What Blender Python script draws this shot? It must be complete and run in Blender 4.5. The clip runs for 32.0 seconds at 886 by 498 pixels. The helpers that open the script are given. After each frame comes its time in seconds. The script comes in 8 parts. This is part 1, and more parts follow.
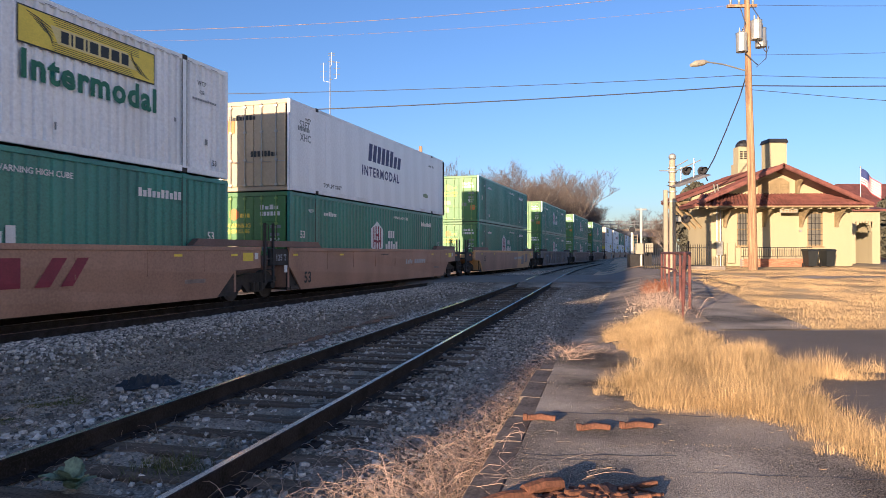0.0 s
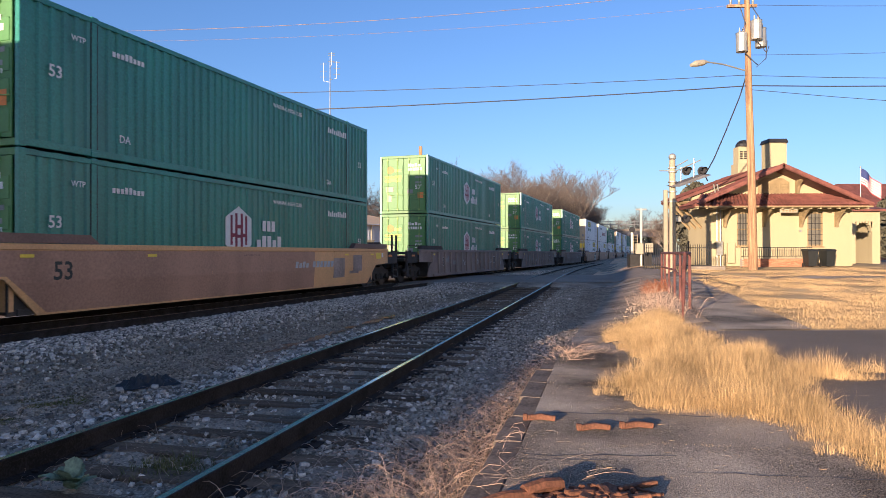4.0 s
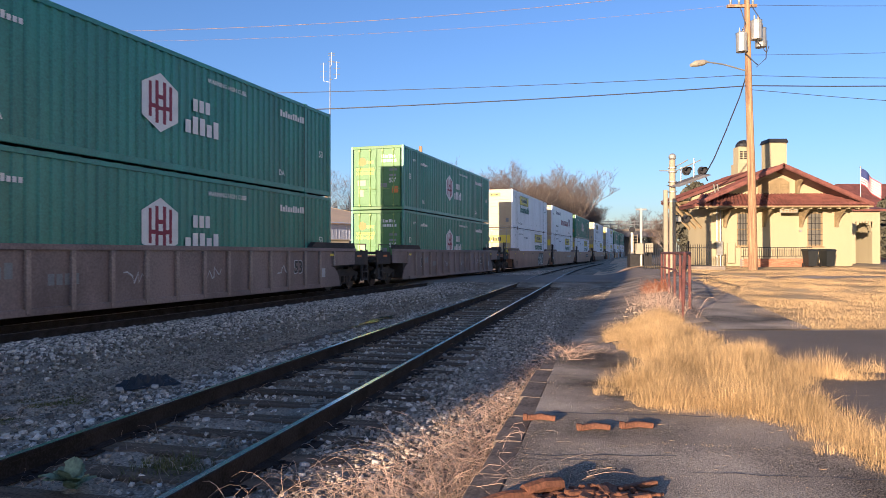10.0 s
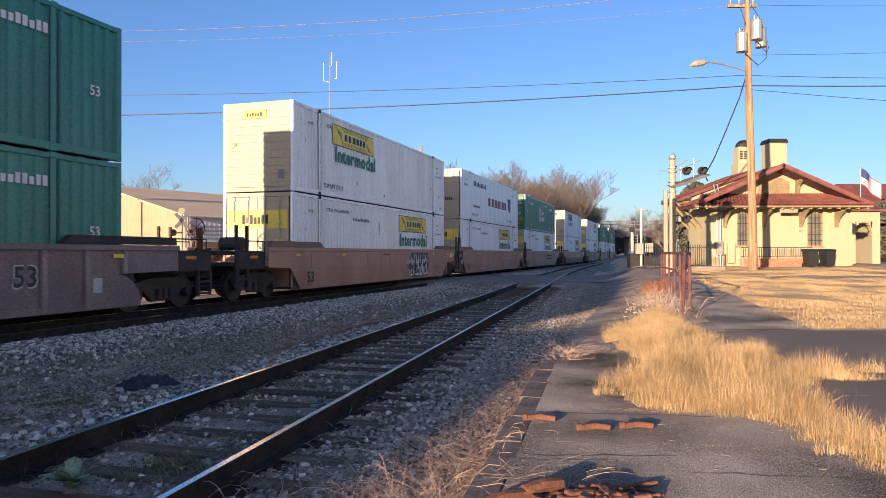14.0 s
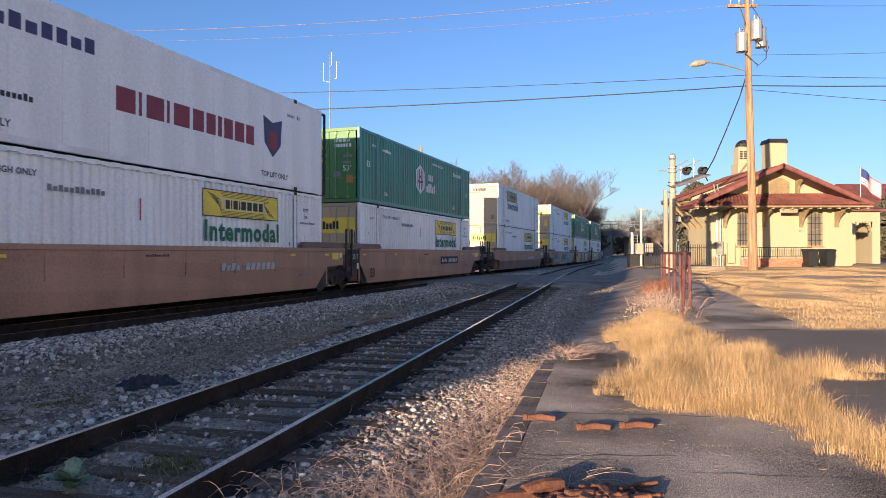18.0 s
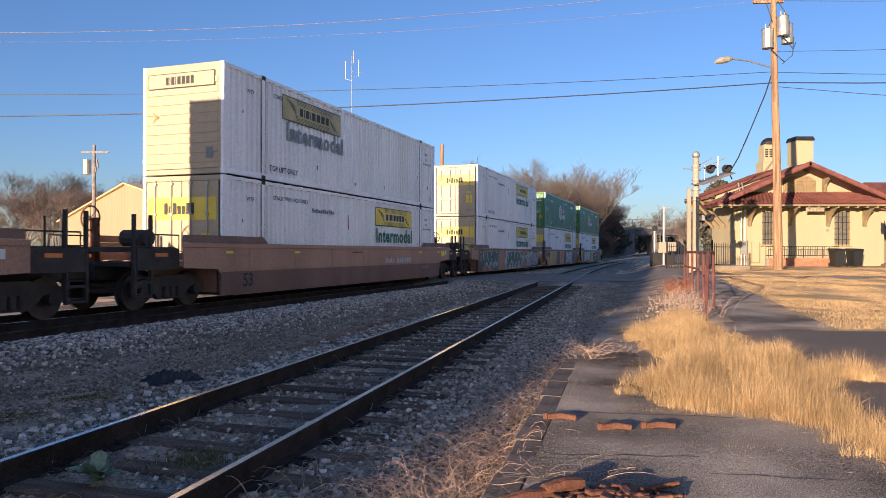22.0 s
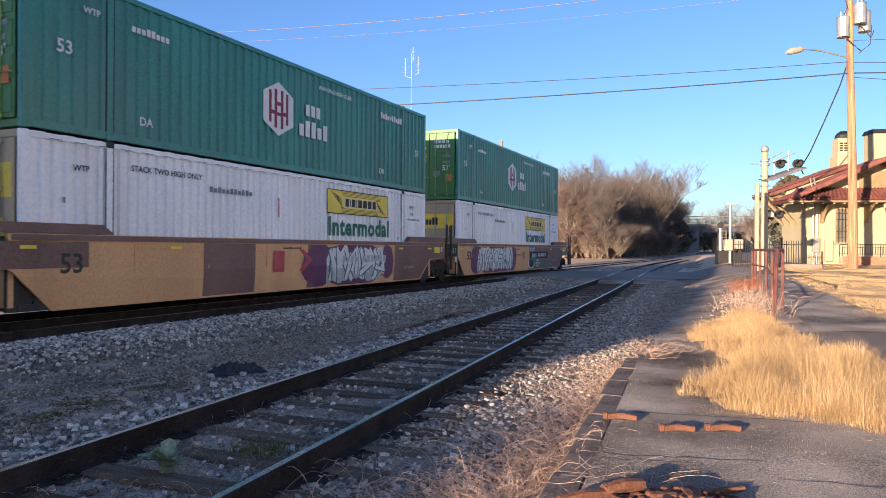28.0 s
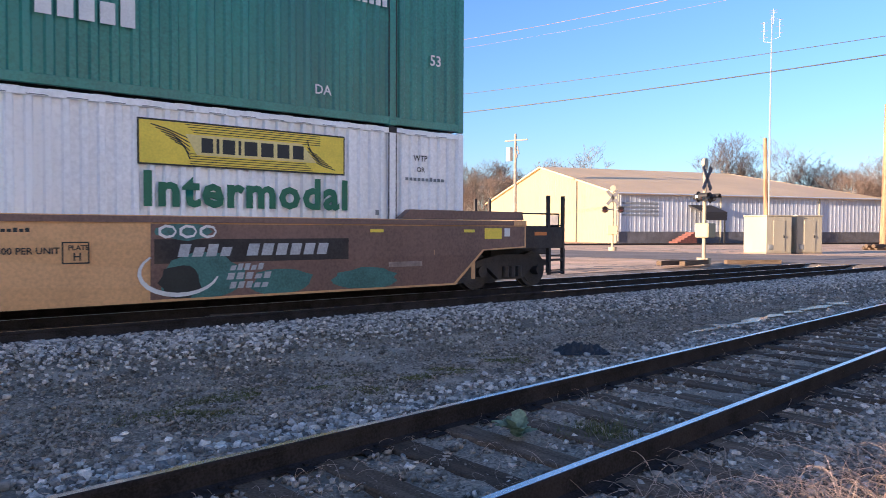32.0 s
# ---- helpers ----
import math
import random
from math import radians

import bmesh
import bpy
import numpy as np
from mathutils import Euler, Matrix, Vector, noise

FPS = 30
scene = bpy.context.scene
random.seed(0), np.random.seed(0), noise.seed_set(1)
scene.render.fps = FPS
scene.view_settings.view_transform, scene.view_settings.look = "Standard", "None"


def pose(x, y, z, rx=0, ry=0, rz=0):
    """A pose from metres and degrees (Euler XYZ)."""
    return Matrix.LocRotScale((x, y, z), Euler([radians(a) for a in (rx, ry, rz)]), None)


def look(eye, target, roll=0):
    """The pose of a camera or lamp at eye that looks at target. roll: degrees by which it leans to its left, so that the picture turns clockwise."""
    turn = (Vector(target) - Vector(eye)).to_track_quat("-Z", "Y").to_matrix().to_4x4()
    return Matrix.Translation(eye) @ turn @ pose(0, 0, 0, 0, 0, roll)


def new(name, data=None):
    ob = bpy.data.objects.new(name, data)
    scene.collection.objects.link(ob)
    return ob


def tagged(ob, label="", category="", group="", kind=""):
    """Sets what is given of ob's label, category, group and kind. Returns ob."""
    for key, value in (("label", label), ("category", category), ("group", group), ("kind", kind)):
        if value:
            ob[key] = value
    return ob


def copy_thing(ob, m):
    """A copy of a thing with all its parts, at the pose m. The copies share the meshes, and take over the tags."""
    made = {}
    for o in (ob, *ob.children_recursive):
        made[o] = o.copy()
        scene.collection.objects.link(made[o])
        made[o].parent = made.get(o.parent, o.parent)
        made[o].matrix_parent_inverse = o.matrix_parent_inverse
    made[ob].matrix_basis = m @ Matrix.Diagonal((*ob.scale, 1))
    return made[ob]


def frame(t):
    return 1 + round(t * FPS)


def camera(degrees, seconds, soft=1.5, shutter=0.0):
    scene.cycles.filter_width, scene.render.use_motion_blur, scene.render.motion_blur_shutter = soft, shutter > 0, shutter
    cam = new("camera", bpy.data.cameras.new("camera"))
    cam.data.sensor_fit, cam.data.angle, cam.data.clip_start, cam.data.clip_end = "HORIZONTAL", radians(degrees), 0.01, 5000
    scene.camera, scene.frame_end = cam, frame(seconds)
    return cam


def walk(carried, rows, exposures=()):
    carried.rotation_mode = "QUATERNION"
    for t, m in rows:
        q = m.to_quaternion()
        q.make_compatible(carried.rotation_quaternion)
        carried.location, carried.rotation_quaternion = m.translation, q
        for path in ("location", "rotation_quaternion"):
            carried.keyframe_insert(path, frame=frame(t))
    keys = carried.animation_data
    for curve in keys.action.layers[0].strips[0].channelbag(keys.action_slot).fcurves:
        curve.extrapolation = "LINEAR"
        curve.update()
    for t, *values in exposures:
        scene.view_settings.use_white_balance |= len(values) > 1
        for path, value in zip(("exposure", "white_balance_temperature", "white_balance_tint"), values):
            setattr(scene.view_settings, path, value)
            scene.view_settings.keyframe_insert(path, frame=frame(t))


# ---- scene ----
# ---- camera: stands at the platform edge, turns left at the end ----
cam = camera(64.17, 32.0, soft=0.8, shutter=0.12)
EYE = (0.0, 0.0, 1.55)
TURN = ((0, 0, 0.37, 0.1), (20, 0, 0.37, 0.1), (20.5, 0.07, 0.37, 0.09), (21, 0.35, 0.36, 0.04), (21.5, 0.97, 0.3, 0),
        (22, 1.69, 0.21, -0.13), (22.5, 2.36, 0.1, -0.15), (23, 2.96, 0.01, -0.17), (23.5, 3.63, -0.05, -0.19),
        (24, 4.43, -0.08, -0.2), (24.5, 5.2, -0.07, -0.16), (25, 5.73, -0.1, -0.16), (25.5, 5.88, -0.11, -0.15),
        (26.5, 5.9, -0.08, -0.2), (27.5, 5.95, -0.04, -0.25), (28, 6.44, -0.09, -0.37), (28.5, 7.51, -0.15, -0.36),
        (29, 9.27, -0.27, -0.43), (29.5, 11.4, -0.38, -0.44), (30, 13.64, -0.56, -0.49), (30.5, 16.4, -0.76, -0.52),
        (31, 20.5, -1.01, -0.37), (31.5, 26.25, -1.3, -0.42), (32, 33.79, -1.59, -0.23))
walk(cam, [(t, pose(*EYE, 90 + p, r, w)) for t, w, p, r in TURN], 
     [(0, 1.32, 5480, 19.5), (21, 1.32, 5480, 19.5), (22, 1.15, 5480, 20), (23, 1.33, 5480, 19.5), (25, 1.36, 5480, 19.5), (28, 1.57, 5450, 20), (30, 1.73, 5400, 21), (31, 1.86, 5400, 21), (32, 1.94, 5400, 21)])

# ---- low winter sun behind the camera, clear sky ----
SUN_AZ, SUN_EL = 180 + 29.5, 7.4
world = bpy.data.worlds.new("world")
scene.world = world
world.use_nodes = True
wn = world.node_tree.nodes
sky = wn.new("ShaderNodeTexSky")
sky.sky_type, sky.sun_disc = "NISHITA", False
sky.sun_elevation, sky.sun_rotation = radians(SUN_EL), radians(SUN_AZ)
sky.air_density, sky.dust_density, sky.ozone_density = 1.0, 0.7, 2.8
wn["Background"].inputs["Strength"].default_value = 0.088
tint = wn.new("ShaderNodeMix")
tint.data_type, tint.blend_type = "RGBA", "MULTIPLY"
tint.inputs[0].default_value, tint.inputs[7].default_value = 1.0, (0.96, 0.935, 1.0, 1)
world.node_tree.links.new(sky.outputs[0], tint.inputs[6])
world.node_tree.links.new(tint.outputs[2], wn["Background"].inputs["Color"])
sun = new("sun", bpy.data.lights.new("sun", "SUN"))
sun.data.energy, sun.data.angle, sun.data.color = 5.0, radians(0.6), (1.0, 0.7, 0.39)
sun.matrix_world = look((0, 0, 60), (60 * math.sin(radians(SUN_AZ - 180)), 60 * math.cos(radians(SUN_AZ - 180)),
                                     60 - 60 * math.tan(radians(SUN_EL))))

# ---- materials ----
def material(name, colour, rough=0.6, metal=0.0, vary=0.25, scale=3.0, fine=40.0, bump=0.15, dirt=None, dirt_amount=0.5,
             streak=1.0, spec=0.5, by_island=0.0, by_object=0.0, stretch=(1, 1, 1)):
    """Two scales of noise over a base colour, stains in a second colour, and a fine relief. Sizes are per metre."""
    m = bpy.data.materials.new(name)
    m.use_nodes = True
    nt = m.node_tree
    n, link = nt.nodes, nt.links.new
    b = n["Principled BSDF"]
    co = n.new("ShaderNodeTexCoord")
    mp = n.new("ShaderNodeMapping")
    mp.inputs["Scale"].default_value = (stretch[0], stretch[1], stretch[2] / streak)
    link(co.outputs["Object"], mp.inputs["Vector"])
    big, small = n.new("ShaderNodeTexNoise"), n.new("ShaderNodeTexNoise")
    big.inputs["Scale"].default_value, small.inputs["Scale"].default_value = scale, fine
    big.inputs["Detail"].default_value, small.inputs["Detail"].default_value = 6, 4
    link(mp.outputs[0], big.inputs["Vector"])
    link(co.outputs["Object"], small.inputs["Vector"])
    base = [c for c in colour]
    lo = tuple(c * (1 - vary) for c in base) + (1,)
    hi = tuple(min(1, c * (1 + vary)) for c in base) + (1,)
    mix = n.new("ShaderNodeMix")
    mix.data_type = "RGBA"
    mix.inputs[6].default_value, mix.inputs[7].default_value = lo, hi
    add = n.new("ShaderNodeMath")
    add.operation = "MULTIPLY_ADD"
    add.inputs[1].default_value = 0.5
    half = n.new("ShaderNodeMath")
    half.operation = "MULTIPLY"
    half.inputs[1].default_value = 0.5
    link(big.outputs[0], half.inputs[0])
    link(small.outputs[0], add.inputs[0])
    link(half.outputs[0], add.inputs[2])
    ramp = n.new("ShaderNodeMapRange")
    ramp.inputs[1].default_value, ramp.inputs[2].default_value = 0.39, 0.61
    link(add.outputs[0], ramp.inputs[0])
    link(ramp.outputs[0], mix.inputs[0])
    out = mix.outputs[2]
    if dirt:
        stain = n.new("ShaderNodeTexNoise")
        stain.inputs["Scale"].default_value, stain.inputs["Detail"].default_value = scale * 0.6, 8
        shift = n.new("ShaderNodeMapping")
        shift.inputs["Location"].default_value = (7.3, 2.1, 5.7)
        link(mp.outputs[0], shift.inputs["Vector"])
        link(shift.outputs[0], stain.inputs["Vector"])
        r2 = n.new("ShaderNodeMapRange")
        r2.inputs[1].default_value, r2.inputs[2].default_value = 0.5, 0.68
        r2.inputs[4].default_value = dirt_amount
        link(stain.outputs[0], r2.inputs[0])
        m2 = n.new("ShaderNodeMix")
        m2.data_type = "RGBA"
        link(r2.outputs[0], m2.inputs[0])
        link(out, m2.inputs[6])
        m2.inputs[7].default_value = (*dirt, 1)
        out = m2.outputs[2]
    for amount, kind, socket in ((by_island, "ShaderNodeNewGeometry", "Random Per Island"), (by_object, "ShaderNodeObjectInfo", "Random")):
        if amount:
            g = n.new(kind)
            r3 = n.new("ShaderNodeMapRange")
            r3.inputs[3].default_value, r3.inputs[4].default_value = 1 - amount, 1 + amount
            link(g.outputs[socket], r3.inputs[0])
            m3 = n.new("ShaderNodeMix")
            m3.data_type, m3.blend_type = "RGBA", "MULTIPLY"
            m3.inputs[0].default_value = 1
            link(out, m3.inputs[6])
            link(r3.outputs[0], m3.inputs[7])
            out = m3.outputs[2]
    link(out, b.inputs["Base Color"])
    b.inputs["Roughness"].default_value, b.inputs["Metallic"].default_value = rough, metal
    b.inputs["Specular IOR Level"].default_value = spec
    if bump:
        bp = n.new("ShaderNodeBump")
        bp.inputs["Strength"].default_value, bp.inputs["Distance"].default_value = bump, 0.02
        link(add.outputs[0], bp.inputs["Height"])
        link(bp.outputs[0], b.inputs["Normal"])
    return m


M = {}
M["dirt"] = material("track_dirt", (0.31, 0.255, 0.195), 0.95, vary=0.6, scale=1.1, fine=48, bump=1.0, dirt=(0.16, 0.135, 0.1), dirt_amount=0.7, spec=0.12)
M["red_dirt"] = material("sandy_dirt", (0.64, 0.44, 0.28), 0.95, vary=0.3, scale=0.5, fine=18, bump=0.6, dirt=(0.62, 0.49, 0.36), dirt_amount=0.6, spec=0.12)
M["asphalt"] = material("old_asphalt", (0.28, 0.242, 0.195), 0.9, vary=0.85, scale=0.9, fine=95, bump=1.0, dirt=(0.36, 0.3, 0.225), dirt_amount=0.6, spec=0.12)
M["black_asphalt"] = material("newer_asphalt", (0.19, 0.16, 0.13), 0.85, vary=0.25, scale=0.5, fine=55, bump=0.3, dirt=(0.16, 0.135, 0.105), dirt_amount=0.6, spec=0.12)
M["road"] = material("road_asphalt", (0.25, 0.215, 0.18), 0.85, vary=0.2, scale=0.4, fine=30, bump=0.3, spec=0.12)
M["concrete"] = material("weathered_concrete", (0.24, 0.205, 0.165), 0.9, vary=0.25, scale=1.5, fine=45, bump=0.5, dirt=(0.14, 0.12, 0.1), dirt_amount=0.7, spec=0.12)
M["lawn"] = material("dry_lawn_soil", (0.5, 0.37, 0.19), 0.95, vary=0.4, scale=0.6, fine=25, bump=0.8, dirt=(0.36, 0.27, 0.15), dirt_amount=0.7, spec=0.12)
M["stone"] = material("ballast_stone", (0.46, 0.41, 0.35), 0.9, vary=0.3, scale=6, fine=50, bump=0.5, by_island=0.75, spec=0.12)
M["stone_dark"] = material("dirty_ballast_stone", (0.3, 0.25, 0.195), 0.95, vary=0.3, scale=6, fine=50, bump=0.5, by_island=0.6, spec=0.12)
M["stone_mid"] = material("dusty_grey_ballast_stone", (0.36, 0.31, 0.25), 0.95, vary=0.3, scale=6, fine=50, bump=0.5, by_island=0.7, spec=0.12)
M["rail_side"] = material("rusty_rail_steel", (0.032, 0.028, 0.027), 0.95, 0.0, vary=0.4, scale=4, fine=60, bump=0.3, spec=0.1)
M["rail_top"] = material("polished_rail_head", (0.55, 0.55, 0.56), 0.28, 1.0, vary=0.12, scale=2, fine=40, bump=0.02)
M["rail_dull"] = material("worn_rail_head", (0.6, 0.58, 0.56), 0.24, 1.0, vary=0.2, scale=2, fine=40, bump=0.03)
M["tie"] = material("weathered_timber_tie", (0.125, 0.09, 0.062), 0.95, vary=0.4, scale=6, fine=50, bump=0.8, by_object=0.3, stretch=(0.25, 2, 2), spec=0.12)
M["car_brown"] = material("brown_car_paint", (0.36, 0.205, 0.14), 0.5, vary=0.2, scale=0.8, fine=20, bump=0.05, dirt=(0.16, 0.085, 0.06), dirt_amount=0.5, streak=3)
M["car_tan"] = material("faded_orange_car_paint", (0.66, 0.38, 0.17), 0.55, vary=0.14, scale=0.8, fine=20, bump=0.05, dirt=(0.3, 0.16, 0.09), dirt_amount=0.4, streak=3)
M["car_maroon"] = material("dark_maroon_car_paint", (0.17, 0.1, 0.08), 0.55, vary=0.25, scale=0.8, fine=20, bump=0.05, dirt=(0.1, 0.06, 0.055), dirt_amount=0.5, streak=3)
M["car_rib"] = material("dusty_maroon_ribbed_paint", (0.2, 0.155, 0.145), 0.6, vary=0.28, scale=1.0, fine=20, bump=0.06, dirt=(0.1, 0.075, 0.07), dirt_amount=0.6, streak=2)
# paler than the panels: light that ribs catch is put in, with dust
M["car_rib_edge"] = material("dusty_edge_lit_rib_paint", (0.31, 0.25, 0.22), 0.65, vary=0.3, scale=2, fine=20, bump=0.06, dirt=(0.14, 0.1, 0.09), dirt_amount=0.6, streak=2)
M["steel_dark"] = material("grimy_dark_steel", (0.045, 0.04, 0.038), 0.75, 0.3, vary=0.3, scale=3, fine=30, bump=0.2, dirt=(0.11, 0.08, 0.06), dirt_amount=0.4)
M["wheel"] = material("rusty_wheel_steel", (0.05, 0.042, 0.038), 0.6, 0.4, vary=0.3, scale=4, fine=30, bump=0.1)
M["green"] = material("dark_green_container_paint", (0.034, 0.215, 0.172), 0.34, vary=0.24, scale=1.3, fine=22, bump=0.04, dirt=(0.05, 0.16, 0.14), dirt_amount=0.55, streak=6)
# lock rods: green lightened to lime, the sun's light is in the colour
M["green_rod"] = material("sunlit_green_rod_paint", (0.2, 0.34, 0.09), 0.5, vary=0.2, scale=4, fine=30, bump=0.03)
# copy of the container green with the low sun's warmth put into it
M["green_door"] = material("sunlit_green_door_paint", (0.06, 0.19, 0.055), 0.5, vary=0.12, scale=0.8, fine=15, bump=0.03, dirt=(0.09, 0.15, 0.07), dirt_amount=0.4, streak=3)
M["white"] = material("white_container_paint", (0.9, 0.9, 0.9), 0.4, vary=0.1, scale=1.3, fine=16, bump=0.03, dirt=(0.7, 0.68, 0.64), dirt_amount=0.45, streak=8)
# ends darker and yellower than the sides: sun's tone put in, plus dirt
M["white_door"] = material("dirty_sun_toned_white_end_paint", (0.44, 0.355, 0.225), 0.5, vary=0.1, scale=0.8, fine=14, bump=0.03, dirt=(0.33, 0.28, 0.2), dirt_amount=0.5, streak=5)
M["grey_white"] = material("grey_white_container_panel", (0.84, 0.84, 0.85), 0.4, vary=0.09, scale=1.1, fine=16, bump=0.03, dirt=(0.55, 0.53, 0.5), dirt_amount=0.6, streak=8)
M["yellow"] = material("yellow_marking", (0.8, 0.62, 0.06), 0.5, vary=0.1, scale=2, fine=30, bump=0)
M["yellow_pale"] = material("pale_yellow_marking", (0.74, 0.62, 0.25), 0.5, vary=0.1, scale=2, fine=30, bump=0)
M["yellow_dull"] = material("faded_olive_marking", (0.44, 0.39, 0.2), 0.6, vary=0.2, scale=2, fine=30, bump=0)
M["ink_black"] = material("black_marking", (0.02, 0.025, 0.025), 0.6, vary=0.2, scale=3, fine=30, bump=0)
M["ink_green"] = material("green_marking", (0.012, 0.14, 0.075), 0.55, vary=0.12, scale=3, fine=30, bump=0)
M["ink_white"] = material("white_marking", (0.72, 0.73, 0.72), 0.55, vary=0.08, scale=3, fine=30, bump=0)
M["ink_maroon"] = material("maroon_marking", (0.22, 0.02, 0.045), 0.55, vary=0.15, scale=3, fine=30, bump=0)
M["ink_navy"] = material("navy_marking", (0.04, 0.04, 0.13), 0.55, vary=0.15, scale=3, fine=30, bump=0)
M["ink_orange"] = material("orange_placard", (0.6, 0.2, 0.04), 0.55, vary=0.15, scale=3, fine=30, bump=0)
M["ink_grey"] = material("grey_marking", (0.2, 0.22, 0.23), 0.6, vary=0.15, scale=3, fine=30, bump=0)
M["spray_grey"] = material("silver_spray_paint", (0.42, 0.44, 0.46), 0.5, vary=0.2, scale=2, fine=30, bump=0)
M["spray_purple"] = material("purple_spray_paint", (0.13, 0.035, 0.1), 0.5, vary=0.3, scale=2, fine=30, bump=0)
M["spray_teal"] = material("teal_spray_paint", (0.05, 0.16, 0.15), 0.5, vary=0.3, scale=2, fine=30, bump=0)
M["spray_pink"] = material("red_spray_paint", (0.42, 0.06, 0.07), 0.5, vary=0.25, scale=2, fine=30, bump=0)
M["cream"] = material("cream_stucco", (0.385, 0.335, 0.205), 0.9, vary=0.06, scale=0.8, fine=40, bump=0.25, dirt=(0.33, 0.285, 0.175), dirt_amount=0.4, streak=3)
M["cream_trim"] = material("weathered_tan_trim", (0.25, 0.19, 0.1), 0.8, vary=0.2, scale=3, fine=40, bump=0.2)
M["tile_red"] = material("dark_red_roof_tile", (0.14, 0.05, 0.038), 0.75, vary=0.35, scale=2, fine=30, bump=0.2, by_object=0.2)
M["dark_metal"] = material("black_iron", (0.03, 0.03, 0.032), 0.6, 0.4, vary=0.2, scale=5, fine=40, bump=0.1)
M["rust"] = material("rusted_steel", (0.16, 0.07, 0.04), 0.85, 0.2, vary=0.4, scale=8, fine=60, bump=0.5, dirt=(0.1, 0.04, 0.025), dirt_amount=0.7)
M["rust_red"] = material("faded_red_iron_paint", (0.14, 0.052, 0.042), 0.75, 0.1, vary=0.35, scale=5, fine=50, bump=0.3, dirt=(0.09, 0.04, 0.04), dirt_amount=0.6)
M["galv"] = material("galvanised_steel", (0.4, 0.4, 0.36), 0.45, 0.6, vary=0.15, scale=3, fine=30, bump=0.05)
M["pole_wood"] = material("weathered_pole_wood", (0.34, 0.21, 0.11), 0.85, vary=0.5, scale=9, fine=40, bump=0.6, dirt=(0.13, 0.07, 0.04), dirt_amount=0.8, streak=14)
M["wire"] = material("black_cable", (0.03, 0.03, 0.035), 0.6, vary=0.1, bump=0)
M["bark"] = material("grey_brown_bark", (0.29, 0.245, 0.2), 0.9, vary=0.35, scale=4, fine=30, bump=0.4, spec=0.12)
M["twig"] = material("bare_twigs", (0.14, 0.118, 0.103), 0.9, vary=0.3, scale=0.4, fine=8, bump=0, by_island=0.35, spec=0.12)
M["twig_dark"] = material("dark_bare_twigs", (0.12, 0.1, 0.085), 0.9, vary=0.3, scale=0.4, fine=8, bump=0, by_island=0.35, spec=0.12)
M["twig_red"] = material("reddish_bare_twigs", (0.175, 0.13, 0.105), 0.9, vary=0.3, scale=0.4, fine=8, bump=0, by_island=0.35, spec=0.12)
M["straw"] = material("dry_straw_grass", (0.48, 0.34, 0.172), 0.8, vary=0.28, scale=1.6, fine=10, bump=0, by_island=0.38, spec=0.12)
M["weed_dry"] = material("dry_brown_weed_stems", (0.54, 0.39, 0.29), 0.85, vary=0.25, scale=1.5, fine=10, bump=0, by_island=0.35, spec=0.12)
M["bush_red"] = material("rust_red_winter_stems", (0.34, 0.12, 0.05), 0.85, vary=0.25, scale=1.5, fine=10, bump=0, by_island=0.35)
M["post_tan"] = material("weathered_pale_concrete", (0.33, 0.285, 0.2), 0.85, vary=0.15, scale=2, fine=30, bump=0.2, streak=4)
M["leaf"] = material("grey_green_weed_leaf", (0.25, 0.32, 0.2), 0.7, vary=0.3, scale=8, fine=40, bump=0.1, by_island=0.25)
M["moss"] = material("low_green_moss", (0.135, 0.13, 0.05), 0.95, vary=0.4, scale=4, fine=40, bump=0.5, by_island=0.3, spec=0.12)
M["evergreen"] = material("dark_evergreen_leaf", (0.075, 0.072, 0.048), 0.8, vary=0.3, scale=1, fine=10, bump=0, by_island=0.4)
M["black_plastic"] = material("crumpled_black_plastic", (0.012, 0.016, 0.022), 0.55, vary=0.2, scale=4, fine=30, bump=0.1)
M["bin_plastic"] = material("dark_green_bin_plastic", (0.014, 0.017, 0.018), 0.55, vary=0.15, scale=3, fine=30, bump=0.05)
# for the added walls out of view that bounce sunlight
M["bounce_brick"] = material("pale_bounce_brick", (0.5, 0.54, 0.54), 0.9, vary=0.15, scale=0.6, fine=20, bump=0.3, dirt=(0.42, 0.44, 0.43), dirt_amount=0.4)
M["brick"] = material("red_brick", (0.4, 0.17, 0.09), 0.9, vary=0.2, scale=4, fine=50, bump=0.3, by_object=0.3)
M["mortar"] = material("grey_mortar", (0.36, 0.31, 0.25), 0.95, vary=0.15, scale=4, fine=60, bump=0.3)
M["shed_cream"] = material("cream_metal_siding", (0.32, 0.265, 0.155), 0.6, vary=0.05, scale=0.3, fine=10, bump=0.03, dirt=(0.28, 0.23, 0.14), dirt_amount=0.4, streak=4)
M["shed_blue"] = material("pale_blue_grey_metal_siding", (0.46, 0.5, 0.56), 0.5, vary=0.06, scale=0.3, fine=10, bump=0.03, dirt=(0.28, 0.31, 0.35), dirt_amount=0.4, streak=4)
M["shed_roof"] = material("tan_metal_roof", (0.68, 0.48, 0.24), 0.55, vary=0.08, scale=0.2, fine=8, bump=0.03, dirt=(0.55, 0.38, 0.19), dirt_amount=0.5)
M["bridge_rail"] = material("weathered_grey_rail", (0.17, 0.165, 0.165), 0.85, vary=0.2, scale=1, fine=20, bump=0.1)
M["shed_base"] = material("dark_dock_base", (0.11, 0.11, 0.12), 0.9, vary=0.3, scale=1, fine=20, bump=0.2)
M["box_white"] = material("white_cabinet_paint", (0.33, 0.3, 0.225), 0.5, vary=0.06, scale=1, fine=20, bump=0.03, dirt=(0.27, 0.245, 0.18), dirt_amount=0.4, streak=3)
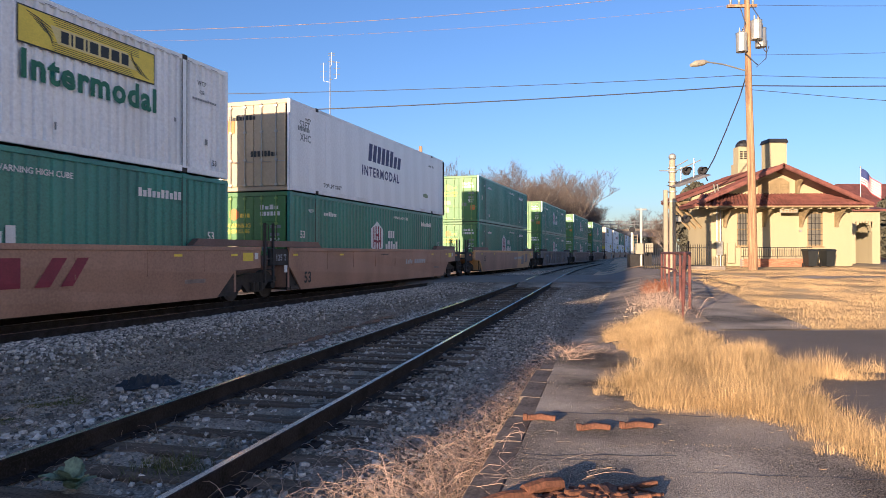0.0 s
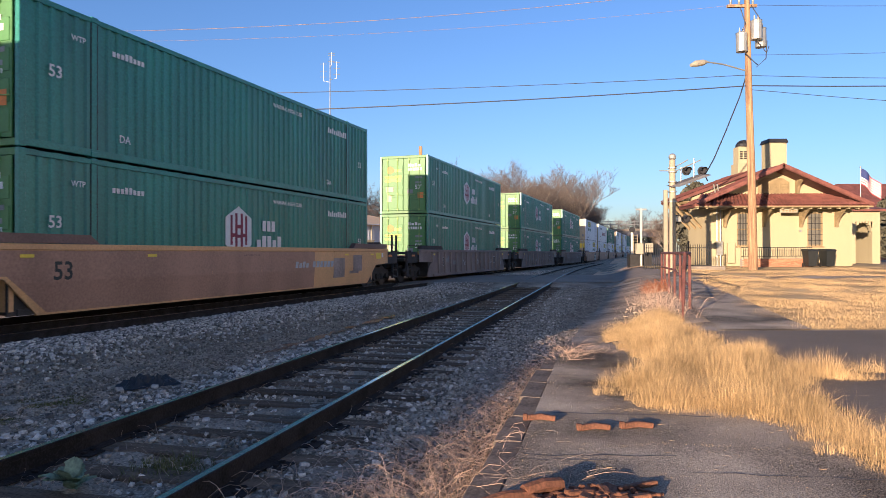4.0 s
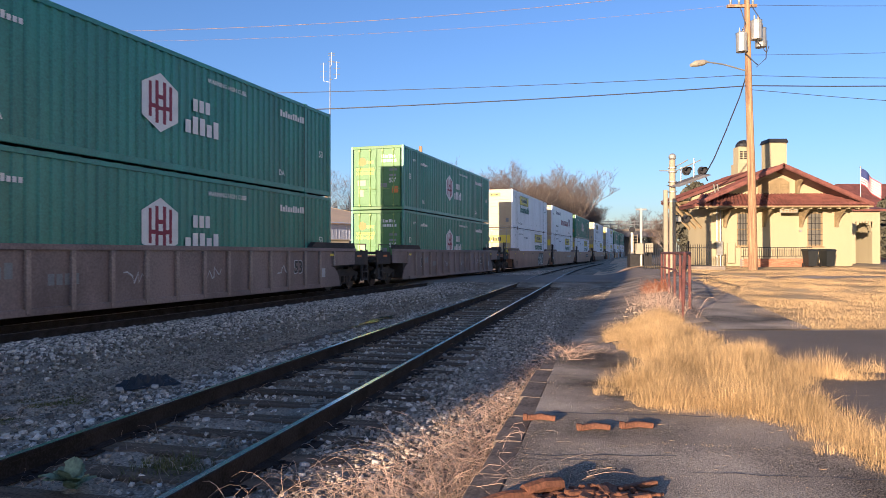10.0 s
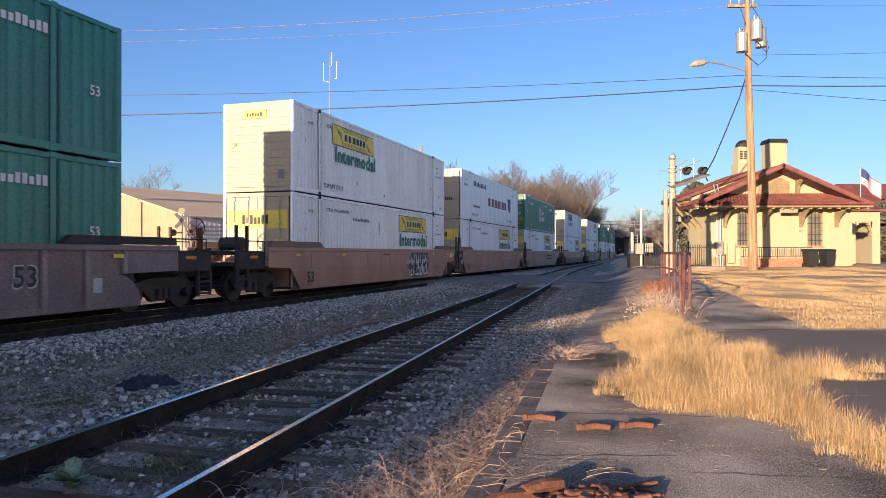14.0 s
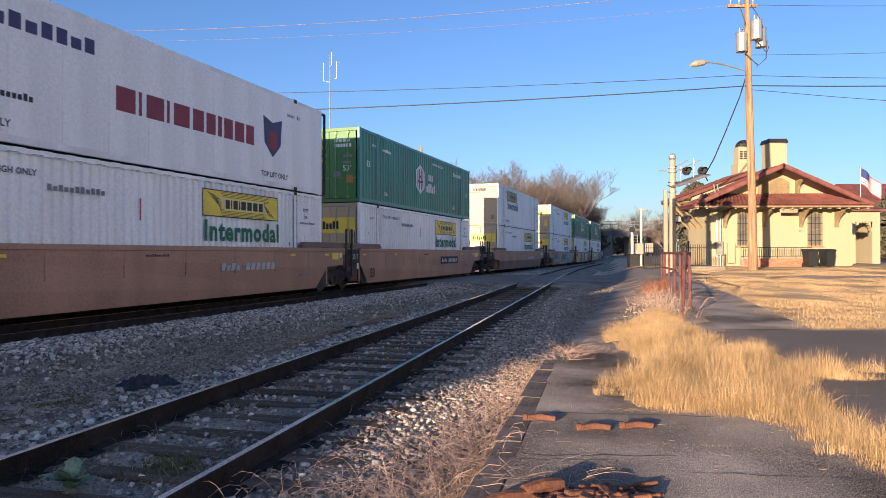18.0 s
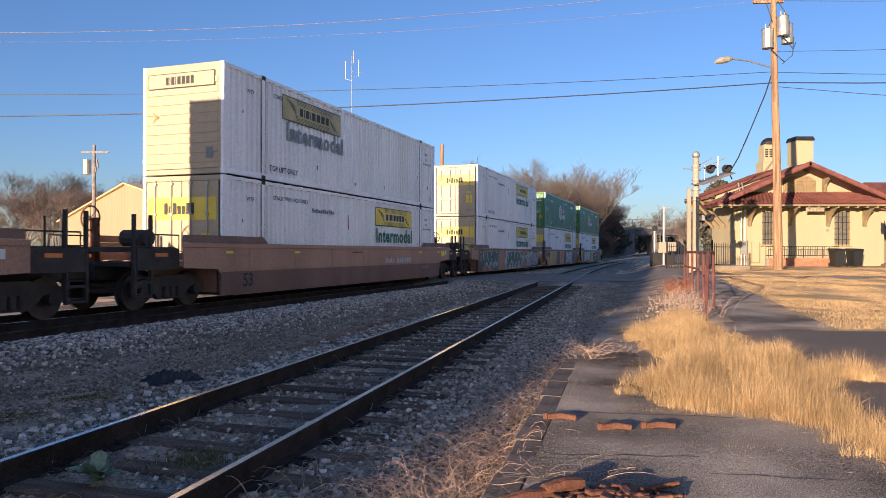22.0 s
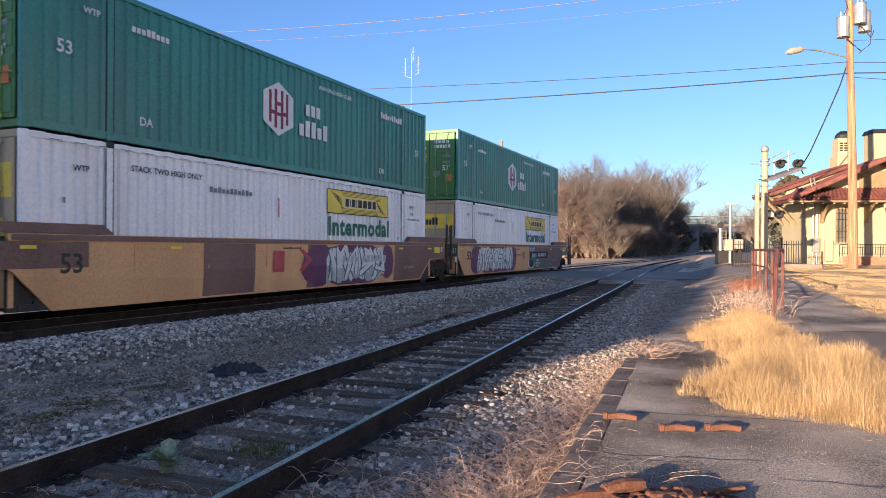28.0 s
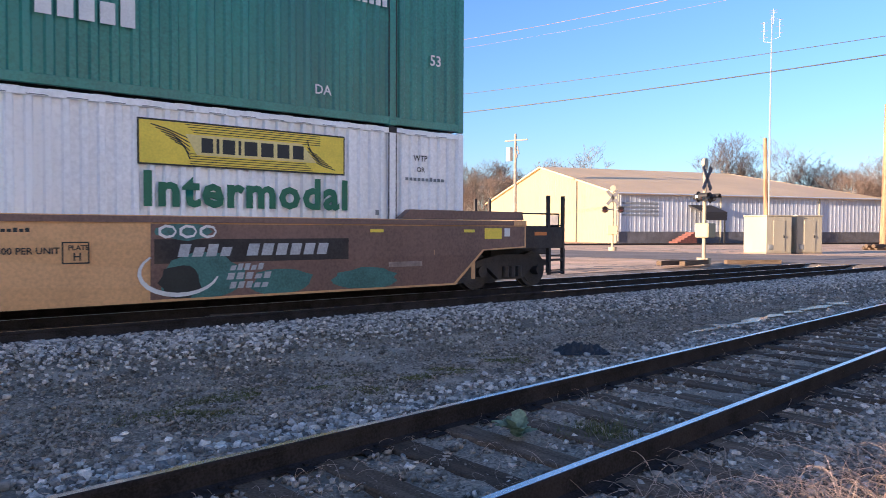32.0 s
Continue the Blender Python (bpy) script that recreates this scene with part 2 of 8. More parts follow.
M["signal_black"] = material("matt_black_signal", (0.02, 0.02, 0.022), 0.7, vary=0.2, scale=5, fine=30, bump=0.05)
M["lens_red"] = material("dark_red_signal_lens", (0.05, 0.012, 0.01), 0.2, vary=0.1, scale=5, fine=30, bump=0)
M["flag_red"] = material("red_cloth", (0.5, 0.04, 0.06), 0.85, vary=0.1, scale=5, fine=60, bump=0.05)
M["flag_white"] = material("white_cloth", (0.75, 0.74, 0.72), 0.85, vary=0.06, scale=5, fine=60, bump=0.05)
M["flag_blue"] = material("navy_cloth", (0.03, 0.045, 0.15), 0.85, vary=0.1, scale=5, fine=60, bump=0.05)
M["yellow_line"] = material("worn_yellow_kerb_paint", (0.6, 0.36, 0.06), 0.8, vary=0.2, scale=2, fine=30, bump=0.1)


def glassy(name, tint, rough=0.05):
    m = bpy.data.materials.new(name)
    m.use_nodes = True
    b = m.node_tree.nodes["Principled BSDF"]
    b.inputs["Base Color"].default_value = (*tint, 1)
    b.inputs["Roughness"].default_value = rough
    return m


M["screen"] = material("dusty_grey_window_screen", (0.13, 0.125, 0.105), 0.45, vary=0.2, scale=2, fine=40, bump=0.03)
M["kerb"] = material("dark_worn_kerb_concrete", (0.17, 0.14, 0.115), 0.9, vary=0.35, scale=3, fine=45, bump=0.6, dirt=(0.1, 0.08, 0.065), dirt_amount=0.7, spec=0.12)
M["pane"] = glassy("dark_window_glass", (0.03, 0.035, 0.04), 0.08)
M["water"] = glassy("still_puddle_water", (0.03, 0.03, 0.03), 0.12)
M["water"].node_tree.nodes["Principled BSDF"].inputs["IOR"].default_value = 1.33


# ---- building tools ----
def finish(bm, name, mat, smooth=False):
    me = bpy.data.meshes.new(name)
    bm.normal_update()
    bm.to_mesh(me)
    bm.free()
    if smooth:
        me.polygons.foreach_set("use_smooth", [True] * len(me.polygons))
    for one in (mat if isinstance(mat, (list, tuple)) else [mat]):
        me.materials.append(one)
    return me


def part(name, bm, mat, parent=None, label="", smooth=False, at=None):
    """Links a bmesh as one object, under a thing or a part where a parent is given."""
    ob = new(name, finish(bm, name, mat, smooth))
    if parent is not None:
        ob.parent = parent
    if at is not None:
        ob.matrix_basis = at
    return tagged(ob, label)


def share(name, mesh, parent=None, at=None, label=""):
    ob = new(name, mesh)
    if parent is not None:
        ob.parent = parent
    if at is not None:
        ob.matrix_basis = at
    return tagged(ob, label)


def thing(name, at, label, category, group="", kind=""):
    ob = new(name)
    ob.empty_display_size = 0.2
    ob.matrix_basis = at
    return tagged(ob, label, category, group, kind)


def box(bm, x0, x1, y0, y1, z0, z1, bevel=0.0, turn=None):
    vs = [bm.verts.new((x, y, z)) for x in (x0, x1) for y in (y0, y1) for z in (z0, z1)]
    quads = ((0, 1, 3, 2), (4, 6, 7, 5), (0, 4, 5, 1), (2, 3, 7, 6), (0, 2, 6, 4), (1, 5, 7, 3))
    fs = [bm.faces.new([vs[i] for i in q]) for q in quads]
    if turn is not None:
        bmesh.ops.transform(bm, matrix=turn, verts=vs)
    if bevel:
        es = list({e for f in fs for e in f.edges})
        bmesh.ops.bevel(bm, geom=es, offset=bevel, segments=1, affect="EDGES", profile=0.7)
    return vs


def solid(bm, ring0, ring1):
    """A closed solid between two loops of equally many points."""
    a = [bm.verts.new(p) for p in ring0]
    b = [bm.verts.new(p) for p in ring1]
    k = len(a)
    bm.faces.new(a[::-1])
    bm.faces.new(b)
    for i in range(k):
        bm.faces.new((a[i], a[(i + 1) % k], b[(i + 1) % k], b[i]))


def prism_y(bm, profile, y0, y1):
    """An (x, z) outline pulled along y."""
    solid(bm, [(x, y0, z) for x, z in profile], [(x, y1, z) for x, z in profile])


def prism_x(bm, profile, x0, x1):
    """A (y, z) outline pulled along x."""
    solid(bm, [(x0, y, z) for y, z in profile], [(x1, y, z) for y, z in profile])


def tube(bm, points, radii, sides=8):
    """A round bar along points; one radius, or one for each point."""
    pts = [Vector(p) for p in points]
    rs = [radii] * len(pts) if isinstance(radii, (int, float)) else list(radii)
    rings = []
    for i, p in enumerate(pts):
        way = (pts[min(i + 1, len(pts) - 1)] - pts[max(i - 1, 0)]).normalized()
        ref = Vector((0, 0, 1)) if abs(way.z) < 0.9 else Vector((1, 0, 0))
        u = way.cross(ref).normalized()
        v = way.cross(u)
        rings.append([bm.verts.new(p + rs[i] * (u * math.cos(2 * math.pi * k / sides) + v * math.sin(2 * math.pi * k / sides)))
                      for k in range(sides)])
    for r0, r1 in zip(rings, rings[1:]):
        for k in range(sides):
            bm.faces.new((r0[k], r0[(k + 1) % sides], r1[(k + 1) % sides], r1[k]))
    bm.faces.new(rings[0][::-1])
    bm.faces.new(rings[-1])


def disc_y(bm, cx, cz, r, y0, y1, sides=16):
    solid(bm, [(cx + r * math.cos(2 * math.pi * k / sides), y0, cz + r * math.sin(2 * math.pi * k / sides)) for k in range(sides)],
          [(cx + r * math.cos(2 * math.pi * k / sides), y1, cz + r * math.sin(2 * math.pi * k / sides)) for k in range(sides)])


def disc_x(bm, cy, cz, r, x0, x1, sides=20):
    solid(bm, [(x0, cy + r * math.cos(2 * math.pi * k / sides), cz + r * math.sin(2 * math.pi * k / sides)) for k in range(sides)],
          [(x1, cy + r * math.cos(2 * math.pi * k / sides), cz + r * math.sin(2 * math.pi * k / sides)) for k in range(sides)])


def big_mesh(name, verts, faces, mats):
    """A mesh from numpy arrays: verts n x 3, faces m x k with one k for all."""
    me = bpy.data.meshes.new(name)
    faces = np.asarray(faces, dtype=np.int32)
    m, k = faces.shape
    me.vertices.add(len(verts))
    me.vertices.foreach_set("co", np.asarray(verts, dtype=np.float32).ravel())
    me.loops.add(m * k)
    me.loops.foreach_set("vertex_index", faces.ravel())
    me.polygons.add(m)
    me.polygons.foreach_set("loop_start", np.arange(0, m * k, k, dtype=np.int32))
    me.update(calc_edges=True)
    for one in (mats if isinstance(mats, (list, tuple)) else [mats]):
        me.materials.append(one)
    return me


TEXTS = {}


def lettering(text, size, spread=1.0):
    """The outlines of a text in the built-in font as a flat bmesh in its x-y plane, starting at the origin."""
    if (text, spread) not in TEXTS:
        cu = bpy.data.curves.new("text", "FONT")
        cu.body, cu.size, cu.space_character, cu.resolution_u, cu.offset = text, 1.0, spread, 2, 0.036 if spread > 1.1 else 0.018
        ob = bpy.data.objects.new("text", cu)
        TEXTS[text, spread] = bpy.data.meshes.new_from_object(ob)
        bpy.data.objects.remove(ob)
    bm = bmesh.new()
    bm.from_mesh(TEXTS[text, spread])
    bmesh.ops.scale(bm, vec=(size, size, size), verts=bm.verts)
    return bm


# ---- the ground: track bed, platform, crossing, lawn ----
SIDING_SLOPE, SIDING_X0 = 0.229, -3.268          # centre line x = X0 + slope * y
MAIN_HEAD = radians(17.8)
ALONG = Vector((math.sin(MAIN_HEAD), math.cos(MAIN_HEAD), 0))
ACROSS = Vector((math.cos(MAIN_HEAD), -math.sin(MAIN_HEAD), 0))   # towards the camera's side
MAIN_OFF = 12.75                                  # from the camera to the main track's centre line
RAIL_Z, SIDING_Z = 0.2, 0.185
ROAD_Y0, ROAD_Y1 = 33.0, 43.5


def main_at(q, off=0.0, z=0.0):
    p = ALONG * q - ACROSS * (MAIN_OFF - off)
    return (p.x, p.y, z)


def main_perp(x, y):
    return -(x * ACROSS.x + y * ACROSS.y)


def kerb_x(y):
    return -0.83 + SIDING_SLOPE * y


def step(a, b, v):
    k = np.clip((v - a) / (b - a), 0, 1)
    return k * k * (3 - 2 * k)


def ground_z(x, y):
    """Height of the ground; works on numbers and on arrays."""
    x, y = np.asarray(x, dtype=float), np.asarray(y, dtype=float)
    s = x - kerb_x(y)
    right = 0.185 + 0.0125 * np.clip(y - 4, 0, 44)
    wide = 0.24 + 3.0 * step(9.0, 13.0, y)
    perp = main_perp(x, y)
    left = 0.04 * step(MAIN_OFF - 4.6, MAIN_OFF - 3.2, perp) - 0.04 * step(MAIN_OFF - 2.3, MAIN_OFF - 1.9, perp) + 0.11 * step(MAIN_OFF + 2, MAIN_OFF + 5, perp)
    left = left - 0.05 * np.exp(-((perp - 7.3) / 1.2) ** 2)
    z = left + (right - left) * step(0.12, wide, s)
    road = step(ROAD_Y0 - 1.5, ROAD_Y0, y) * (1 - step(ROAD_Y1, ROAD_Y1 + 2.5, y))
    flat = np.maximum(z, 0.185)
    z = z + (flat - z) * road
    far = step(ROAD_Y1, ROAD_Y1 + 1.0, y) * (1 - step(130, 160, y))      # the bed lies higher beyond the crossing
    return z + (np.maximum(z, 0.125) - z) * far


def spaced(fine0, fine1, pitch, far, growth=1.35):
    v = list(np.arange(fine0, fine1 + 1e-6, pitch))
    d, a, b = pitch, fine0, fine1
    lo, hi = [], []
    while b < far:
        d *= growth
        a -= d
        b += d
        lo.append(a)
        hi.append(b)
    return np.array(lo[::-1] + v + hi)


def ground_sheet(name, xs, ys, mat, lift=0.0, shear=0.0, x0=0.0, rough=0.0):
    """A sheet over the ground; with a shear its columns run along the siding."""
    X, Y = np.meshgrid(xs, ys)
    X = X + x0 + shear * Y
    Z = ground_z(X, Y) + lift
    if rough:
        rng = np.random.default_rng(5)
        near = (np.hypot(X, Y) < 60) & (X < kerb_x(Y) + 0.1)
        Z = Z + near * rough * rng.normal(size=Z.shape)
    n, m = X.shape
    V = np.stack([X, Y, Z], -1).reshape(-1, 3)
    i = np.arange(n * m).reshape(n, m)
    F = np.stack([i[:-1, :-1], i[:-1, 1:], i[1:, 1:], i[1:, :-1]], -1).reshape(-1, 4)
    return new(name, big_mesh(name, V, F, mat))


ground = tagged(ground_sheet("ground", spaced(-18, 9, 0.22, 2600), spaced(1, 48, 0.22, 2600), M["dirt"], rough=0.012),
                "dark trodden dirt and cinders beside the tracks", "ground", kind="structure")
tagged(ground_sheet("pavement", np.arange(0.24, 14, 0.4), np.arange(-9, 13.4, 0.4), M["asphalt"], 0.012, SIDING_SLOPE, -0.83),
       "old cracked asphalt station platform", "pavement", kind="structure")
tagged(ground_sheet("road", np.arange(-70, 12.1, 1.0), np.array([ROAD_Y0, 35, 37, 38.2, 40, 42, ROAD_Y1]), M["road"], 0.02),
       "grey asphalt road of a level crossing", "road", kind="structure")


def far_ground(name, xs, ys, mat, label, lift=0.012, category="ground"):
    return tagged(ground_sheet(name, xs, ys, mat, lift), label, category, kind="structure")


tagged(ground_sheet("lawn", np.arange(3.0, 70, 0.8), np.arange(11.45, 31.8, 0.75), M["lawn"], 0.018, 0.245), "dry straw-coloured winter lawn", "lawn", kind="structure")
far_ground("lawn", np.arange(12.2, 70, 0.8), np.arange(31.7, 48.5, 0.75), M["lawn"], "dry straw-coloured winter lawn before the station", 0.022, "lawn")
# lawn carried on out of view, added to bounce sunlight
far_ground("lawn", np.arange(10.0, 62, 1.5), np.arange(-62, 11.4, 1.5), M["lawn"], "unseen dry lawn added behind the platform to bounce sunlight", 0.02, "lawn")
tagged(ground_sheet("sand_patch", np.arange(-2.3, 1.6, 0.5), np.arange(44.2, 112, 2.0), M["red_dirt"], 0.014, 0.262), "sandy ground beside the tracks beyond the crossing", "ground", kind="structure")
X, Y = np.meshgrid(np.arange(0, 60, 2.0), np.arange(-20, 400, 4.0))
PX = -ACROSS.x * (MAIN_OFF + 3.4 + X) + ALONG.x * Y
PY = -ACROSS.y * (MAIN_OFF + 3.4 + X) + ALONG.y * Y
idx = np.arange(X.size).reshape(X.shape)
quad = np.stack([idx[:-1, :-1], idx[1:, :-1], idx[1:, 1:], idx[:-1, 1:]], -1).reshape(-1, 4)
tagged(new("yard", big_mesh("yard", np.stack([PX, PY, ground_z(PX, PY) + 0.015], -1).reshape(-1, 3), quad, M["red_dirt"])),
       "sandy reddish dirt yard beyond the main track", "ground", kind="structure")


# ---- tracks: rails, ties and ballast ----
RAIL = ((-0.07, 0), (-0.07, 0.012), (-0.012, 0.03), (-0.009, 0.125), (-0.035, 0.135), (-0.036, 0.166), (-0.026, 0.17),
        (0.026, 0.17), (0.036, 0.166), (0.035, 0.135), (0.009, 0.125), (0.012, 0.03), (0.07, 0.012), (0.07, 0))


def rail_mesh(name, path, top_mat):
    """A rail along (x, y, z of its head); the head's running face has its own material."""
    bm = bmesh.new()
    rings = []
    for i, p in enumerate(path):
        d = (Vector(path[min(i + 1, len(path) - 1)]) - Vector(path[max(i - 1, 0)]))
        d.z = 0
        d.normalize()
        side = Vector((d.y, -d.x, 0))
        rings.append([bm.verts.new(Vector(p) + side * a + Vector((0, 0, b - 0.17))) for a, b in RAIL])
    k = len(RAIL)
    for r0, r1 in zip(rings, rings[1:]):
        for j in range(k):
            f = bm.faces.new((r0[j], r1[j], r1[(j + 1) % k], r0[(j + 1) % k]))
            f.material_index = 1 if j == 6 else 0
    bmesh.ops.recalc_face_normals(bm, faces=bm.faces)
    return finish(bm, name, [M["rail_side"], top_mat])


def siding_path(off):
    pts = []
    for y in np.concatenate([np.arange(-12, 36, 2.0), np.arange(36, 150, 2.0)]):
        x = SIDING_X0 + SIDING_SLOPE * y
        if y > 38:                                # bends right beyond the crossing to run beside the main track
            x += 0.00075 * (y - 38) ** 2 if y < 100 else 0.00075 * 62 ** 2 + 0.093 * (y - 100)
        slope = SIDING_SLOPE + (0.0015 * min(max(y - 38, 0), 62))
        k = math.hypot(1, slope)
        pts.append((x + off / k, y - off * slope / k, SIDING_Z + 0.05 * float(step(30, 44, y))))
    return pts


siding = tagged(thing("siding_track", pose(0, 0, 0), "rusty railway siding on dark timber ties in dirty ballast", "railway track"), kind="structure")
for off in (-0.753, 0.753):
    share("rail", rail_mesh("siding_rail", siding_path(off), M["rail_dull"]), siding)
main_track = tagged(thing("main_track", pose(0, 0, 0), "main railway track with polished rails on grey ballast", "railway track"), kind="structure")
for off in (-0.753, 0.753):
    share("rail", rail_mesh("main_rail", [main_at(q, off, RAIL_Z) for q in np.arange(-40, 420, 10.0)], M["rail_top"]), main_track)
bm = bmesh.new()
box(bm, -1.3, 1.3, -0.115, 0.115, -0.17, 0.0, 0.012)
tie_mesh = finish(bm, "tie", M["tie"])
rng = random.Random(4)
for k in range(200):
    y = -4 + k * 0.56
    x = SIDING_X0 + SIDING_SLOPE * y + (0.00075 * (y - 38) ** 2 if y > 38 else 0)
    if not ROAD_Y0 - 0.3 < y < ROAD_Y1 + 0.3:
        share("tie", tie_mesh, siding, pose(x + rng.uniform(-0.05, 0.05), y, SIDING_Z - 0.162 + 0.05 * float(step(30, 44, y)) + 0.04 * float(y > 44) + rng.uniform(-0.014, 0.008), 0, 0,
              -12.9 + rng.uniform(-1.3, 1.3)))
for k in range(230):
    q = -14 + k * 0.55
    x, y, z = main_at(q, 0, RAIL_Z - 0.168)
    if not ROAD_Y0 - 0.3 < y < ROAD_Y1 + 0.3:
        share("tie", tie_mesh, main_track, pose(x, y, z + rng.uniform(-0.008, 0.004), 0, 0, -17.8 + rng.uniform(-0.6, 0.6)))


# ---- the double-stack train ----
LEN, HIGH, WIDE = 15.8, 2.93, 2.6
FLOOR = 0.42                                       # container floor above the rail


def corrugated(bm, length, z0, z1, x, depth, pitch=0.29, out=1):
    """A corrugated steel side: flutes from z0 to z1, proud face at x, pressed in by depth."""
    count = int(round(length / pitch))
    p = length / count
    cols = []
    for i in range(count):
        y = -length / 2 + i * p
        cols += [(y, 0), (y + 0.3 * p, 0), (y + 0.42 * p, 1), (y + 0.88 * p, 1)]
    cols.append((length / 2, 0))
    lo = [bm.verts.new((x - out * depth * d, y, z0)) for y, d in cols]
    hi = [bm.verts.new((x - out * depth * d, y, z1)) for y, d in cols]
    for i in range(len(cols) - 1):
        q = (lo[i], lo[i + 1], hi[i + 1], hi[i])
        bm.faces.new(q if out > 0 else q[::-1])


APART = ("word_bar", "badge_bar", "plate_rim")


def flat_mark(name, polys, mat, parent, x, label=""):
    """A painted marking on the side that faces +x: outlines in (y, z)."""
    if name in APART:                               # each bar is a part of its own
        for poly in polys:
            bm = bmesh.new()
            bm.faces.new([bm.verts.new((x, y, z)) for y, z in poly])
            part(name, bm, mat, parent, label)
        return None
    bm = bmesh.new()
    for poly in polys:
        bm.faces.new([bm.verts.new((x, y, z)) for y, z in poly])
    bmesh.ops.recalc_face_normals(bm, faces=bm.faces)
    ob = part(name, bm, mat, parent, label)
    return tagged(ob, label, kind="stuff") if len(polys) > 1 else ob


def rect(y0, y1, z0, z1):
    return ((y0, z0), (y1, z0), (y1, z1), (y0, z1))


def word_bars(y0, y1, z0, z1, count, seed=1, slant=0.0):
    """A word that cannot be lettered: a row of plain bars."""
    r = random.Random(seed)
    pitch = (y1 - y0) / count
    out = []
    for i in range(count):
        a = y0 + i * pitch
        top = z1 if r.random() < 0.45 else z0 + (z1 - z0) * 0.74
        out.append(((a, z0), (a + pitch * 0.74, z0), (a + pitch * 0.74 + slant, top), (a + slant, top)))
    return out


def side_text(text, size, y, z, mat, parent, x, spread=1.0):
    """Lettering on the side that faces +x, read along +y."""
    bm = lettering(text, size, spread)
    bmesh.ops.transform(bm, matrix=Matrix(((0, 0, 0, x), (1, 0, 0, y), (0, 1, 0, z), (0, 0, 0, 1))), verts=bm.verts)
    return part("lettering", bm, mat, parent)


def front_text(text, size, x, z, mat, parent, y):
    """Lettering on the end that faces -y, read along +x."""
    bm = lettering(text, size)
    bmesh.ops.transform(bm, matrix=Matrix(((1, 0, 0, x), (0, 0, 0, y), (0, 1, 0, z), (0, 0, 0, 1))), verts=bm.verts)
    return part("lettering", bm, mat, parent)


def front_mark(name, polys, mat, parent, y, label=""):
    if name in ("word_bar", "notice"):
        for poly in polys:
            bm = bmesh.new()
            bm.faces.new([bm.verts.new((px, y, pz)) for px, pz in poly][::-1])
            part(name, bm, mat, parent, label)
        return None
    bm = bmesh.new()
    for poly in polys:
        bm.faces.new([bm.verts.new((px, y, pz)) for px, pz in poly][::-1])
    ob = part(name, bm, mat, parent, label)
    return tagged(ob, label, kind="stuff") if len(polys) > 1 else ob


CACHE = {}


def cached(key, build):
    if key not in CACHE:
        CACHE[key] = build()
    return CACHE[key]


def side_mesh(style, sign):
    bm = bmesh.new()
    if style == "panel":                           # smooth plate panels with thin joints
        xs = sorted((sign * (WIDE / 2 - 0.008), sign * (WIDE / 2 - 0.024)))
        box(bm, xs[0], xs[1], -LEN / 2, LEN / 2, 0.16, HIGH - 0.12)
    else:
        corrugated(bm, LEN - 0.3, 0.16, HIGH - 0.12, sign * (WIDE / 2 - 0.012), 0.045 if style == "green" else 0.058, 0.29 if style == "green" else 0.24, sign)
    return finish(bm, "side_panel", PAINT[style])


PAINT = {"green": M["green"], "white": M["white"], "panel": M["grey_white"]}
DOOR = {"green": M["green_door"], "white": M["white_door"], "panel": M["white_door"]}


def frame_meshes(style):
    """Rails, posts, roof and corner castings of a container body."""
    out = {}
    bm = bmesh.new()
    box(bm, -0.04, 0.04, -LEN / 2 + 0.05, LEN / 2 - 0.05, 0.02, 0.17, 0.008)
    out["bottom_rail"] = finish(bm, "bottom_rail", PAINT[style])
    bm = bmesh.new()
    box(bm, -0.035, 0.035, -LEN / 2 + 0.05, LEN / 2 - 0.05, HIGH - 0.13, HIGH - 0.02, 0.008)
    out["top_rail"] = finish(bm, "top_rail", PAINT[style])
    bm = bmesh.new()
    box(bm, -WIDE / 2 + 0.06, WIDE / 2 - 0.06, -LEN / 2 + 0.04, LEN / 2 - 0.04, HIGH - 0.05, HIGH - 0.012)
    for i in range(26):
        y = -LEN / 2 + 0.4 + i * (LEN - 0.8) / 25
        box(bm, -WIDE / 2 + 0.1, WIDE / 2 - 0.1, y - 0.12, y + 0.12, HIGH - 0.012, HIGH + 0.006)
    out["roof"] = finish(bm, "roof", PAINT[style])
    bm = bmesh.new()
    box(bm, -WIDE / 2 + 0.05, WIDE / 2 - 0.05, -LEN / 2 + 0.04, LEN / 2 - 0.04, 0.03, 0.1)
    out["underframe"] = finish(bm, "underframe", M["steel_dark"])
    bm = bmesh.new()
    box(bm, -0.055, 0.055, -0.075, 0.075, 0.0, HIGH - 0.005, 0.01)
    out["post"] = finish(bm, "corner_post", PAINT[style])
    bm = bmesh.new()
    box(bm, -0.085, 0.09, -0.09, 0.09, -0.06, 0.06, 0.012)
    out["casting"] = finish(bm, "corner_casting", M["steel_dark"] if style != "green" else PAINT[style])
    return out


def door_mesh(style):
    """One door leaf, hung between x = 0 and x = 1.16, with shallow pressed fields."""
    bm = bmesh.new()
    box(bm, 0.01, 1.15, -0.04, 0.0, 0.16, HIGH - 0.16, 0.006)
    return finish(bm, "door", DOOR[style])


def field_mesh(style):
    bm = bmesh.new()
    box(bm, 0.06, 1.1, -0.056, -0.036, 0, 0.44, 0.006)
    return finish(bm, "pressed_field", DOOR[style])


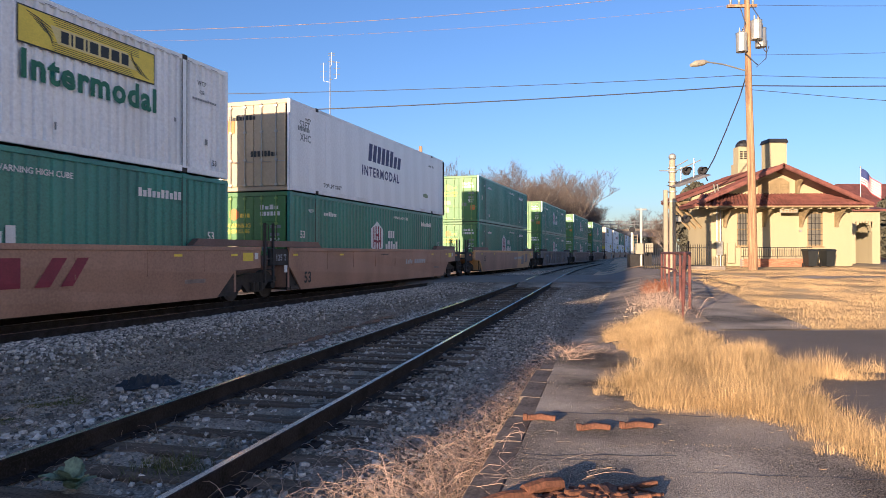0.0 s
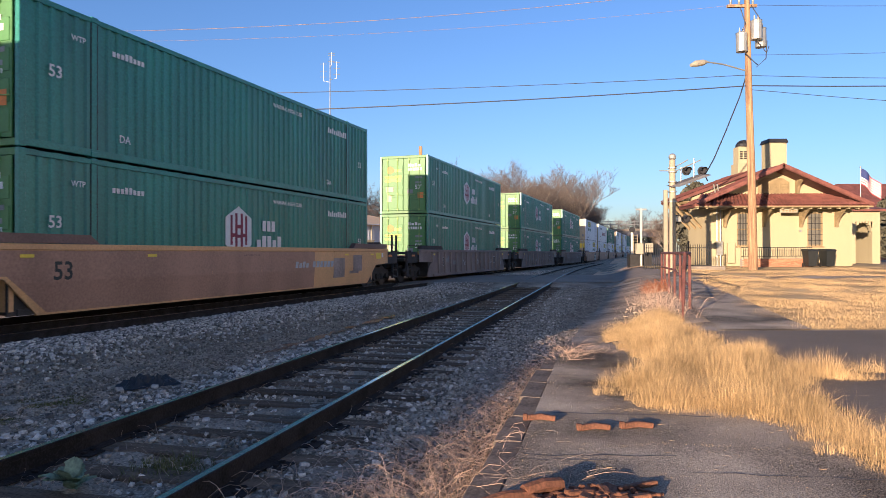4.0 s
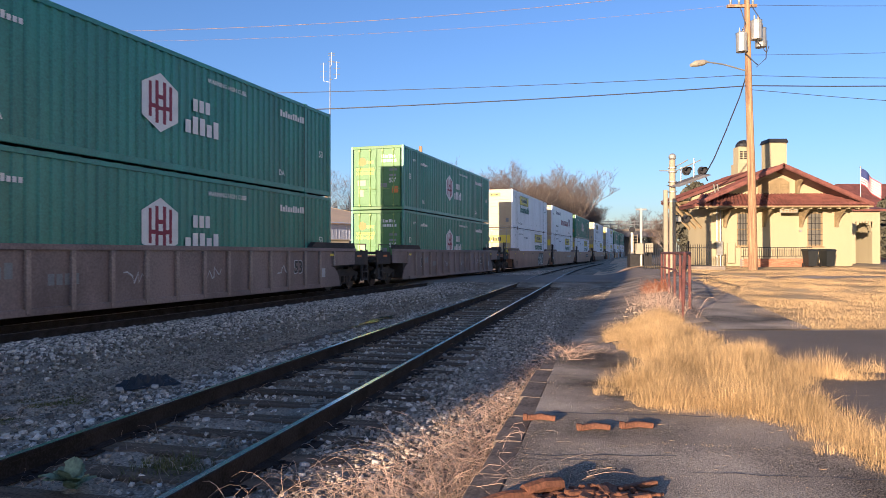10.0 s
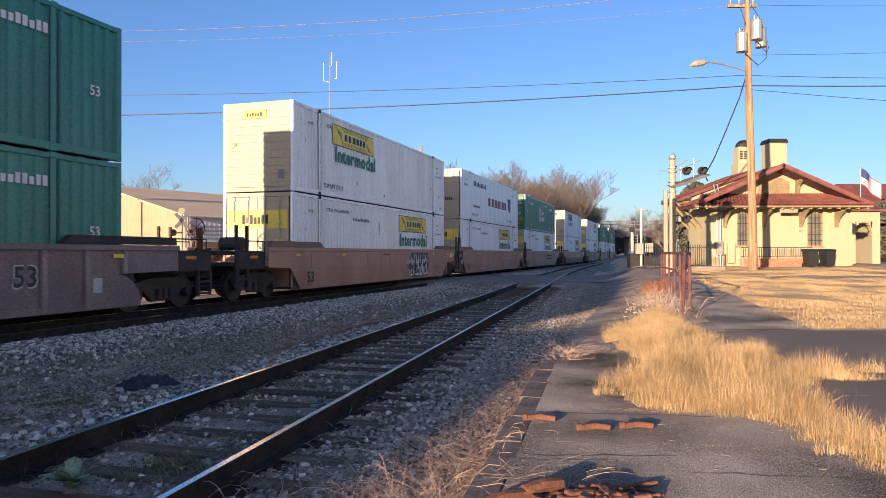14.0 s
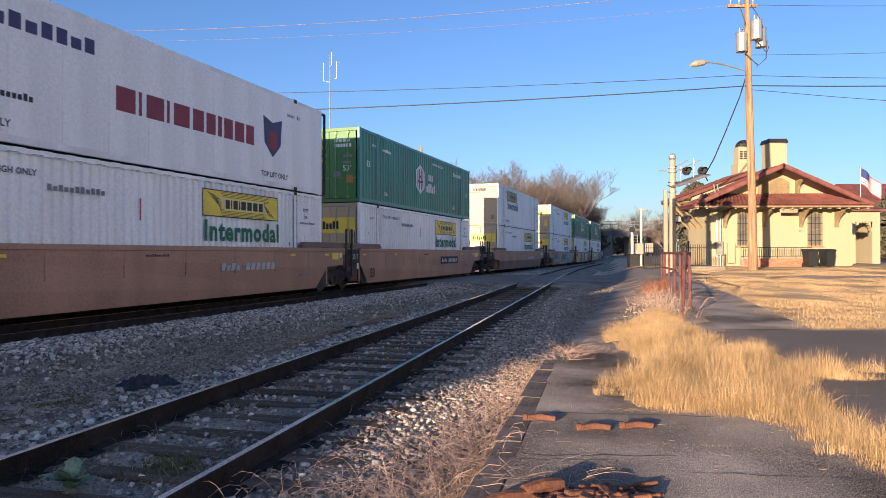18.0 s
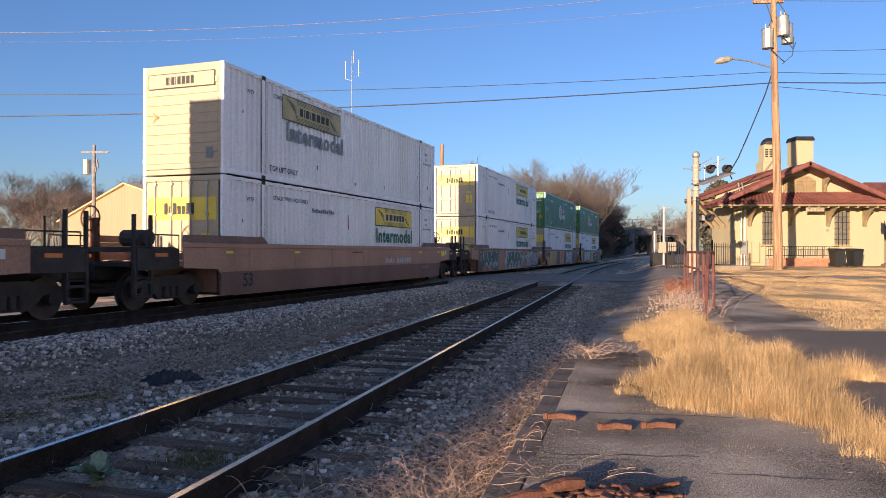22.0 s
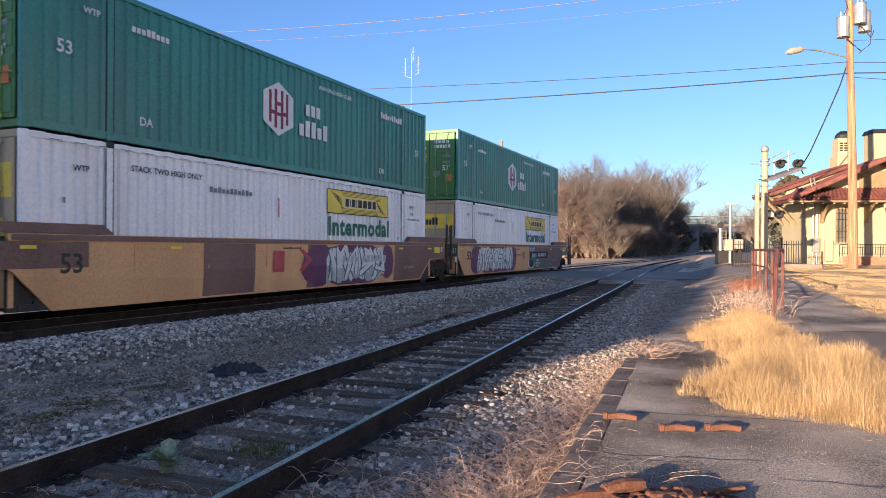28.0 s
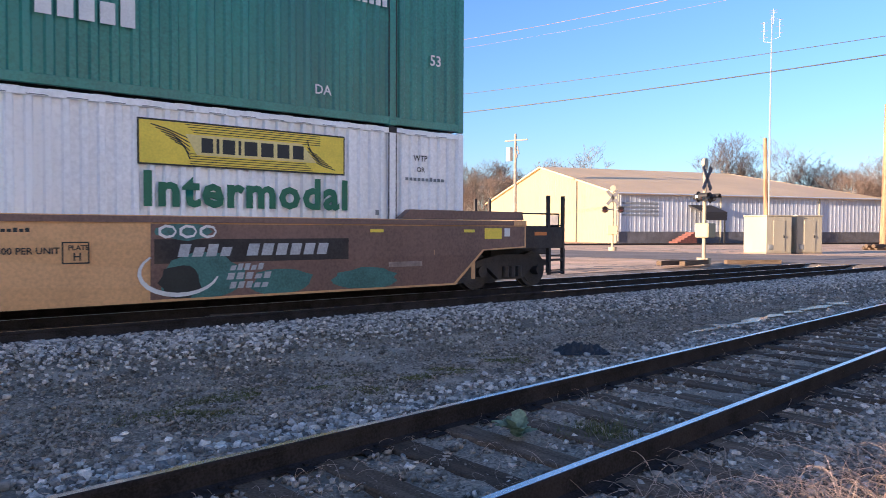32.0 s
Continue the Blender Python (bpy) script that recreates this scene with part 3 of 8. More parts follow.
def rod_mesh(mat):
    bm = bmesh.new()
    tube(bm, [(0, 0, 0.12), (0, 0, HIGH - 0.12)], 0.02, 6)
    for z in (0.2, 1.0, 1.9, HIGH - 0.22):
        box(bm, -0.05, 0.05, -0.02, 0.03, z - 0.03, z + 0.03)
    tube(bm, [(0, -0.02, 0.95), (0.2, -0.03, 0.93), (0.34, -0.03, 0.93)], 0.014, 5)
    return finish(bm, "lock_rod", mat)


def seam_mesh():
    bm = bmesh.new()
    box(bm, -0.004, 0.004, -0.011, 0.011, 0.17, HIGH - 0.13)
    return finish(bm, "joint_strip", M["steel_dark"])


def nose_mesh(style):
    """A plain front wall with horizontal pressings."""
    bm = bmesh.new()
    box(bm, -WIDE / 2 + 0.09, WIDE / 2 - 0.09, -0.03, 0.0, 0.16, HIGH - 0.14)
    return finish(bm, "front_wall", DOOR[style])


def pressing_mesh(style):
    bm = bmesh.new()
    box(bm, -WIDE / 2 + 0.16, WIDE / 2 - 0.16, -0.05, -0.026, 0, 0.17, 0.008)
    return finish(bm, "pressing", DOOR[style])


def caps_bars(y0, y1, z0, z1, widths):
    """A word in capitals that cannot be lettered: plain bars of one height; a width below zero is a gap."""
    k = (y1 - y0) / sum(abs(w) for w in widths)
    out, a = [], y0
    for w in widths:
        if w > 0:
            out.append(rect(a, a + w * k, z0, z1))
        a += abs(w) * k
    return out


def yellow_panel(c, y, z, w, h, x, field="yellow"):
    """A yellow advertising panel: thin dark rim, pale plate with plain word bars, ruled lines and a feathered wing at each end."""
    flat_mark("sign_rim", [rect(y, y + w, z, z + h)], M["ink_black"], c, x)
    flat_mark("sign_panel", [rect(y + 0.028, y + w - 0.028, z + 0.028, z + h - 0.028)], M[field], c, x + 0.003, "yellow panel with dark stripes" if field == "yellow" else "faded olive panel with dark stripes")
    polys = []
    for i in range(5):
        zz = z + h * (0.93 - 0.055 * i)
        polys.append(rect(y + w * (0.2 + 0.012 * i), y + w * 0.86, zz - 0.006, zz + 0.006))
        zz = z + h * (0.07 + 0.055 * i)
        polys.append(rect(y + w * 0.22, y + w * (0.82 - 0.012 * i), zz - 0.006, zz + 0.006))
    for i in range(6):
        f = i / 5
        polys += ribbon([(y + w * (0.055 + 0.02 * i), z + h * (0.88 - 0.07 * i)), (y + w * (0.12 + 0.015 * i), z + h * (0.8 - 0.07 * i)), (y + w * 0.22, z + h * (0.62 - 0.09 * i))], 0.022)
        polys += ribbon([(y + w * (0.945 - 0.02 * i), z + h * (0.12 + 0.07 * i)), (y + w * (0.88 - 0.015 * i), z + h * (0.2 + 0.07 * i)), (y + w * 0.79, z + h * (0.38 + 0.09 * i))], 0.022)
    flat_mark("wing_stripe", polys, M["ink_black"], c, x + 0.005)
    flat_mark("plate", [((y + w * 0.25, z + h * 0.27), (y + w * 0.84, z + h * 0.27), (y + w * 0.76, z + h * 0.72), (y + w * 0.2, z + h * 0.72))], M["yellow_pale" if field == "yellow" else field], c, x + 0.007)
    flat_mark("word_bar", caps_bars(y + w * 0.27, y + w * 0.77, z + h * 0.33, z + h * 0.66, (1, -0.3, 0.25, -0.3, 1.1, -0.3, 0.25, -0.3, 1.2, -0.35, 1.2, -0.35, 1.2, -0.35, 1.1)), M["ink_black"], c, x + 0.009)


def hexagon(cy, cz, w, h):
    return ((cy - w / 2, cz - h * 0.27), (cy, cz - h / 2), (cy + w / 2, cz - h * 0.27), (cy + w / 2, cz + h * 0.27), (cy, cz + h / 2), (cy - w / 2, cz + h * 0.27))


def hub_marks(c, x):
    flat_mark("badge", [hexagon(-0.9, 1.56, 1.25, 1.4)], M["ink_white"], c, x, "white hexagon badge with maroon bars")
    flat_mark("badge_bar", [rect(-1.3, -1.2, 1.18, 2.0), rect(-1.08, -0.97, 1.06, 2.06), rect(-0.82, -0.71, 1.06, 2.06), rect(-0.6, -0.5, 1.18, 2.0),
                            rect(-1.2, -1.08, 1.4, 1.5), rect(-0.97, -0.82, 1.64, 1.74), rect(-0.71, -0.6, 1.4, 1.5), rect(-0.97, -0.82, 1.38, 1.47)],
              M["ink_maroon"], c, x + 0.004)
    flat_mark("word_bar", word_bars(0.3, 1.05, 1.6, 2.02, 3, 5) + word_bars(0.0, 1.42, 1.02, 1.46, 5, 9), M["ink_white"], c, x)


def small_marks(c, x, mat, style):
    """Stencilled handling notes and unreadable numbers."""
    if style == "green":
        side_text("53", 0.34, -7.25, 1.45, mat, c, x)
        side_text("53", 0.3, 7.0, 1.3, mat, c, x)
        side_text("WARNING HIGH CUBE", 0.17, 0.9, 2.45, mat, c, x)
        side_text("WTP", 0.17, -6.7, 2.3, mat, c, x)
        side_text("DA", 0.24, 4.4, 0.42, mat, c, x)
        side_text("DA", 0.24, -5.4, 0.42, mat, c, x)
        flat_mark("number_bar", word_bars(4.5, 6.0, 2.25, 2.45, 10, 3), mat, c, x)
        flat_mark("number_bar", word_bars(-5.6, -4.6, 2.25, 2.4, 8, 6), mat, c, x)
    else:
        side_text("STACK TWO HIGH ONLY", 0.17, -5.6, 2.42, mat, c, x)
        side_text("WTP", 0.16, -6.9, 2.3, mat, c, x)
        side_text("TOP LIFT ONLY", 0.22, -5.8, 0.3, mat, c, x)
        side_text("WTP", 0.16, 6.6, 2.3, mat, c, x)
        side_text("OR", 0.14, 6.68, 2.08, mat, c, x)
        flat_mark("number_bar", word_bars(-3.4, -1.9, 2.17, 2.3, 11, 3), M["ink_grey"], c, x)
        flat_mark("number_bar", word_bars(6.4, 7.4, 1.9, 1.98, 10, 5), M["ink_grey"], c, x)
        side_text("53", 0.2, 7.2, 0.3, mat, c, x)


def container(style, front, marks, label, seed):
    """A 53-foot container: origin under its middle, front end at -y, the side seen from the platform at +x."""
    c = thing("shipping_container", pose(0, 0, 0), label, "shipping container", "containers on the train")
    fm = cached(("frame", style), lambda: frame_meshes(style))
    for s in (-1, 1):
        share("side_panel", cached(("side", style, s), lambda: side_mesh(style, s)), c)
    for s in (-1, 1):
        share("bottom_rail", fm["bottom_rail"], c, pose(s * (WIDE / 2 - 0.04), 0, 0))
        share("top_rail", fm["top_rail"], c, pose(s * (WIDE / 2 - 0.035), 0, 0))
    if style == "panel":
        bm = bmesh.new()
        box(bm, -0.01, 0.01, -LEN / 26 + 0.005, LEN / 26 - 0.005, 0.16, HIGH - 0.12, 0.003)
        plate = cached("plate", lambda: finish(bm, "side_plate", PAINT[style]))
        for s in (-1, 1):
            for i in range(13):
                share("side_plate", plate, c, pose(s * (WIDE / 2 - 0.01), LEN * (i - 6) / 13, 0))
    share("roof", fm["roof"], c)
    share("underframe", fm["underframe"], c)
    for sx in (-1, 1):
        for y in (-LEN / 2 + 0.075, LEN / 2 - 0.075, -6.1, 6.1):
            share("corner_post" if abs(y) > 7 else "lift_post", fm["post"], c, pose(sx * (WIDE / 2 - 0.05), y, 0))
        for y in (-6.1, 6.1):
            for dy in (-0.085, 0.085):              # dark joint between lift post and side sheet
                share("joint_strip", cached("seam", seam_mesh), c, pose(sx * (WIDE / 2 - 0.006), y + dy, 0))
            for z in (0.06, HIGH - 0.06):
                share("corner_casting", fm["casting"], c, pose(sx * (WIDE / 2 - 0.07), y, z))
    bm = bmesh.new()
    box(bm, -WIDE / 2 + 0.09, WIDE / 2 - 0.09, LEN / 2 - 0.08, LEN / 2 - 0.03, 0.1, HIGH - 0.1)
    share("rear_wall", cached(("rear", style), lambda: finish(bm, "rear_wall", PAINT[style])), c)
    y = -LEN / 2 + 0.02
    if front == "doors":
        for s in (-1, 0):
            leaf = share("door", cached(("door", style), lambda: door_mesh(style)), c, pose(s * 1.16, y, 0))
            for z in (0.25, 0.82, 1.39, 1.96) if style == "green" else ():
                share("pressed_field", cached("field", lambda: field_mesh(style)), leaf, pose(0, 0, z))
        for x in (-0.85, -0.32, 0.3, 0.83):
            share("lock_rod", cached(("rod", style), lambda: rod_mesh(M["green_rod"] if style == "green" else M["galv"])), c, pose(x, y - 0.07, 0))
    else:
        wall = share("front_wall", cached(("nose", style), lambda: nose_mesh(style)), c, pose(0, y, 0))
        for i in range(9):
            share("pressing", cached(("pressing", style), lambda: pressing_mesh(style)), wall, pose(0, 0, 0.3 + i * 0.26))
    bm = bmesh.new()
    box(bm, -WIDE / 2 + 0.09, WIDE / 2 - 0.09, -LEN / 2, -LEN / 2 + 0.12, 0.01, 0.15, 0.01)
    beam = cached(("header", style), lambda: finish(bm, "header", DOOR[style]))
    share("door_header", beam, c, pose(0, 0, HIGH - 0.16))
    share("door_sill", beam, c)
    x = WIDE / 2 + 0.004
    yf = y - 0.064
    if style == "green":
        small_marks(c, x, M["ink_white"], style)
        if marks != "plain":
            hub_marks(c, x)
        front_mark("number_bar", word_bars(0.25, 0.95, 2.35, 2.5, 4, 3) + word_bars(0.25, 1.0, 2.15, 2.28, 6, 4), M["ink_white"], c, yf)
        front_mark("badge", [hexagon(-0.72, 2.2, 0.34, 0.4)], M["ink_orange"] if marks != "plain" else M["yellow"], c, yf, "small orange badge")
        front_text("WARNING", 0.19, -1.02, 1.78, M["yellow"], c, yf)
        front_text("HIGH CUBE", 0.17, -1.02, 1.6, M["yellow"], c, yf)
        front_mark("word_bar", word_bars(-0.5, -0.1, 2.1, 2.28, 3, 6), M["yellow"], c, yf)
        front_mark("placard", [rect(-0.95, -0.55, 1.1, 1.35)], M["box_white"], c, yf)
        front_mark("placard", [rect(-0.9, -0.65, 0.6, 0.95)], M["box_white"], c, yf)
        front_mark("placard", [rect(0.75, 1.05, 0.75, 1.05)], M["ink_orange"], c, yf)
        front_mark("notice", [rect(0.2, 0.5, 1.0, 1.2), rect(0.62, 0.95, 1.5, 1.6), rect(0.62, 1.0, 1.75, 1.85)], M["ink_grey"], c, yf)
        front_text("53'", 0.3, 0.6, 1.22, M["ink_white"], c, yf)
    elif style == "white":
        small_marks(c, x, M["ink_black"], style)
        flat_mark("slot", [rect(-7.4 + 0.52 * i, -7.12 + 0.52 * i, HIGH - 0.118, HIGH - 0.105) for i in range(29)], M["ink_grey"], c, x + 0.002)
        flat_mark("scuff", [rect(g, g + 0.05 + 0.03 * (i % 3), h, h + 0.1 + 0.05 * (i % 2)) for i, (g, h) in enumerate(((-7.1, 1.7), (-3.1, 0.6), (-0.4, 0.35), (2.2, 0.42), (5.7, 1.2), (6.9, 0.8)))], M["ink_grey"], c, x)
        if marks in ("front", "faded"):            # big panel near the leading end
            yellow_panel(c, -5.15, 1.9, 3.66, 0.74, x, "yellow" if marks == "front" else "yellow_dull")
            side_text("Intermodal", 0.74, -4.95, 1.32, M["ink_green"] if marks == "front" else M["ink_grey"], c, x, 1.12)
        else:
            yellow_panel(c, 1.36, 1.92, 3.66, 0.72, x)
            side_text("Intermodal", 0.74, 1.42, 1.3, M["ink_green"], c, x, 1.12)
            flat_mark("tick_mark", [rect(-0.9, -0.85, 1.7, 2.2)], M["spray_pink"], c, x)
        if front == "doors":
            front_mark("door_band", [rect(-1.1, 1.1, 1.75, 2.35)], M["yellow"], c, yf + 0.018, "yellow band across the doors")
            front_mark("word_bar", word_bars(-0.55, 0.45, 1.9, 2.2, 7, 3), M["ink_black"], c, yf)
            front_mark("notice", [rect(0.62, 0.98, 0.75, 1.2), rect(0.66, 0.92, 1.3, 1.4)], M["yellow"], c, yf)
            front_mark("notice", word_bars(0.65, 0.95, 0.3, 0.42, 4, 8), M["ink_grey"], c, yf)
        else:
            if marks == "faded":                    # wide pale sign with a dark rim
                front_mark("sign_rim", [rect(-1.08, 1.05, 2.3, 2.7)], M["ink_black"], c, yf)
                front_mark("nose_sign", [rect(-1.06, 1.03, 2.32, 2.68)], M["white_door"], c, yf - 0.003)
                front_mark("word_bar", caps_bars(-0.5, 0.4, 2.39, 2.6, (1, -0.3, 0.25, -0.3, 1.1, -0.3, 0.25, -0.5, 1.2, -0.35, 1.2, -0.35, 1.2, -0.35, 1.1)), M["ink_black"], c, yf - 0.006)
            else:
                front_mark("nose_sign", [rect(-0.5, 0.35, 2.38, 2.66)], M["yellow"], c, yf)
                front_mark("word_bar", word_bars(-0.38, 0.22, 2.45, 2.58, 6, 3), M["ink_black"], c, yf - 0.004)
            front_mark("placard", [rect(0.78, 1.0, 0.4, 0.7)], M["ink_grey"], c, yf)
            front_mark("arrow", [((-0.95, 1.4), (-0.75, 1.55), (-0.95, 1.7), (-0.85, 1.55))], M["ink_orange"], c, yf)
    else:
        side_text("TOP LIFT ONLY", 0.2, -5.6, 0.3, M["ink_black"], c, x)
        side_text("WTP", 0.17, -6.9, 2.35, M["ink_black"], c, x)
        flat_mark("number_bar", word_bars(-7.4, -6.6, 2.0, 2.15, 8, 3) + word_bars(5.6, 6.4, 2.3, 2.42, 8, 5), M["ink_grey"], c, x)
        if marks == "slab":
            side_text("53FT", 0.34, -7.3, 2.1, M["ink_grey"], c, x)
            side_text("XHC", 0.34, -7.25, 1.68, M["ink_grey"], c, x)
            flat_mark("word_bar", word_bars(-1.8, 1.8, 1.7, 2.4, 8, 4, 0.12), M["ink_navy"], c, x)
            side_text("INTERMODAL", 0.52, -2.4, 1.1, M["ink_navy"], c, x, 1.3)
            flat_mark("badge", [hexagon(5.15, 0.82, 0.7, 0.22)], M["leaf"], c, x)
        else:
            flat_mark("word_bar", caps_bars(-1.62, 3.73, 1.12, 1.66, (1.2, -0.2, 0.2, -0.3, 1.2, -0.2, 0.2, -0.3, 1.2, -0.25, 0.9, -0.2, 0.8, -0.2, 0.35, -0.2, 0.8, -0.2, 0.9, -0.2, 0.8)), M["ink_maroon"], c, x)
            flat_mark("crest", [((4.3, 1.3), (4.75, 0.9), (5.2, 1.3), (5.28, 2.1), (4.75, 1.95), (4.22, 2.1))], M["ink_navy"], c, x, "dark navy and maroon crest shape")
            flat_mark("crest_field", [((4.5, 1.25), (4.75, 1.05), (5.0, 1.25), (5.0, 1.7), (4.5, 1.7))], M["ink_maroon"], c, x + 0.004)
            side_text("TOP LIFT ONLY", 0.22, 4.1, 0.3, M["ink_black"], c, x)
            flat_mark("word_bar", word_bars(-5.3, -2.13, 2.14, 2.45, 9, 7), M["ink_navy"], c, x)
            flat_mark("word_bar", word_bars(-5.37, -3.69, 0.84, 0.98, 14, 8), M["ink_black"], c, x)
        front_mark("number_bar", word_bars(-0.9, 0.1, 2.3, 2.45, 8, 3) + word_bars(-0.1, 0.9, 1.1, 1.28, 8, 4), M["ink_black"], c, yf)
        front_mark("placard", [rect(-1.05, -0.7, 1.9, 2.3)], M["ink_orange"], c, yf)
        bm = bmesh.new()                            # the open end frame behind the insulated body
        for z in (0.05, 1.4, HIGH - 0.1):
            tube(bm, [(-1.25, LEN / 2 + 0.3, z), (1.25, LEN / 2 + 0.3, z)], 0.035, 6)
        for xx in (-1.25, 1.25):
            tube(bm, [(xx, LEN / 2 + 0.3, 0.02), (xx, LEN / 2 + 0.3, HIGH - 0.08)], 0.045, 6)
            tube(bm, [(xx, LEN / 2 - 0.05, HIGH - 0.1), (xx, LEN / 2 + 0.3, HIGH - 0.1)], 0.035, 6)
            tube(bm, [(xx, LEN / 2 - 0.05, 0.06), (xx, LEN / 2 + 0.3, 0.06)], 0.035, 6)
        part("end_frame", bm, M["steel_dark"], c)
    return c


# ---- well cars ----
WHEEL_R = 0.42


def truck_mesh():
    bm = bmesh.new()
    box(bm, -0.95, 0.95, -0.22, 0.22, 0.42, 0.72, 0.03)
    box(bm, -0.5, 0.5, -0.9, 0.9, 0.5, 0.6)
    return finish(bm, "truck", M["steel_dark"])


def side_frame_mesh():
    bm = bmesh.new()
    solid(bm, [(-0.07, -1.15, 0.5), (-0.07, -0.72, 0.5), (-0.07, -0.38, 0.22), (-0.07, 0.38, 0.22), (-0.07, 0.72, 0.5), (-0.07, 1.15, 0.5),
               (-0.07, 1.15, 0.64), (-0.07, 0.4, 0.78), (-0.07, -0.4, 0.78), (-0.07, -1.15, 0.64)],
          [(0.07, -1.15, 0.5), (0.07, -0.72, 0.5), (0.07, -0.38, 0.22), (0.07, 0.38, 0.22), (0.07, 0.72, 0.5), (0.07, 1.15, 0.5),
           (0.07, 1.15, 0.64), (0.07, 0.4, 0.78), (0.07, -0.4, 0.78), (0.07, -1.15, 0.64)])
    for y in (-0.9, 0.9):
        disc_x(bm, y, 0.42, 0.13, -0.1, 0.12, 10)
    for y in (-0.2, 0, 0.2):
        tube(bm, [(0.1, y, 0.28), (0.1, y, 0.52)], 0.08, 8)
    return finish(bm, "side_frame", M["steel_dark"])


def wheelset_mesh():
    bm = bmesh.new()
    disc_x(bm, 0, 0, 0.085, -0.95, 0.95, 10)
    for s in (-1, 1):
        xs = sorted((s * 0.7, s * 0.83))
        disc_x(bm, 0, 0, WHEEL_R - 0.005, xs[0], xs[1], 28)
        xs = sorted((s * 0.66, s * 0.7))
        disc_x(bm, 0, 0, WHEEL_R + 0.025, xs[0], xs[1], 28)
        xs = sorted((s * 0.83, s * 0.845))
        disc_x(bm, 0, 0, WHEEL_R - 0.09, xs[0], xs[1], 20)
        for k in range(3):
            a = 2 * math.pi * k / 3
            disc_x(bm, 0.2 * math.cos(a), 0.2 * math.sin(a), 0.035, min(s * 0.846, s * 0.855), max(s * 0.846, s * 0.855), 6)
    return finish(bm, "wheelset", M["wheel"])


WHEELSETS = []


def add_truck(car, y):
    t = share("truck", cached("truck", truck_mesh), car, pose(0, y, 0))
    for s in (-1, 1):
        share("side_frame", cached("side_frame", side_frame_mesh), t, pose(s * 0.98, 0, 0, 0, 0, 0 if s > 0 else 180))
    for dy in (-0.9, 0.9):
        w = share("wheelset", cached("wheelset", wheelset_mesh), t, pose(0, dy, WHEEL_R))
        WHEELSETS.append((w, dy))


def side_sill(style, s, y0, y1, short=False):
    """A well's side, bent at its crease and cut up over the trucks at both ends."""
    bm = bmesh.new()
    top, bot = 1.55, 0.2
    out0, out1, crease = 1.42, 1.47, 0.82
    a, b = y0 + 0.0, y1 - 0.0
    cut = 1.25
    ca = 0.1 if short else cut

    def xo(z):
        return out0 + (out1 - out0) * min(1, max(0, (z - 0.2) / (crease - 0.2)))
    if style != "ribbed":
        ring = [(a, 0.95), (a + ca, 0.9), (a + ca + 0.09, crease), (a + ca + 0.75, bot), (b - cut - 0.75, bot), (b - cut - 0.09, crease), (b - cut, 0.9), (b, 0.95), (b, top), (a, top)]
    else:                                           # a round arch over each truck
        def arch(y, side):
            return [(y - side * 0.75 * math.cos(i * math.pi / 12), 0.2 + 0.72 * math.sin(i * math.pi / 12)) for i in range(7)]
        ring = [(a, 0.95)] + [(a + ca + 0.75 - p[0], p[1]) for p in reversed(arch(0, -1))] + [(b - ca - 0.75 - p[0], p[1]) for p in arch(0, 1)] + [(b, 0.95), (b, top), (a, top)]
    solid(bm, [(s * (xo(z) - 0.05), y, z) for y, z in ring], [(s * (xo(z) if style != "ribbed" else 1.44), y, z) for y, z in ring])
    bmesh.ops.recalc_face_normals(bm, faces=bm.faces)
    xs = sorted((s * 1.4, s * 1.5))
    box(bm, xs[0], xs[1], a, b, top - 0.12, top, 0.012)
    if style == "ribbed":
        xs = sorted((s * 1.43, s * 1.5))
        box(bm, xs[0], xs[1], a + cut + 0.75, b - cut - 0.75, bot, bot + 0.14, 0.01)
    else:
        xs = sorted((s * 1.455, s * 1.475))
        for i in range(7):
            y = a + 2.6 + i * (b - a - 5.2) / 6
            box(bm, xs[0], xs[1], y - 0.006, y + 0.006, crease + 0.02, top - 0.12)
    return bm


def rib_mesh(z0):
    bm = bmesh.new()
    box(bm, -0.04, 0.04, -0.055, 0.055, z0, 1.43, 0.008)
    return finish(bm, "rib", M["car_rib_edge"])


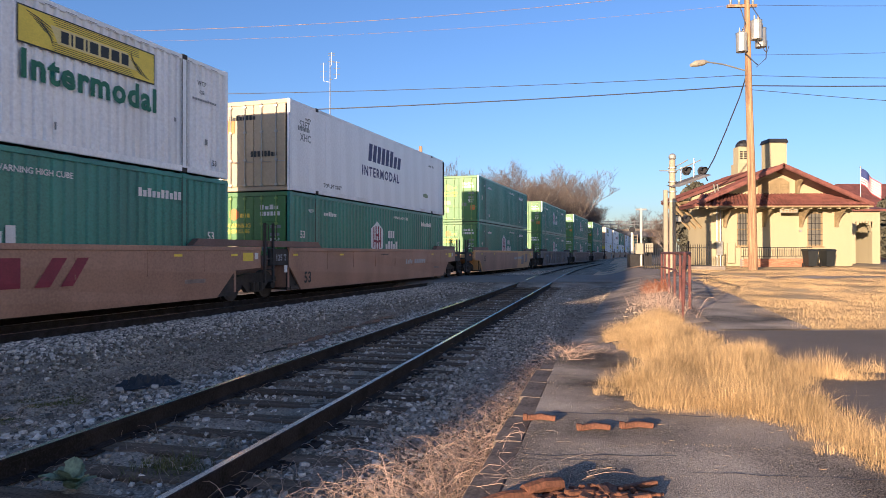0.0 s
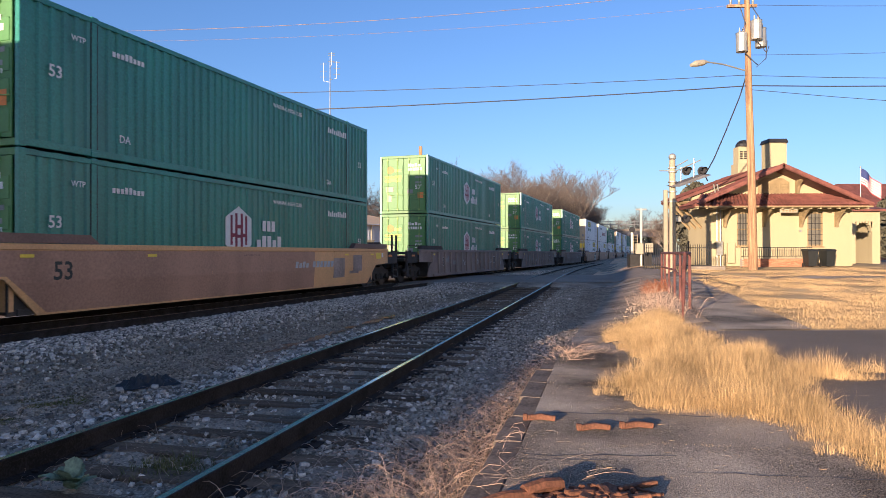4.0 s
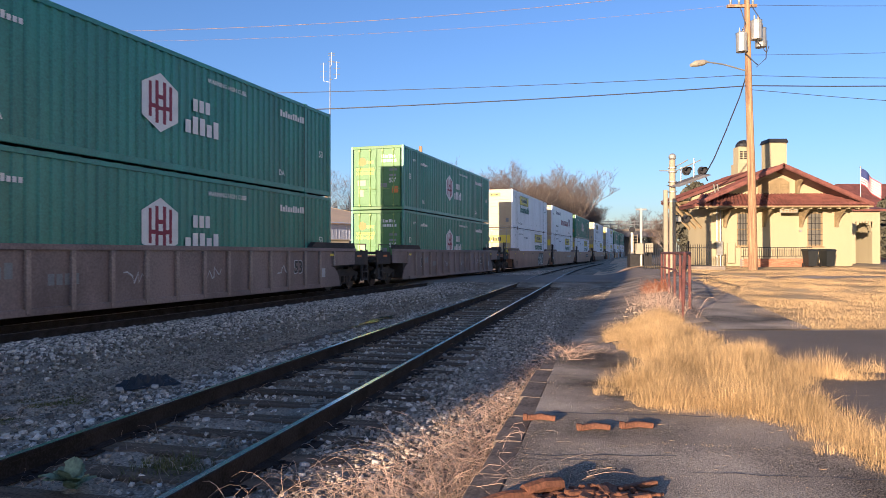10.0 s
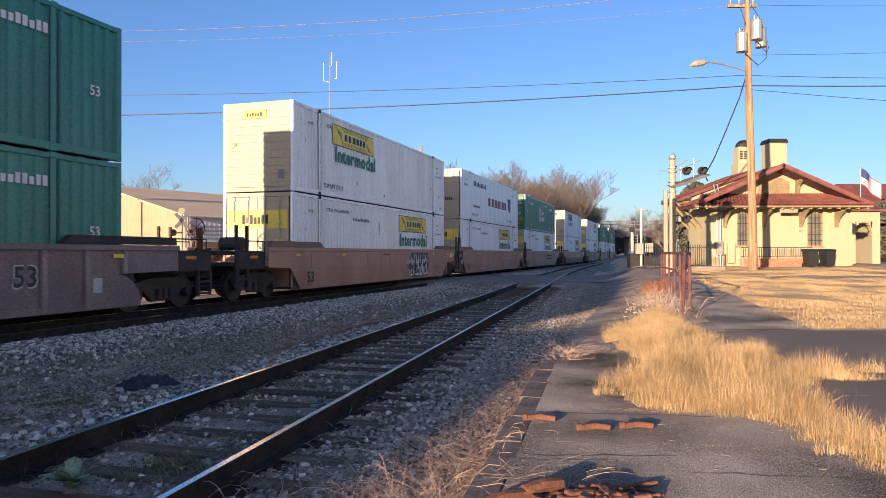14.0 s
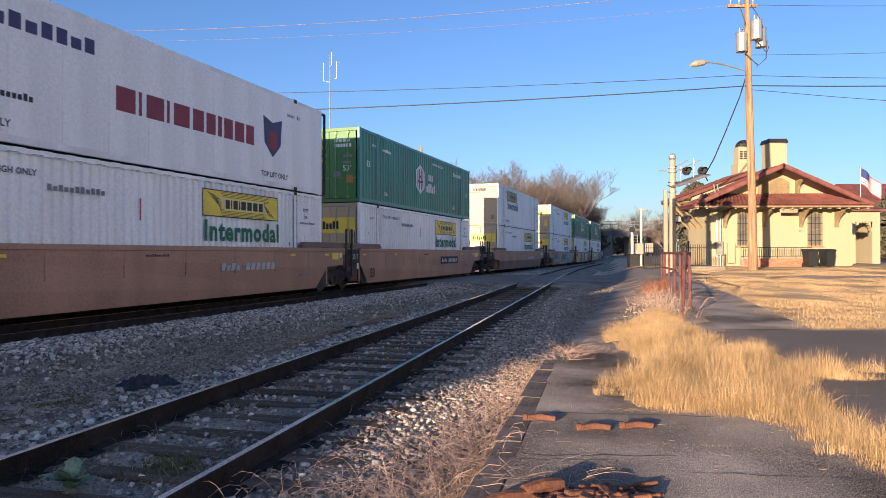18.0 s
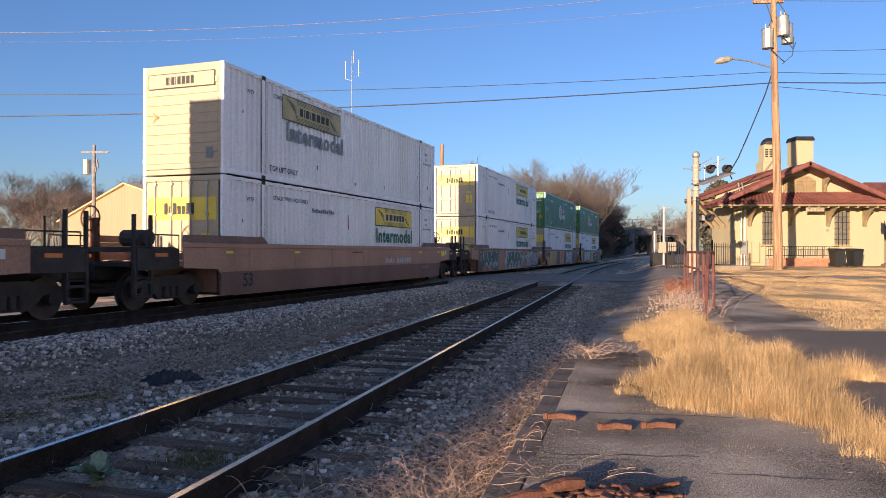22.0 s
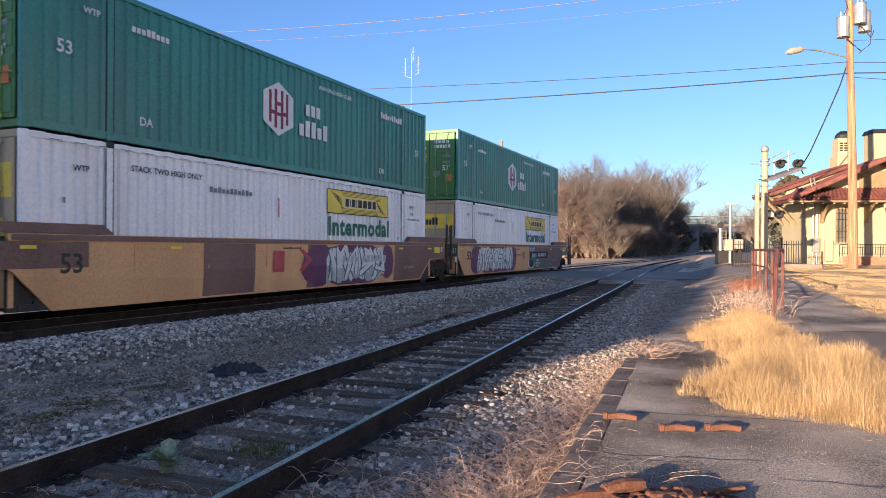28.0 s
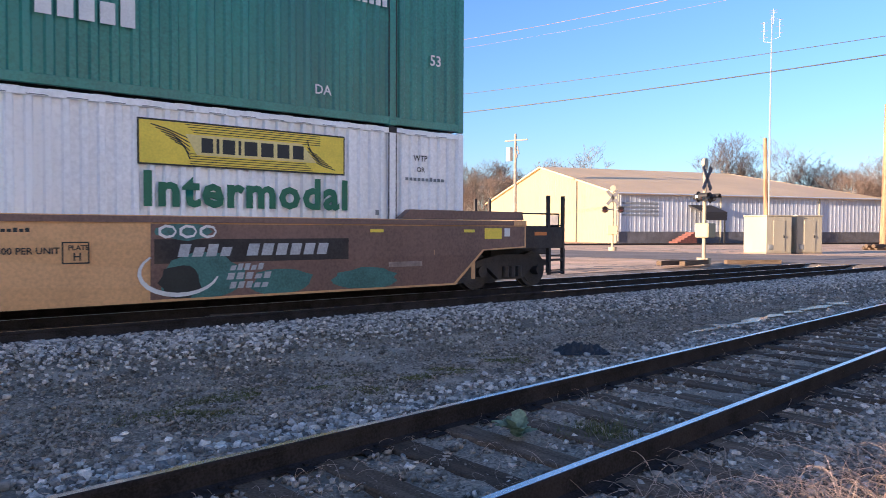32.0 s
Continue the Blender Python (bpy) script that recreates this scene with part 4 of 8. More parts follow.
def well_car(style, paint, label, front, rear, numbered=True):
    """front, rear: 'joint' (shared truck, close) or 'coupler' (own truck and platform). Origin on the rail under the well's middle."""
    car = thing("well_car", pose(0, 0, 0), label, "railway car", "well cars of the train")
    body = M[paint]
    y0, y1 = -8.25 if front == "joint" else -9.6, 9.25 if rear == "joint" else 9.6
    for s in (-1, 1):
        sill = part("side_sill", side_sill(style, s, y0, y1, front == "joint"), body, car)
        for i in range(16 if style == "ribbed" else 0):
            share("rib", cached(("rib", 0 < i < 15), lambda: rib_mesh(0.24 if 0 < i < 15 else 0.95)), sill, pose(s * 1.48, y0 + 1.8 + i * (y1 - y0 - 3.6) / 15, 0))
        for sign in (-1, 1):                        # closed well end beside the box
            bm = bmesh.new()
            xs, ys = sorted((s * 1.33, s * 1.37)), sorted((sign * 6.6, sign * 8.2))
            box(bm, xs[0], xs[1], ys[0], ys[1], 0.22, 1.0)
            part("well_end", bm, M["steel_dark"], car)
        if front == "joint":                        # dark end plate that reaches over the shared truck
            bm = bmesh.new()
            xs = sorted((s * 1.36, s * 1.44))
            box(bm, xs[0], xs[1], -9.3, -8.25, 1.0, 1.5, 0.01)
            part("end_plate", bm, M["steel_dark"], car)
            if s > 0:
                side_text("125 T", 0.26, -8.98, 1.15, M["spray_grey"], car, 1.444)
                flat_mark("notice", [rect(-8.55, -8.37, 0.78, 1.0)], M["ink_white"], car, 1.478, "small white paper notice")
    bm = bmesh.new()
    box(bm, -1.4, 1.4, -8.0, 8.0, 0.22, 0.34)
    for i in range(9):
        y = -7.6 + i * 1.9
        box(bm, -1.4, 1.4, y - 0.12, y + 0.12, 0.34, 0.41)
    part("well_floor", bm, M["steel_dark"], car)
    for sign, kind, yy in ((-1, front, y0), (1, rear, y1)):
        bm = bmesh.new()
        ya, yb = sorted((sign * 8.15, yy))
        box(bm, -1.4, 1.4, ya, yb, 0.98, 1.12, 0.01)
        box(bm, -1.38, 1.38, sign * 8.12 - 0.05, sign * 8.12 + 0.05, 0.3, 1.3)
        part("end_platform", bm, M["steel_dark"] if style == "ribbed" else body, car)
        bm = bmesh.new()                            # raised ledges along the deck
        for s in (-1, 1):
            xs = sorted((s * 1.32, s * 1.5))
            ya, yb = sorted((sign * 6.15, sign * 9.5))
            solid(bm, [(xs[0], ya, 1.56), (xs[0], yb, 1.56), (xs[0], yb - (0.05 if sign > 0 else 0.25), 1.74), (xs[0], ya + (0.25 if sign > 0 else 0.05), 1.74)],
                  [(xs[1], ya, 1.56), (xs[1], yb, 1.56), (xs[1], yb - (0.05 if sign > 0 else 0.25), 1.74), (xs[1], ya + (0.25 if sign > 0 else 0.05), 1.74)])
        part("side_ledge", bm, M["car_maroon"] if style != "ribbed" else M["steel_dark"], car)
        if kind == "coupler":
            add_truck(car, sign * 9.55)
            bm = bmesh.new()
            ya, yb = sorted((yy, sign * 11.1))
            box(bm, -1.25, 1.25, ya, yb, 1.0, 1.1, 0.01)
            box(bm, -0.3, 0.3, ya, yb, 0.7, 1.0)
            part("coupler_platform", bm, M["steel_dark"], car)
            bm = bmesh.new()                        # grating deck level with the sill's top
            ya, yb = sorted((yy, sign * 10.95))
            box(bm, -1.3, 1.3, ya, yb, 1.32, 1.42, 0.01)
            for k in range(7):
                yk = ya + (yb - ya) * (k + 0.5) / 7
                box(bm, -1.28, 1.28, yk - 0.03, yk + 0.03, 1.42, 1.44)
            part("end_deck", bm, M["steel_dark"], car)
            for s in (-1, 1):
                bm = bmesh.new()
                xs = sorted((s * 1.3, s * 1.35))
                box(bm, xs[0], xs[1], ya, yb, 0.92, 1.4, 0.01)
                apron = part("side_apron", bm, M["steel_dark"], car)
                if s > 0:
                    bm = bmesh.new()
                    box(bm, 1.351, 1.356, sign * 10.2 - 0.2, sign * 10.2 + 0.2, 1.22, 1.3)
                    part("reflector", bm, M["ink_orange"], apron)
                bm = bmesh.new()
                y2 = sign * 10.85
                tube(bm, [(s * 1.32, yy, 1.4), (s * 1.32, yy, 1.72), (s * 1.32, y2, 1.72), (s * 1.32, y2, 1.4)], 0.018, 5)
                part("hand_rail", bm, M["steel_dark"], car)
                bm = bmesh.new()                    # hanging step
                xs = sorted((s * 1.28, s * 1.36))
                for dy in (-0.24, 0.24):
                    box(bm, xs[0], xs[1], sign * 10.75 + dy - 0.03, sign * 10.75 + dy + 0.03, 0.3, 0.92)
                for z in (0.32, 0.62):
                    box(bm, xs[0], xs[1], sign * 10.75 - 0.24, sign * 10.75 + 0.24, z, z + 0.05)
                part("hanging_step", bm, M["steel_dark"], car)
            bm = bmesh.new()
            yc = sign * 11.1
            box(bm, -0.14, 0.14, min(yc, yc + sign * 0.62), max(yc, yc + sign * 0.62), 0.72, 0.98, 0.03)
            part("coupler", bm, M["wheel"], car)
            for s in (-1, 1):
                bm = bmesh.new()
                for dy in (0.0, 0.5):
                    box(bm, s * 1.3 - 0.035, s * 1.3 + 0.035, sign * (10.5 + dy) - 0.035, sign * (10.5 + dy) + 0.035, 0.35, 1.5 if style == "ribbed" else 2.15)
                for z in (0.4, 0.75, 1.1, 1.45):
                    tube(bm, [(s * 1.3, sign * 10.5, z), (s * 1.3, sign * 11.0, z)], 0.016, 5)
                part("ladder", bm, M["steel_dark"], car)
            bm = bmesh.new()                        # brake wheel and its stand
            wheel_here = (sign > 0) if paint == "car_tan" and rear == "coupler" and front == "coupler" else (sign < 0 and style != "ribbed")
            if wheel_here:
                box(bm, -0.35, -0.2, min(sign * 10.6, sign * 10.45), max(sign * 10.6, sign * 10.45), 1.1, 2.1)
                for k in range(16):
                    a0, a1 = 2 * math.pi * k / 16, 2 * math.pi * (k + 1) / 16
                    tube(bm, [(-0.27 + 0.28 * math.cos(a0), sign * 10.66, 2.1 + 0.28 * math.sin(a0)), (-0.27 + 0.28 * math.cos(a1), sign * 10.66, 2.1 + 0.28 * math.sin(a1))], 0.02, 5)
                for k in range(4):
                    a0 = math.pi * k / 4
                    tube(bm, [(-0.27 + 0.28 * math.cos(a0), sign * 10.66, 2.1 + 0.28 * math.sin(a0)), (-0.27 - 0.28 * math.cos(a0), sign * 10.66, 2.1 - 0.28 * math.sin(a0))], 0.012, 4)
                part("brake_wheel", bm, M["yellow"] if sign > 0 else M["rust"], car)
                bm = bmesh.new()
                tube(bm, [(0.2, sign * 10.1, 1.65), (0.9, sign * 10.1, 1.65)], 0.2, 10)
                part("brake_reservoir", bm, M["steel_dark"], car)
            else:
                bm.free()
        elif sign > 0:
            add_truck(car, 9.62)
            bm = bmesh.new()
            for dy in (-0.1, 0.35):
                box(bm, 1.51, 1.57, 9.42 + dy, 9.49 + dy, 0.5, 2.25)
                tube(bm, [(1.57, 9.455 + dy, 2.2), (1.66, 9.455 + dy, 2.2), (1.66, 9.455 + dy, 1.75), (1.57, 9.455 + dy, 1.75)], 0.014, 5)
            for z in (0.55, 0.9, 1.2, 1.5):
                tube(bm, [(1.54, 9.37, z), (1.54, 9.82, z)], 0.016, 5)
            part("ladder", bm, M["steel_dark"], car)
    x = 1.478
    if style != "ribbed":
        for y in (-7.9, 7.9, 5.6, -4.6):
            flat_mark("reflector", [rect(y - 0.15, y + 0.15, 1.29, 1.35)], M["yellow"], car, x + 0.03)
        side_text("53", 0.5, -7.3, 0.42 if paint == "car_brown" else 0.86, M["ink_black"], car, x - 0.006 if paint == "car_brown" else x + 0.002)
        flat_mark("end_panel", [rect(8.35, 8.85, 1.15, 1.38)], M["yellow"], car, x + 0.004, "yellow panel at the car's end")
        flat_mark("notice", [rect(8.93, 9.1, 1.2, 1.38)], M["ink_white"], car, x + 0.004, "small white notice")
        if numbered:
            flat_mark("number_bar", word_bars(1.9, 2.8, 0.9, 1.1, 4, 3, 0.05) + word_bars(3.03, 4.6, 0.9, 1.1, 6, 4, 0.05), M["spray_grey"], car, x + 0.01)
        flat_mark("notice", [rect(5.9, 6.7, 0.62, 0.72)], M["car_rib_edge"], car, x - 0.01)
        flat_mark("capacity_bar", word_bars(-0.9, -0.1, 1.29, 1.35, 11, 6), M["ink_black"], car, x)
    else:
        flat_mark("number_bar", word_bars(-5.6, -4.9, 0.9, 1.2, 3, 3) + word_bars(-4.2, -3.4, 0.75, 1.05, 4, 5), M["ink_grey"], car, 1.444)
        for yc, seed in ((-2.2, 1), (0.6, 2), (4.1, 3)):        # chalk-white scribbles between the ribs
            g = random.Random(seed + int(y1 * 10))
            pts = [(yc + 0.09 * i + g.uniform(-0.08, 0.08), 0.85 + g.uniform(-0.16, 0.16)) for i in range(9)]
            flat_mark("scribble", ribbon(pts, 0.05), M["spray_grey"], car, 1.446)
        for y in (-6.05, 5.05):
            side_text("53", 0.62, y, 0.72, M["spray_grey"], car, 1.4455)
            side_text("53", 0.54, y + 0.03, 0.75, M["ink_black"], car, 1.4475)
        flat_mark("notice", [rect(6.95, 7.2, 0.55, 0.85), rect(6.7, 6.87, 0.98, 1.14)], M["spray_grey"], car, 1.446, "pale paper notices")
        for y in (-7.6, 7.6):
            flat_mark("reflector", [rect(y - 0.15, y + 0.15, 1.27, 1.35)], M["yellow"], car, 1.505)
    return car


def blob(cy, cz, w, h, seed, n=18):
    g = random.Random(seed)
    return [(cy + w / 2 * math.cos(2 * math.pi * k / n) * g.uniform(0.75, 1.05), min(1.42, max(0.24, cz + h / 2 * math.sin(2 * math.pi * k / n) * g.uniform(0.8, 1.05)))) for k in range(n)]


def sill_x(z):
    return 1.42 + 0.05 * min(1, max(0, (z - 0.2) / 0.62)) + 0.004


def spray(car, polys, mat, lift=0.0, label=""):
    """Spray paint on a car's side; it follows the bend of the plate."""
    bm = bmesh.new()
    for poly in polys:
        bm.faces.new([bm.verts.new((1.478 + lift, y, z)) for y, z in poly])
    bmesh.ops.remove_doubles(bm, verts=bm.verts, dist=0.0005)
    bmesh.ops.triangulate(bm, faces=bm.faces)
    bmesh.ops.bisect_plane(bm, geom=bm.verts[:] + bm.edges[:] + bm.faces[:], plane_co=(0, 0, 0.82), plane_no=(0, 0, 1))
    for v in bm.verts:
        if v.co.z < 0.82:
            v.co.x = sill_x(v.co.z) + lift
    bmesh.ops.recalc_face_normals(bm, faces=bm.faces)
    return part("spray_paint", bm, mat, car, label)


def spray_each(car, polys, mat, lift=0.0, label=""):
    for poly in polys:
        spray(car, [poly], mat, lift, label)


def ribbon(points, w):
    """A flat stroke of width w along (y, z) points, as quads."""
    out = []
    side = []
    for i, (y, z) in enumerate(points):
        y0, z0 = points[max(0, i - 1)]
        y1, z1 = points[min(len(points) - 1, i + 1)]
        d = math.hypot(y1 - y0, z1 - z0) or 1
        k = w * (0.35 + 0.65 * math.sin(math.pi * (i + 0.6) / (len(points) + 0.2))) / 2
        side.append(((y - (z1 - z0) / d * k, z + (y1 - y0) / d * k), (y + (z1 - z0) / d * k, z - (y1 - y0) / d * k)))
    for (a, b), (c, d) in zip(side, side[1:]):
        out.append([a, b, d, c])
    return out


def mural(car, y0, y1, seed, back, fill):
    """A sprayed piece: dark cloud, pale body with a spiky edge, a shaded foot and curling dark lines."""
    g = random.Random(seed)
    spray(car, [blob((y0 + y1) / 2, 0.85, (y1 - y0) * 1.3, 1.7, seed)], M[back], 0.0)
    top, foot = [], []
    n = 22
    for i in range(n + 1):
        y = y0 + (y1 - y0) * i / n
        top.append((y + g.uniform(-0.06, 0.06), min(1.42, 1.18 + 0.24 * g.random() + (0.0 if 0 < i < n else -0.3))))
        foot.append((y + g.uniform(-0.06, 0.06), 0.28 + 0.22 * g.random()))
    body = [[foot[i], foot[i + 1], top[i + 1], top[i]] for i in range(n)]
    spray(car, body, M[fill], 0.003, "sprayed lettering in white and silver")
    spray(car, [[foot[i], foot[i + 1], (foot[i + 1][0], 0.74), (foot[i][0], 0.74)] for i in range(n)], M["spray_grey"], 0.005)
    n = max(4, int((y1 - y0) / 0.72))
    p = (y1 - y0) / n
    for k in range(n):                              # angular letters: dark outline, pale fill, one stroke after another
        a = y0 + (k + 0.1) * p
        knots = [(a + g.uniform(-0.05, 0.9) * p, z) for z in (0.36, 0.62 + g.uniform(-0.1, 0.1), 0.9 + g.uniform(-0.1, 0.1), 1.33)]
        g.shuffle(knots)
        strokes = [knots[:2] + [(a + p * g.random(), g.uniform(0.5, 1.2))], [(a + 0.1 * p, 1.3), (a + 0.35 * p, 0.85), (a + 0.15 * p, 0.4)], [(a + 0.2 * p, g.uniform(0.7, 1.0)), knots[2], knots[3]]]
        for j, st in enumerate(strokes):
            spray(car, ribbon(st, 0.34), M["spray_teal"] if fill == "ink_white" else M["ink_black"], 0.007 + 0.0012 * j)
            spray(car, ribbon(st, 0.21), M[fill] if j != 1 else M["ink_white" if fill == "ink_white" else "spray_grey"], 0.0076 + 0.0012 * j)


GREEN = "dark green corrugated container with white markings, stacked on the train"
WHITE = "white corrugated container with yellow sign panel, stacked on the train"
SCALE_U = 0.992
# leading end along the train, upper box, lower box, car style, paint, front and rear joints
UNITS = (
    (-89.2, ("green", "doors", "hub"), ("green", "doors", "hub"), "ribbed", "car_rib", "coupler", "coupler"),
    (-65.8, ("white", "doors", "rear"), ("white", "doors", "rear"), "smooth", "car_brown", "coupler", "coupler"),
    (-42.0, ("green", "doors", "hub"), ("green", "doors", "hub"), "smooth", "car_brown", "coupler", "coupler"),
    (-18.5, ("white", "doors", "rear"), ("green", "doors", "hub"), "smooth", "car_brown", "coupler", "joint"),
    (0.72, ("white", "nose", "rear"), ("green", "doors", "hub"), "smooth", "car_brown", "joint", "joint"),
    (19.97, ("panel", "doors", "slab"), ("green", "doors", "hub"), "smooth", "car_brown", "joint", "coupler"),
    (43.43, ("green", "doors", "plain"), ("green", "doors", "hub"), "smooth", "car_tan", "coupler", "coupler"),
    (66.87, ("green", "doors", "hub"), ("green", "doors", "hub"), "ribbed", "car_rib", "coupler", "coupler"),
    (90.2, ("green", "doors", "hub"), ("green", "doors", "hub"), "ribbed", "car_rib", "coupler", "coupler"),
    (113.4, ("green", "doors", "hub"), ("green", "doors", "hub"), "ribbed", "car_rib", "coupler", "coupler"),
    (136.8, ("white", "nose", "front"), ("white", "doors", "rear"), "smooth", "car_brown", "coupler", "joint"),
    (156.15, ("panel", "doors", "script"), ("white", "doors", "rear"), "smooth", "car_brown", "joint", "joint"),
    (175.25, ("green", "doors", "hub"), ("white", "doors", "rear"), "smooth", "car_brown", "joint", "coupler"),
    (198.72, ("white", "nose", "faded"), ("white", "doors", "rear"), "smooth", "car_brown", "coupler", "coupler"),
    (221.78, ("white", "doors", "rear"), ("white", "doors", "rear"), "smooth", "car_brown", "coupler", "joint"),
    (241.3, ("green", "doors", "hub"), ("white", "doors", "rear"), "smooth", "car_tan", "joint", "joint"),
    (260.35, ("green", "doors", "hub"), ("white", "doors", "rear"), "smooth", "car_tan", "joint", "coupler"))
SPEED = 8.264
TRAIN = []
PLAIN_LABEL = {"green": GREEN, "white": WHITE, "panel": "smooth grey-white insulated container stacked on the train"}
CAR_LABEL = {"car_brown": "brown steel double-stack well car with smooth sides", "car_tan": "faded orange-tan well car with spray-painted sides",
             "car_rib": "dusty maroon well car with vertical side ribs"}
for k, (lead, upper, lower, style, paint, front, rear) in enumerate(UNITS, -4):
    mid = lead * SCALE_U + LEN / 2
    car = well_car(style, paint, CAR_LABEL[paint], front, rear, k != 0)
    if k == 0:
        spray_each(car, [rect(0.75, 1.3, 0.72, 1.28), rect(-0.45, 0.1, 0.72, 1.28), [(1.6, 0.72), (1.95, 0.72), (2.35, 1.28), (2.0, 1.28)], [(2.2, 0.72), (2.5, 0.72), (2.9, 1.28), (2.6, 1.28)]], M["ink_maroon"], 0.0, "maroon sprayed bars")
    if k == 2:
        spray(car, [[(-7.4, 0.24), (3.2, 0.24), (3.2, 1.42), (-9.4, 1.42), (-9.4, 0.98), (-8.3, 0.95)]], M["car_brown"], 0.0, "dull brown older paint")
        spray_each(car, [rect(4.6, 5.5, 0.5, 1.2), rect(6.2, 7.0, 0.7, 1.3)], M["car_rib_edge"], 0.004, "pale repainted patch")
    if k == 6:
        mural(car, 2.3, 4.85, 31, "car_maroon", "ink_black")
        spray_each(car, [[(y - 0.22, 0.35), (y + 0.18, 0.35), (y + 0.26, 1.3), (y + 0.2, 1.3), (y + 0.12, 0.42), (y - 0.15, 0.42)] for y in (2.6, 3.2, 3.8, 4.4)], M["ink_white"], 0.015)
    if k == 8:
        spray(car, [rect(1.72, 4.78, 0.82, 1.2)], M["steel_dark"], 0.003, "dark patch behind the car number")
    if k == 9:
        spray(car, [rect(-8.2, 8.2, 0.21, 0.82)], M["car_maroon"], 0.0, "dark lower band")
    if k == 10:
        for a, b, m in ((-8.3, -6.2, "car_maroon"), (-5.4, -4.0, "spray_teal"), (-2.2, 1.0, "spray_grey")):
            spray(car, [rect(a, b, 0.24, 1.42)], M[m])
        mural(car, -7.6, -4.2, 41, "car_brown", "spray_teal")
        mural(car, -1.9, 2.4, 42, "spray_grey", "spray_teal")
        mural(car, 3.6, 7.6, 43, "spray_purple", "spray_grey")
    if k == 11:
        for a, b in ((-9.5, -6.7), (-3.75, -2.0), (0.2, 1.0)):
            spray(car, [rect(a, b, 0.95 if abs(a) > 8 or b > 9 else 0.24, 1.42)], M["car_maroon"], 0.0, "dark repainted patch")
        spray(car, [[(5.2, 0.24), (7.2, 0.24), (7.95, 0.93), (9.2, 0.97), (9.2, 1.42), (5.2, 1.42)]], M["car_maroon"], 0.0, "dark repainted patch")
        spray(car, [blob(0.75, 0.85, 1.7, 1.4, 7)], M["spray_purple"], 0.003)
        spray(car, [blob(4.7, 0.9, 1.0, 1.2, 8)], M["spray_purple"], 0.003)
        mural(car, 1.1, 4.5, 44, "spray_purple", "ink_white")
        spray_each(car, [rect(-1.3, -0.85, 0.7, 1.25), [(-0.2, 0.7), (0.0, 0.7), (0.4, 1.0), (0.0, 1.28), (-0.2, 1.28), (0.15, 1.0)]], M["spray_pink"], 0.004)
    if k == 12:
        spray(car, [[(1.5, 0.24), (7.55, 0.24), (8.3, 0.93), (9.55, 0.98), (9.55, 1.42), (1.5, 1.42)]], M["car_maroon"], 0.0, "dark repainted patch")
        spray(car, [rect(1.55, 5.0, 0.8, 1.18)], M["steel_dark"], 0.004, "dark patch behind the car number")
        spray_each(car, [blob(-6.1, 0.85, 1.6, 1.5, 9), blob(-1.3, 0.85, 1.3, 1.5, 10)], M["spray_purple"], 0.002)
        mural(car, -6.0, -1.2, 45, "spray_purple", "ink_white")
        spray_each(car, [blob(2.3, 0.55, 1.6, 0.9, 12), blob(3.7, 0.45, 1.3, 0.5, 13), blob(5.4, 0.42, 1.6, 0.45, 14), blob(2.0, 1.3, 0.9, 0.3, 15)], M["spray_teal"], 0.006, "dark blue-green sprayed cloud")
        spray(car, [blob(1.95, 0.5, 0.7, 0.62, 16)], M["ink_black"], 0.007)
        arc = [(1.95 + 0.62 * math.cos(2.4 + 0.28 * i), 0.66 + 0.36 * math.sin(2.4 + 0.28 * i)) for i in range(14)]
        spray(car, ribbon(arc, 0.07), M["ink_white"], 0.009, "white sprayed outline")
        for row, (a, b) in enumerate(((2.75, 3.35), (2.7, 3.5), (2.75, 3.45))):
            spray_each(car, word_bars(a, b, 0.66 - 0.15 * row, 0.77 - 0.15 * row, 5, 30 + row, 0.03), M["spray_grey"], 0.009)
        for k2 in range(3):
            spray(car, ribbon([(1.75 + 0.32 * k2 + 0.13 * math.cos(0.9 * i), 1.3 + 0.09 * math.sin(0.9 * i)) for i in range(8)], 0.05), M["ink_white"], 0.009)
        side_text("PLATE", 0.1, 0.36, 1.03, M["ink_black"], car, 1.48)
        side_text("H", 0.16, 0.42, 0.88, M["ink_black"], car, 1.48)
        flat_mark("plate_rim", [rect(0.28, 0.3, 0.83, 1.15), rect(0.62, 0.64, 0.83, 1.15), rect(0.3, 0.62, 0.83, 0.85), rect(0.3, 0.62, 1.13, 1.15)], M["ink_black"], car, 1.48)
        side_text("LD LMT 115500 PER UNIT", 0.13, -1.2, 0.98, M["ink_black"], car, 1.48)
    if k >= 10:
        flat_mark("top_edge_paint", [rect(-9.2 if front == "coupler" else -8.2, 9.2, 1.44, 1.535)], M["car_maroon"], car, 1.5035)
    low = container(*lower, PLAIN_LABEL[lower[0]], k)
    top = container(*upper, PLAIN_LABEL[upper[0]], k + 50)
    if k == 8:                                      # dark grey strips in eleven recessed flutes of the lower box
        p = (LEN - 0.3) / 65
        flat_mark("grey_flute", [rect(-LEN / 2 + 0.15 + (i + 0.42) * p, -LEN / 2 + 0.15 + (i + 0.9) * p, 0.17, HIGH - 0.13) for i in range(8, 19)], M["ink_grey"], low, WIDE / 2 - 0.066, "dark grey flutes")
    TRAIN += [(car, mid, 0.0), (low, mid, FLOOR), (top, mid, FLOOR + HIGH + 0.02)]


def train_pose(mid, up, t):
    x, y, z = main_at(mid - SPEED * t, 0, RAIL_Z + up)
    return pose(x, y, z, 0, 0, -17.8)


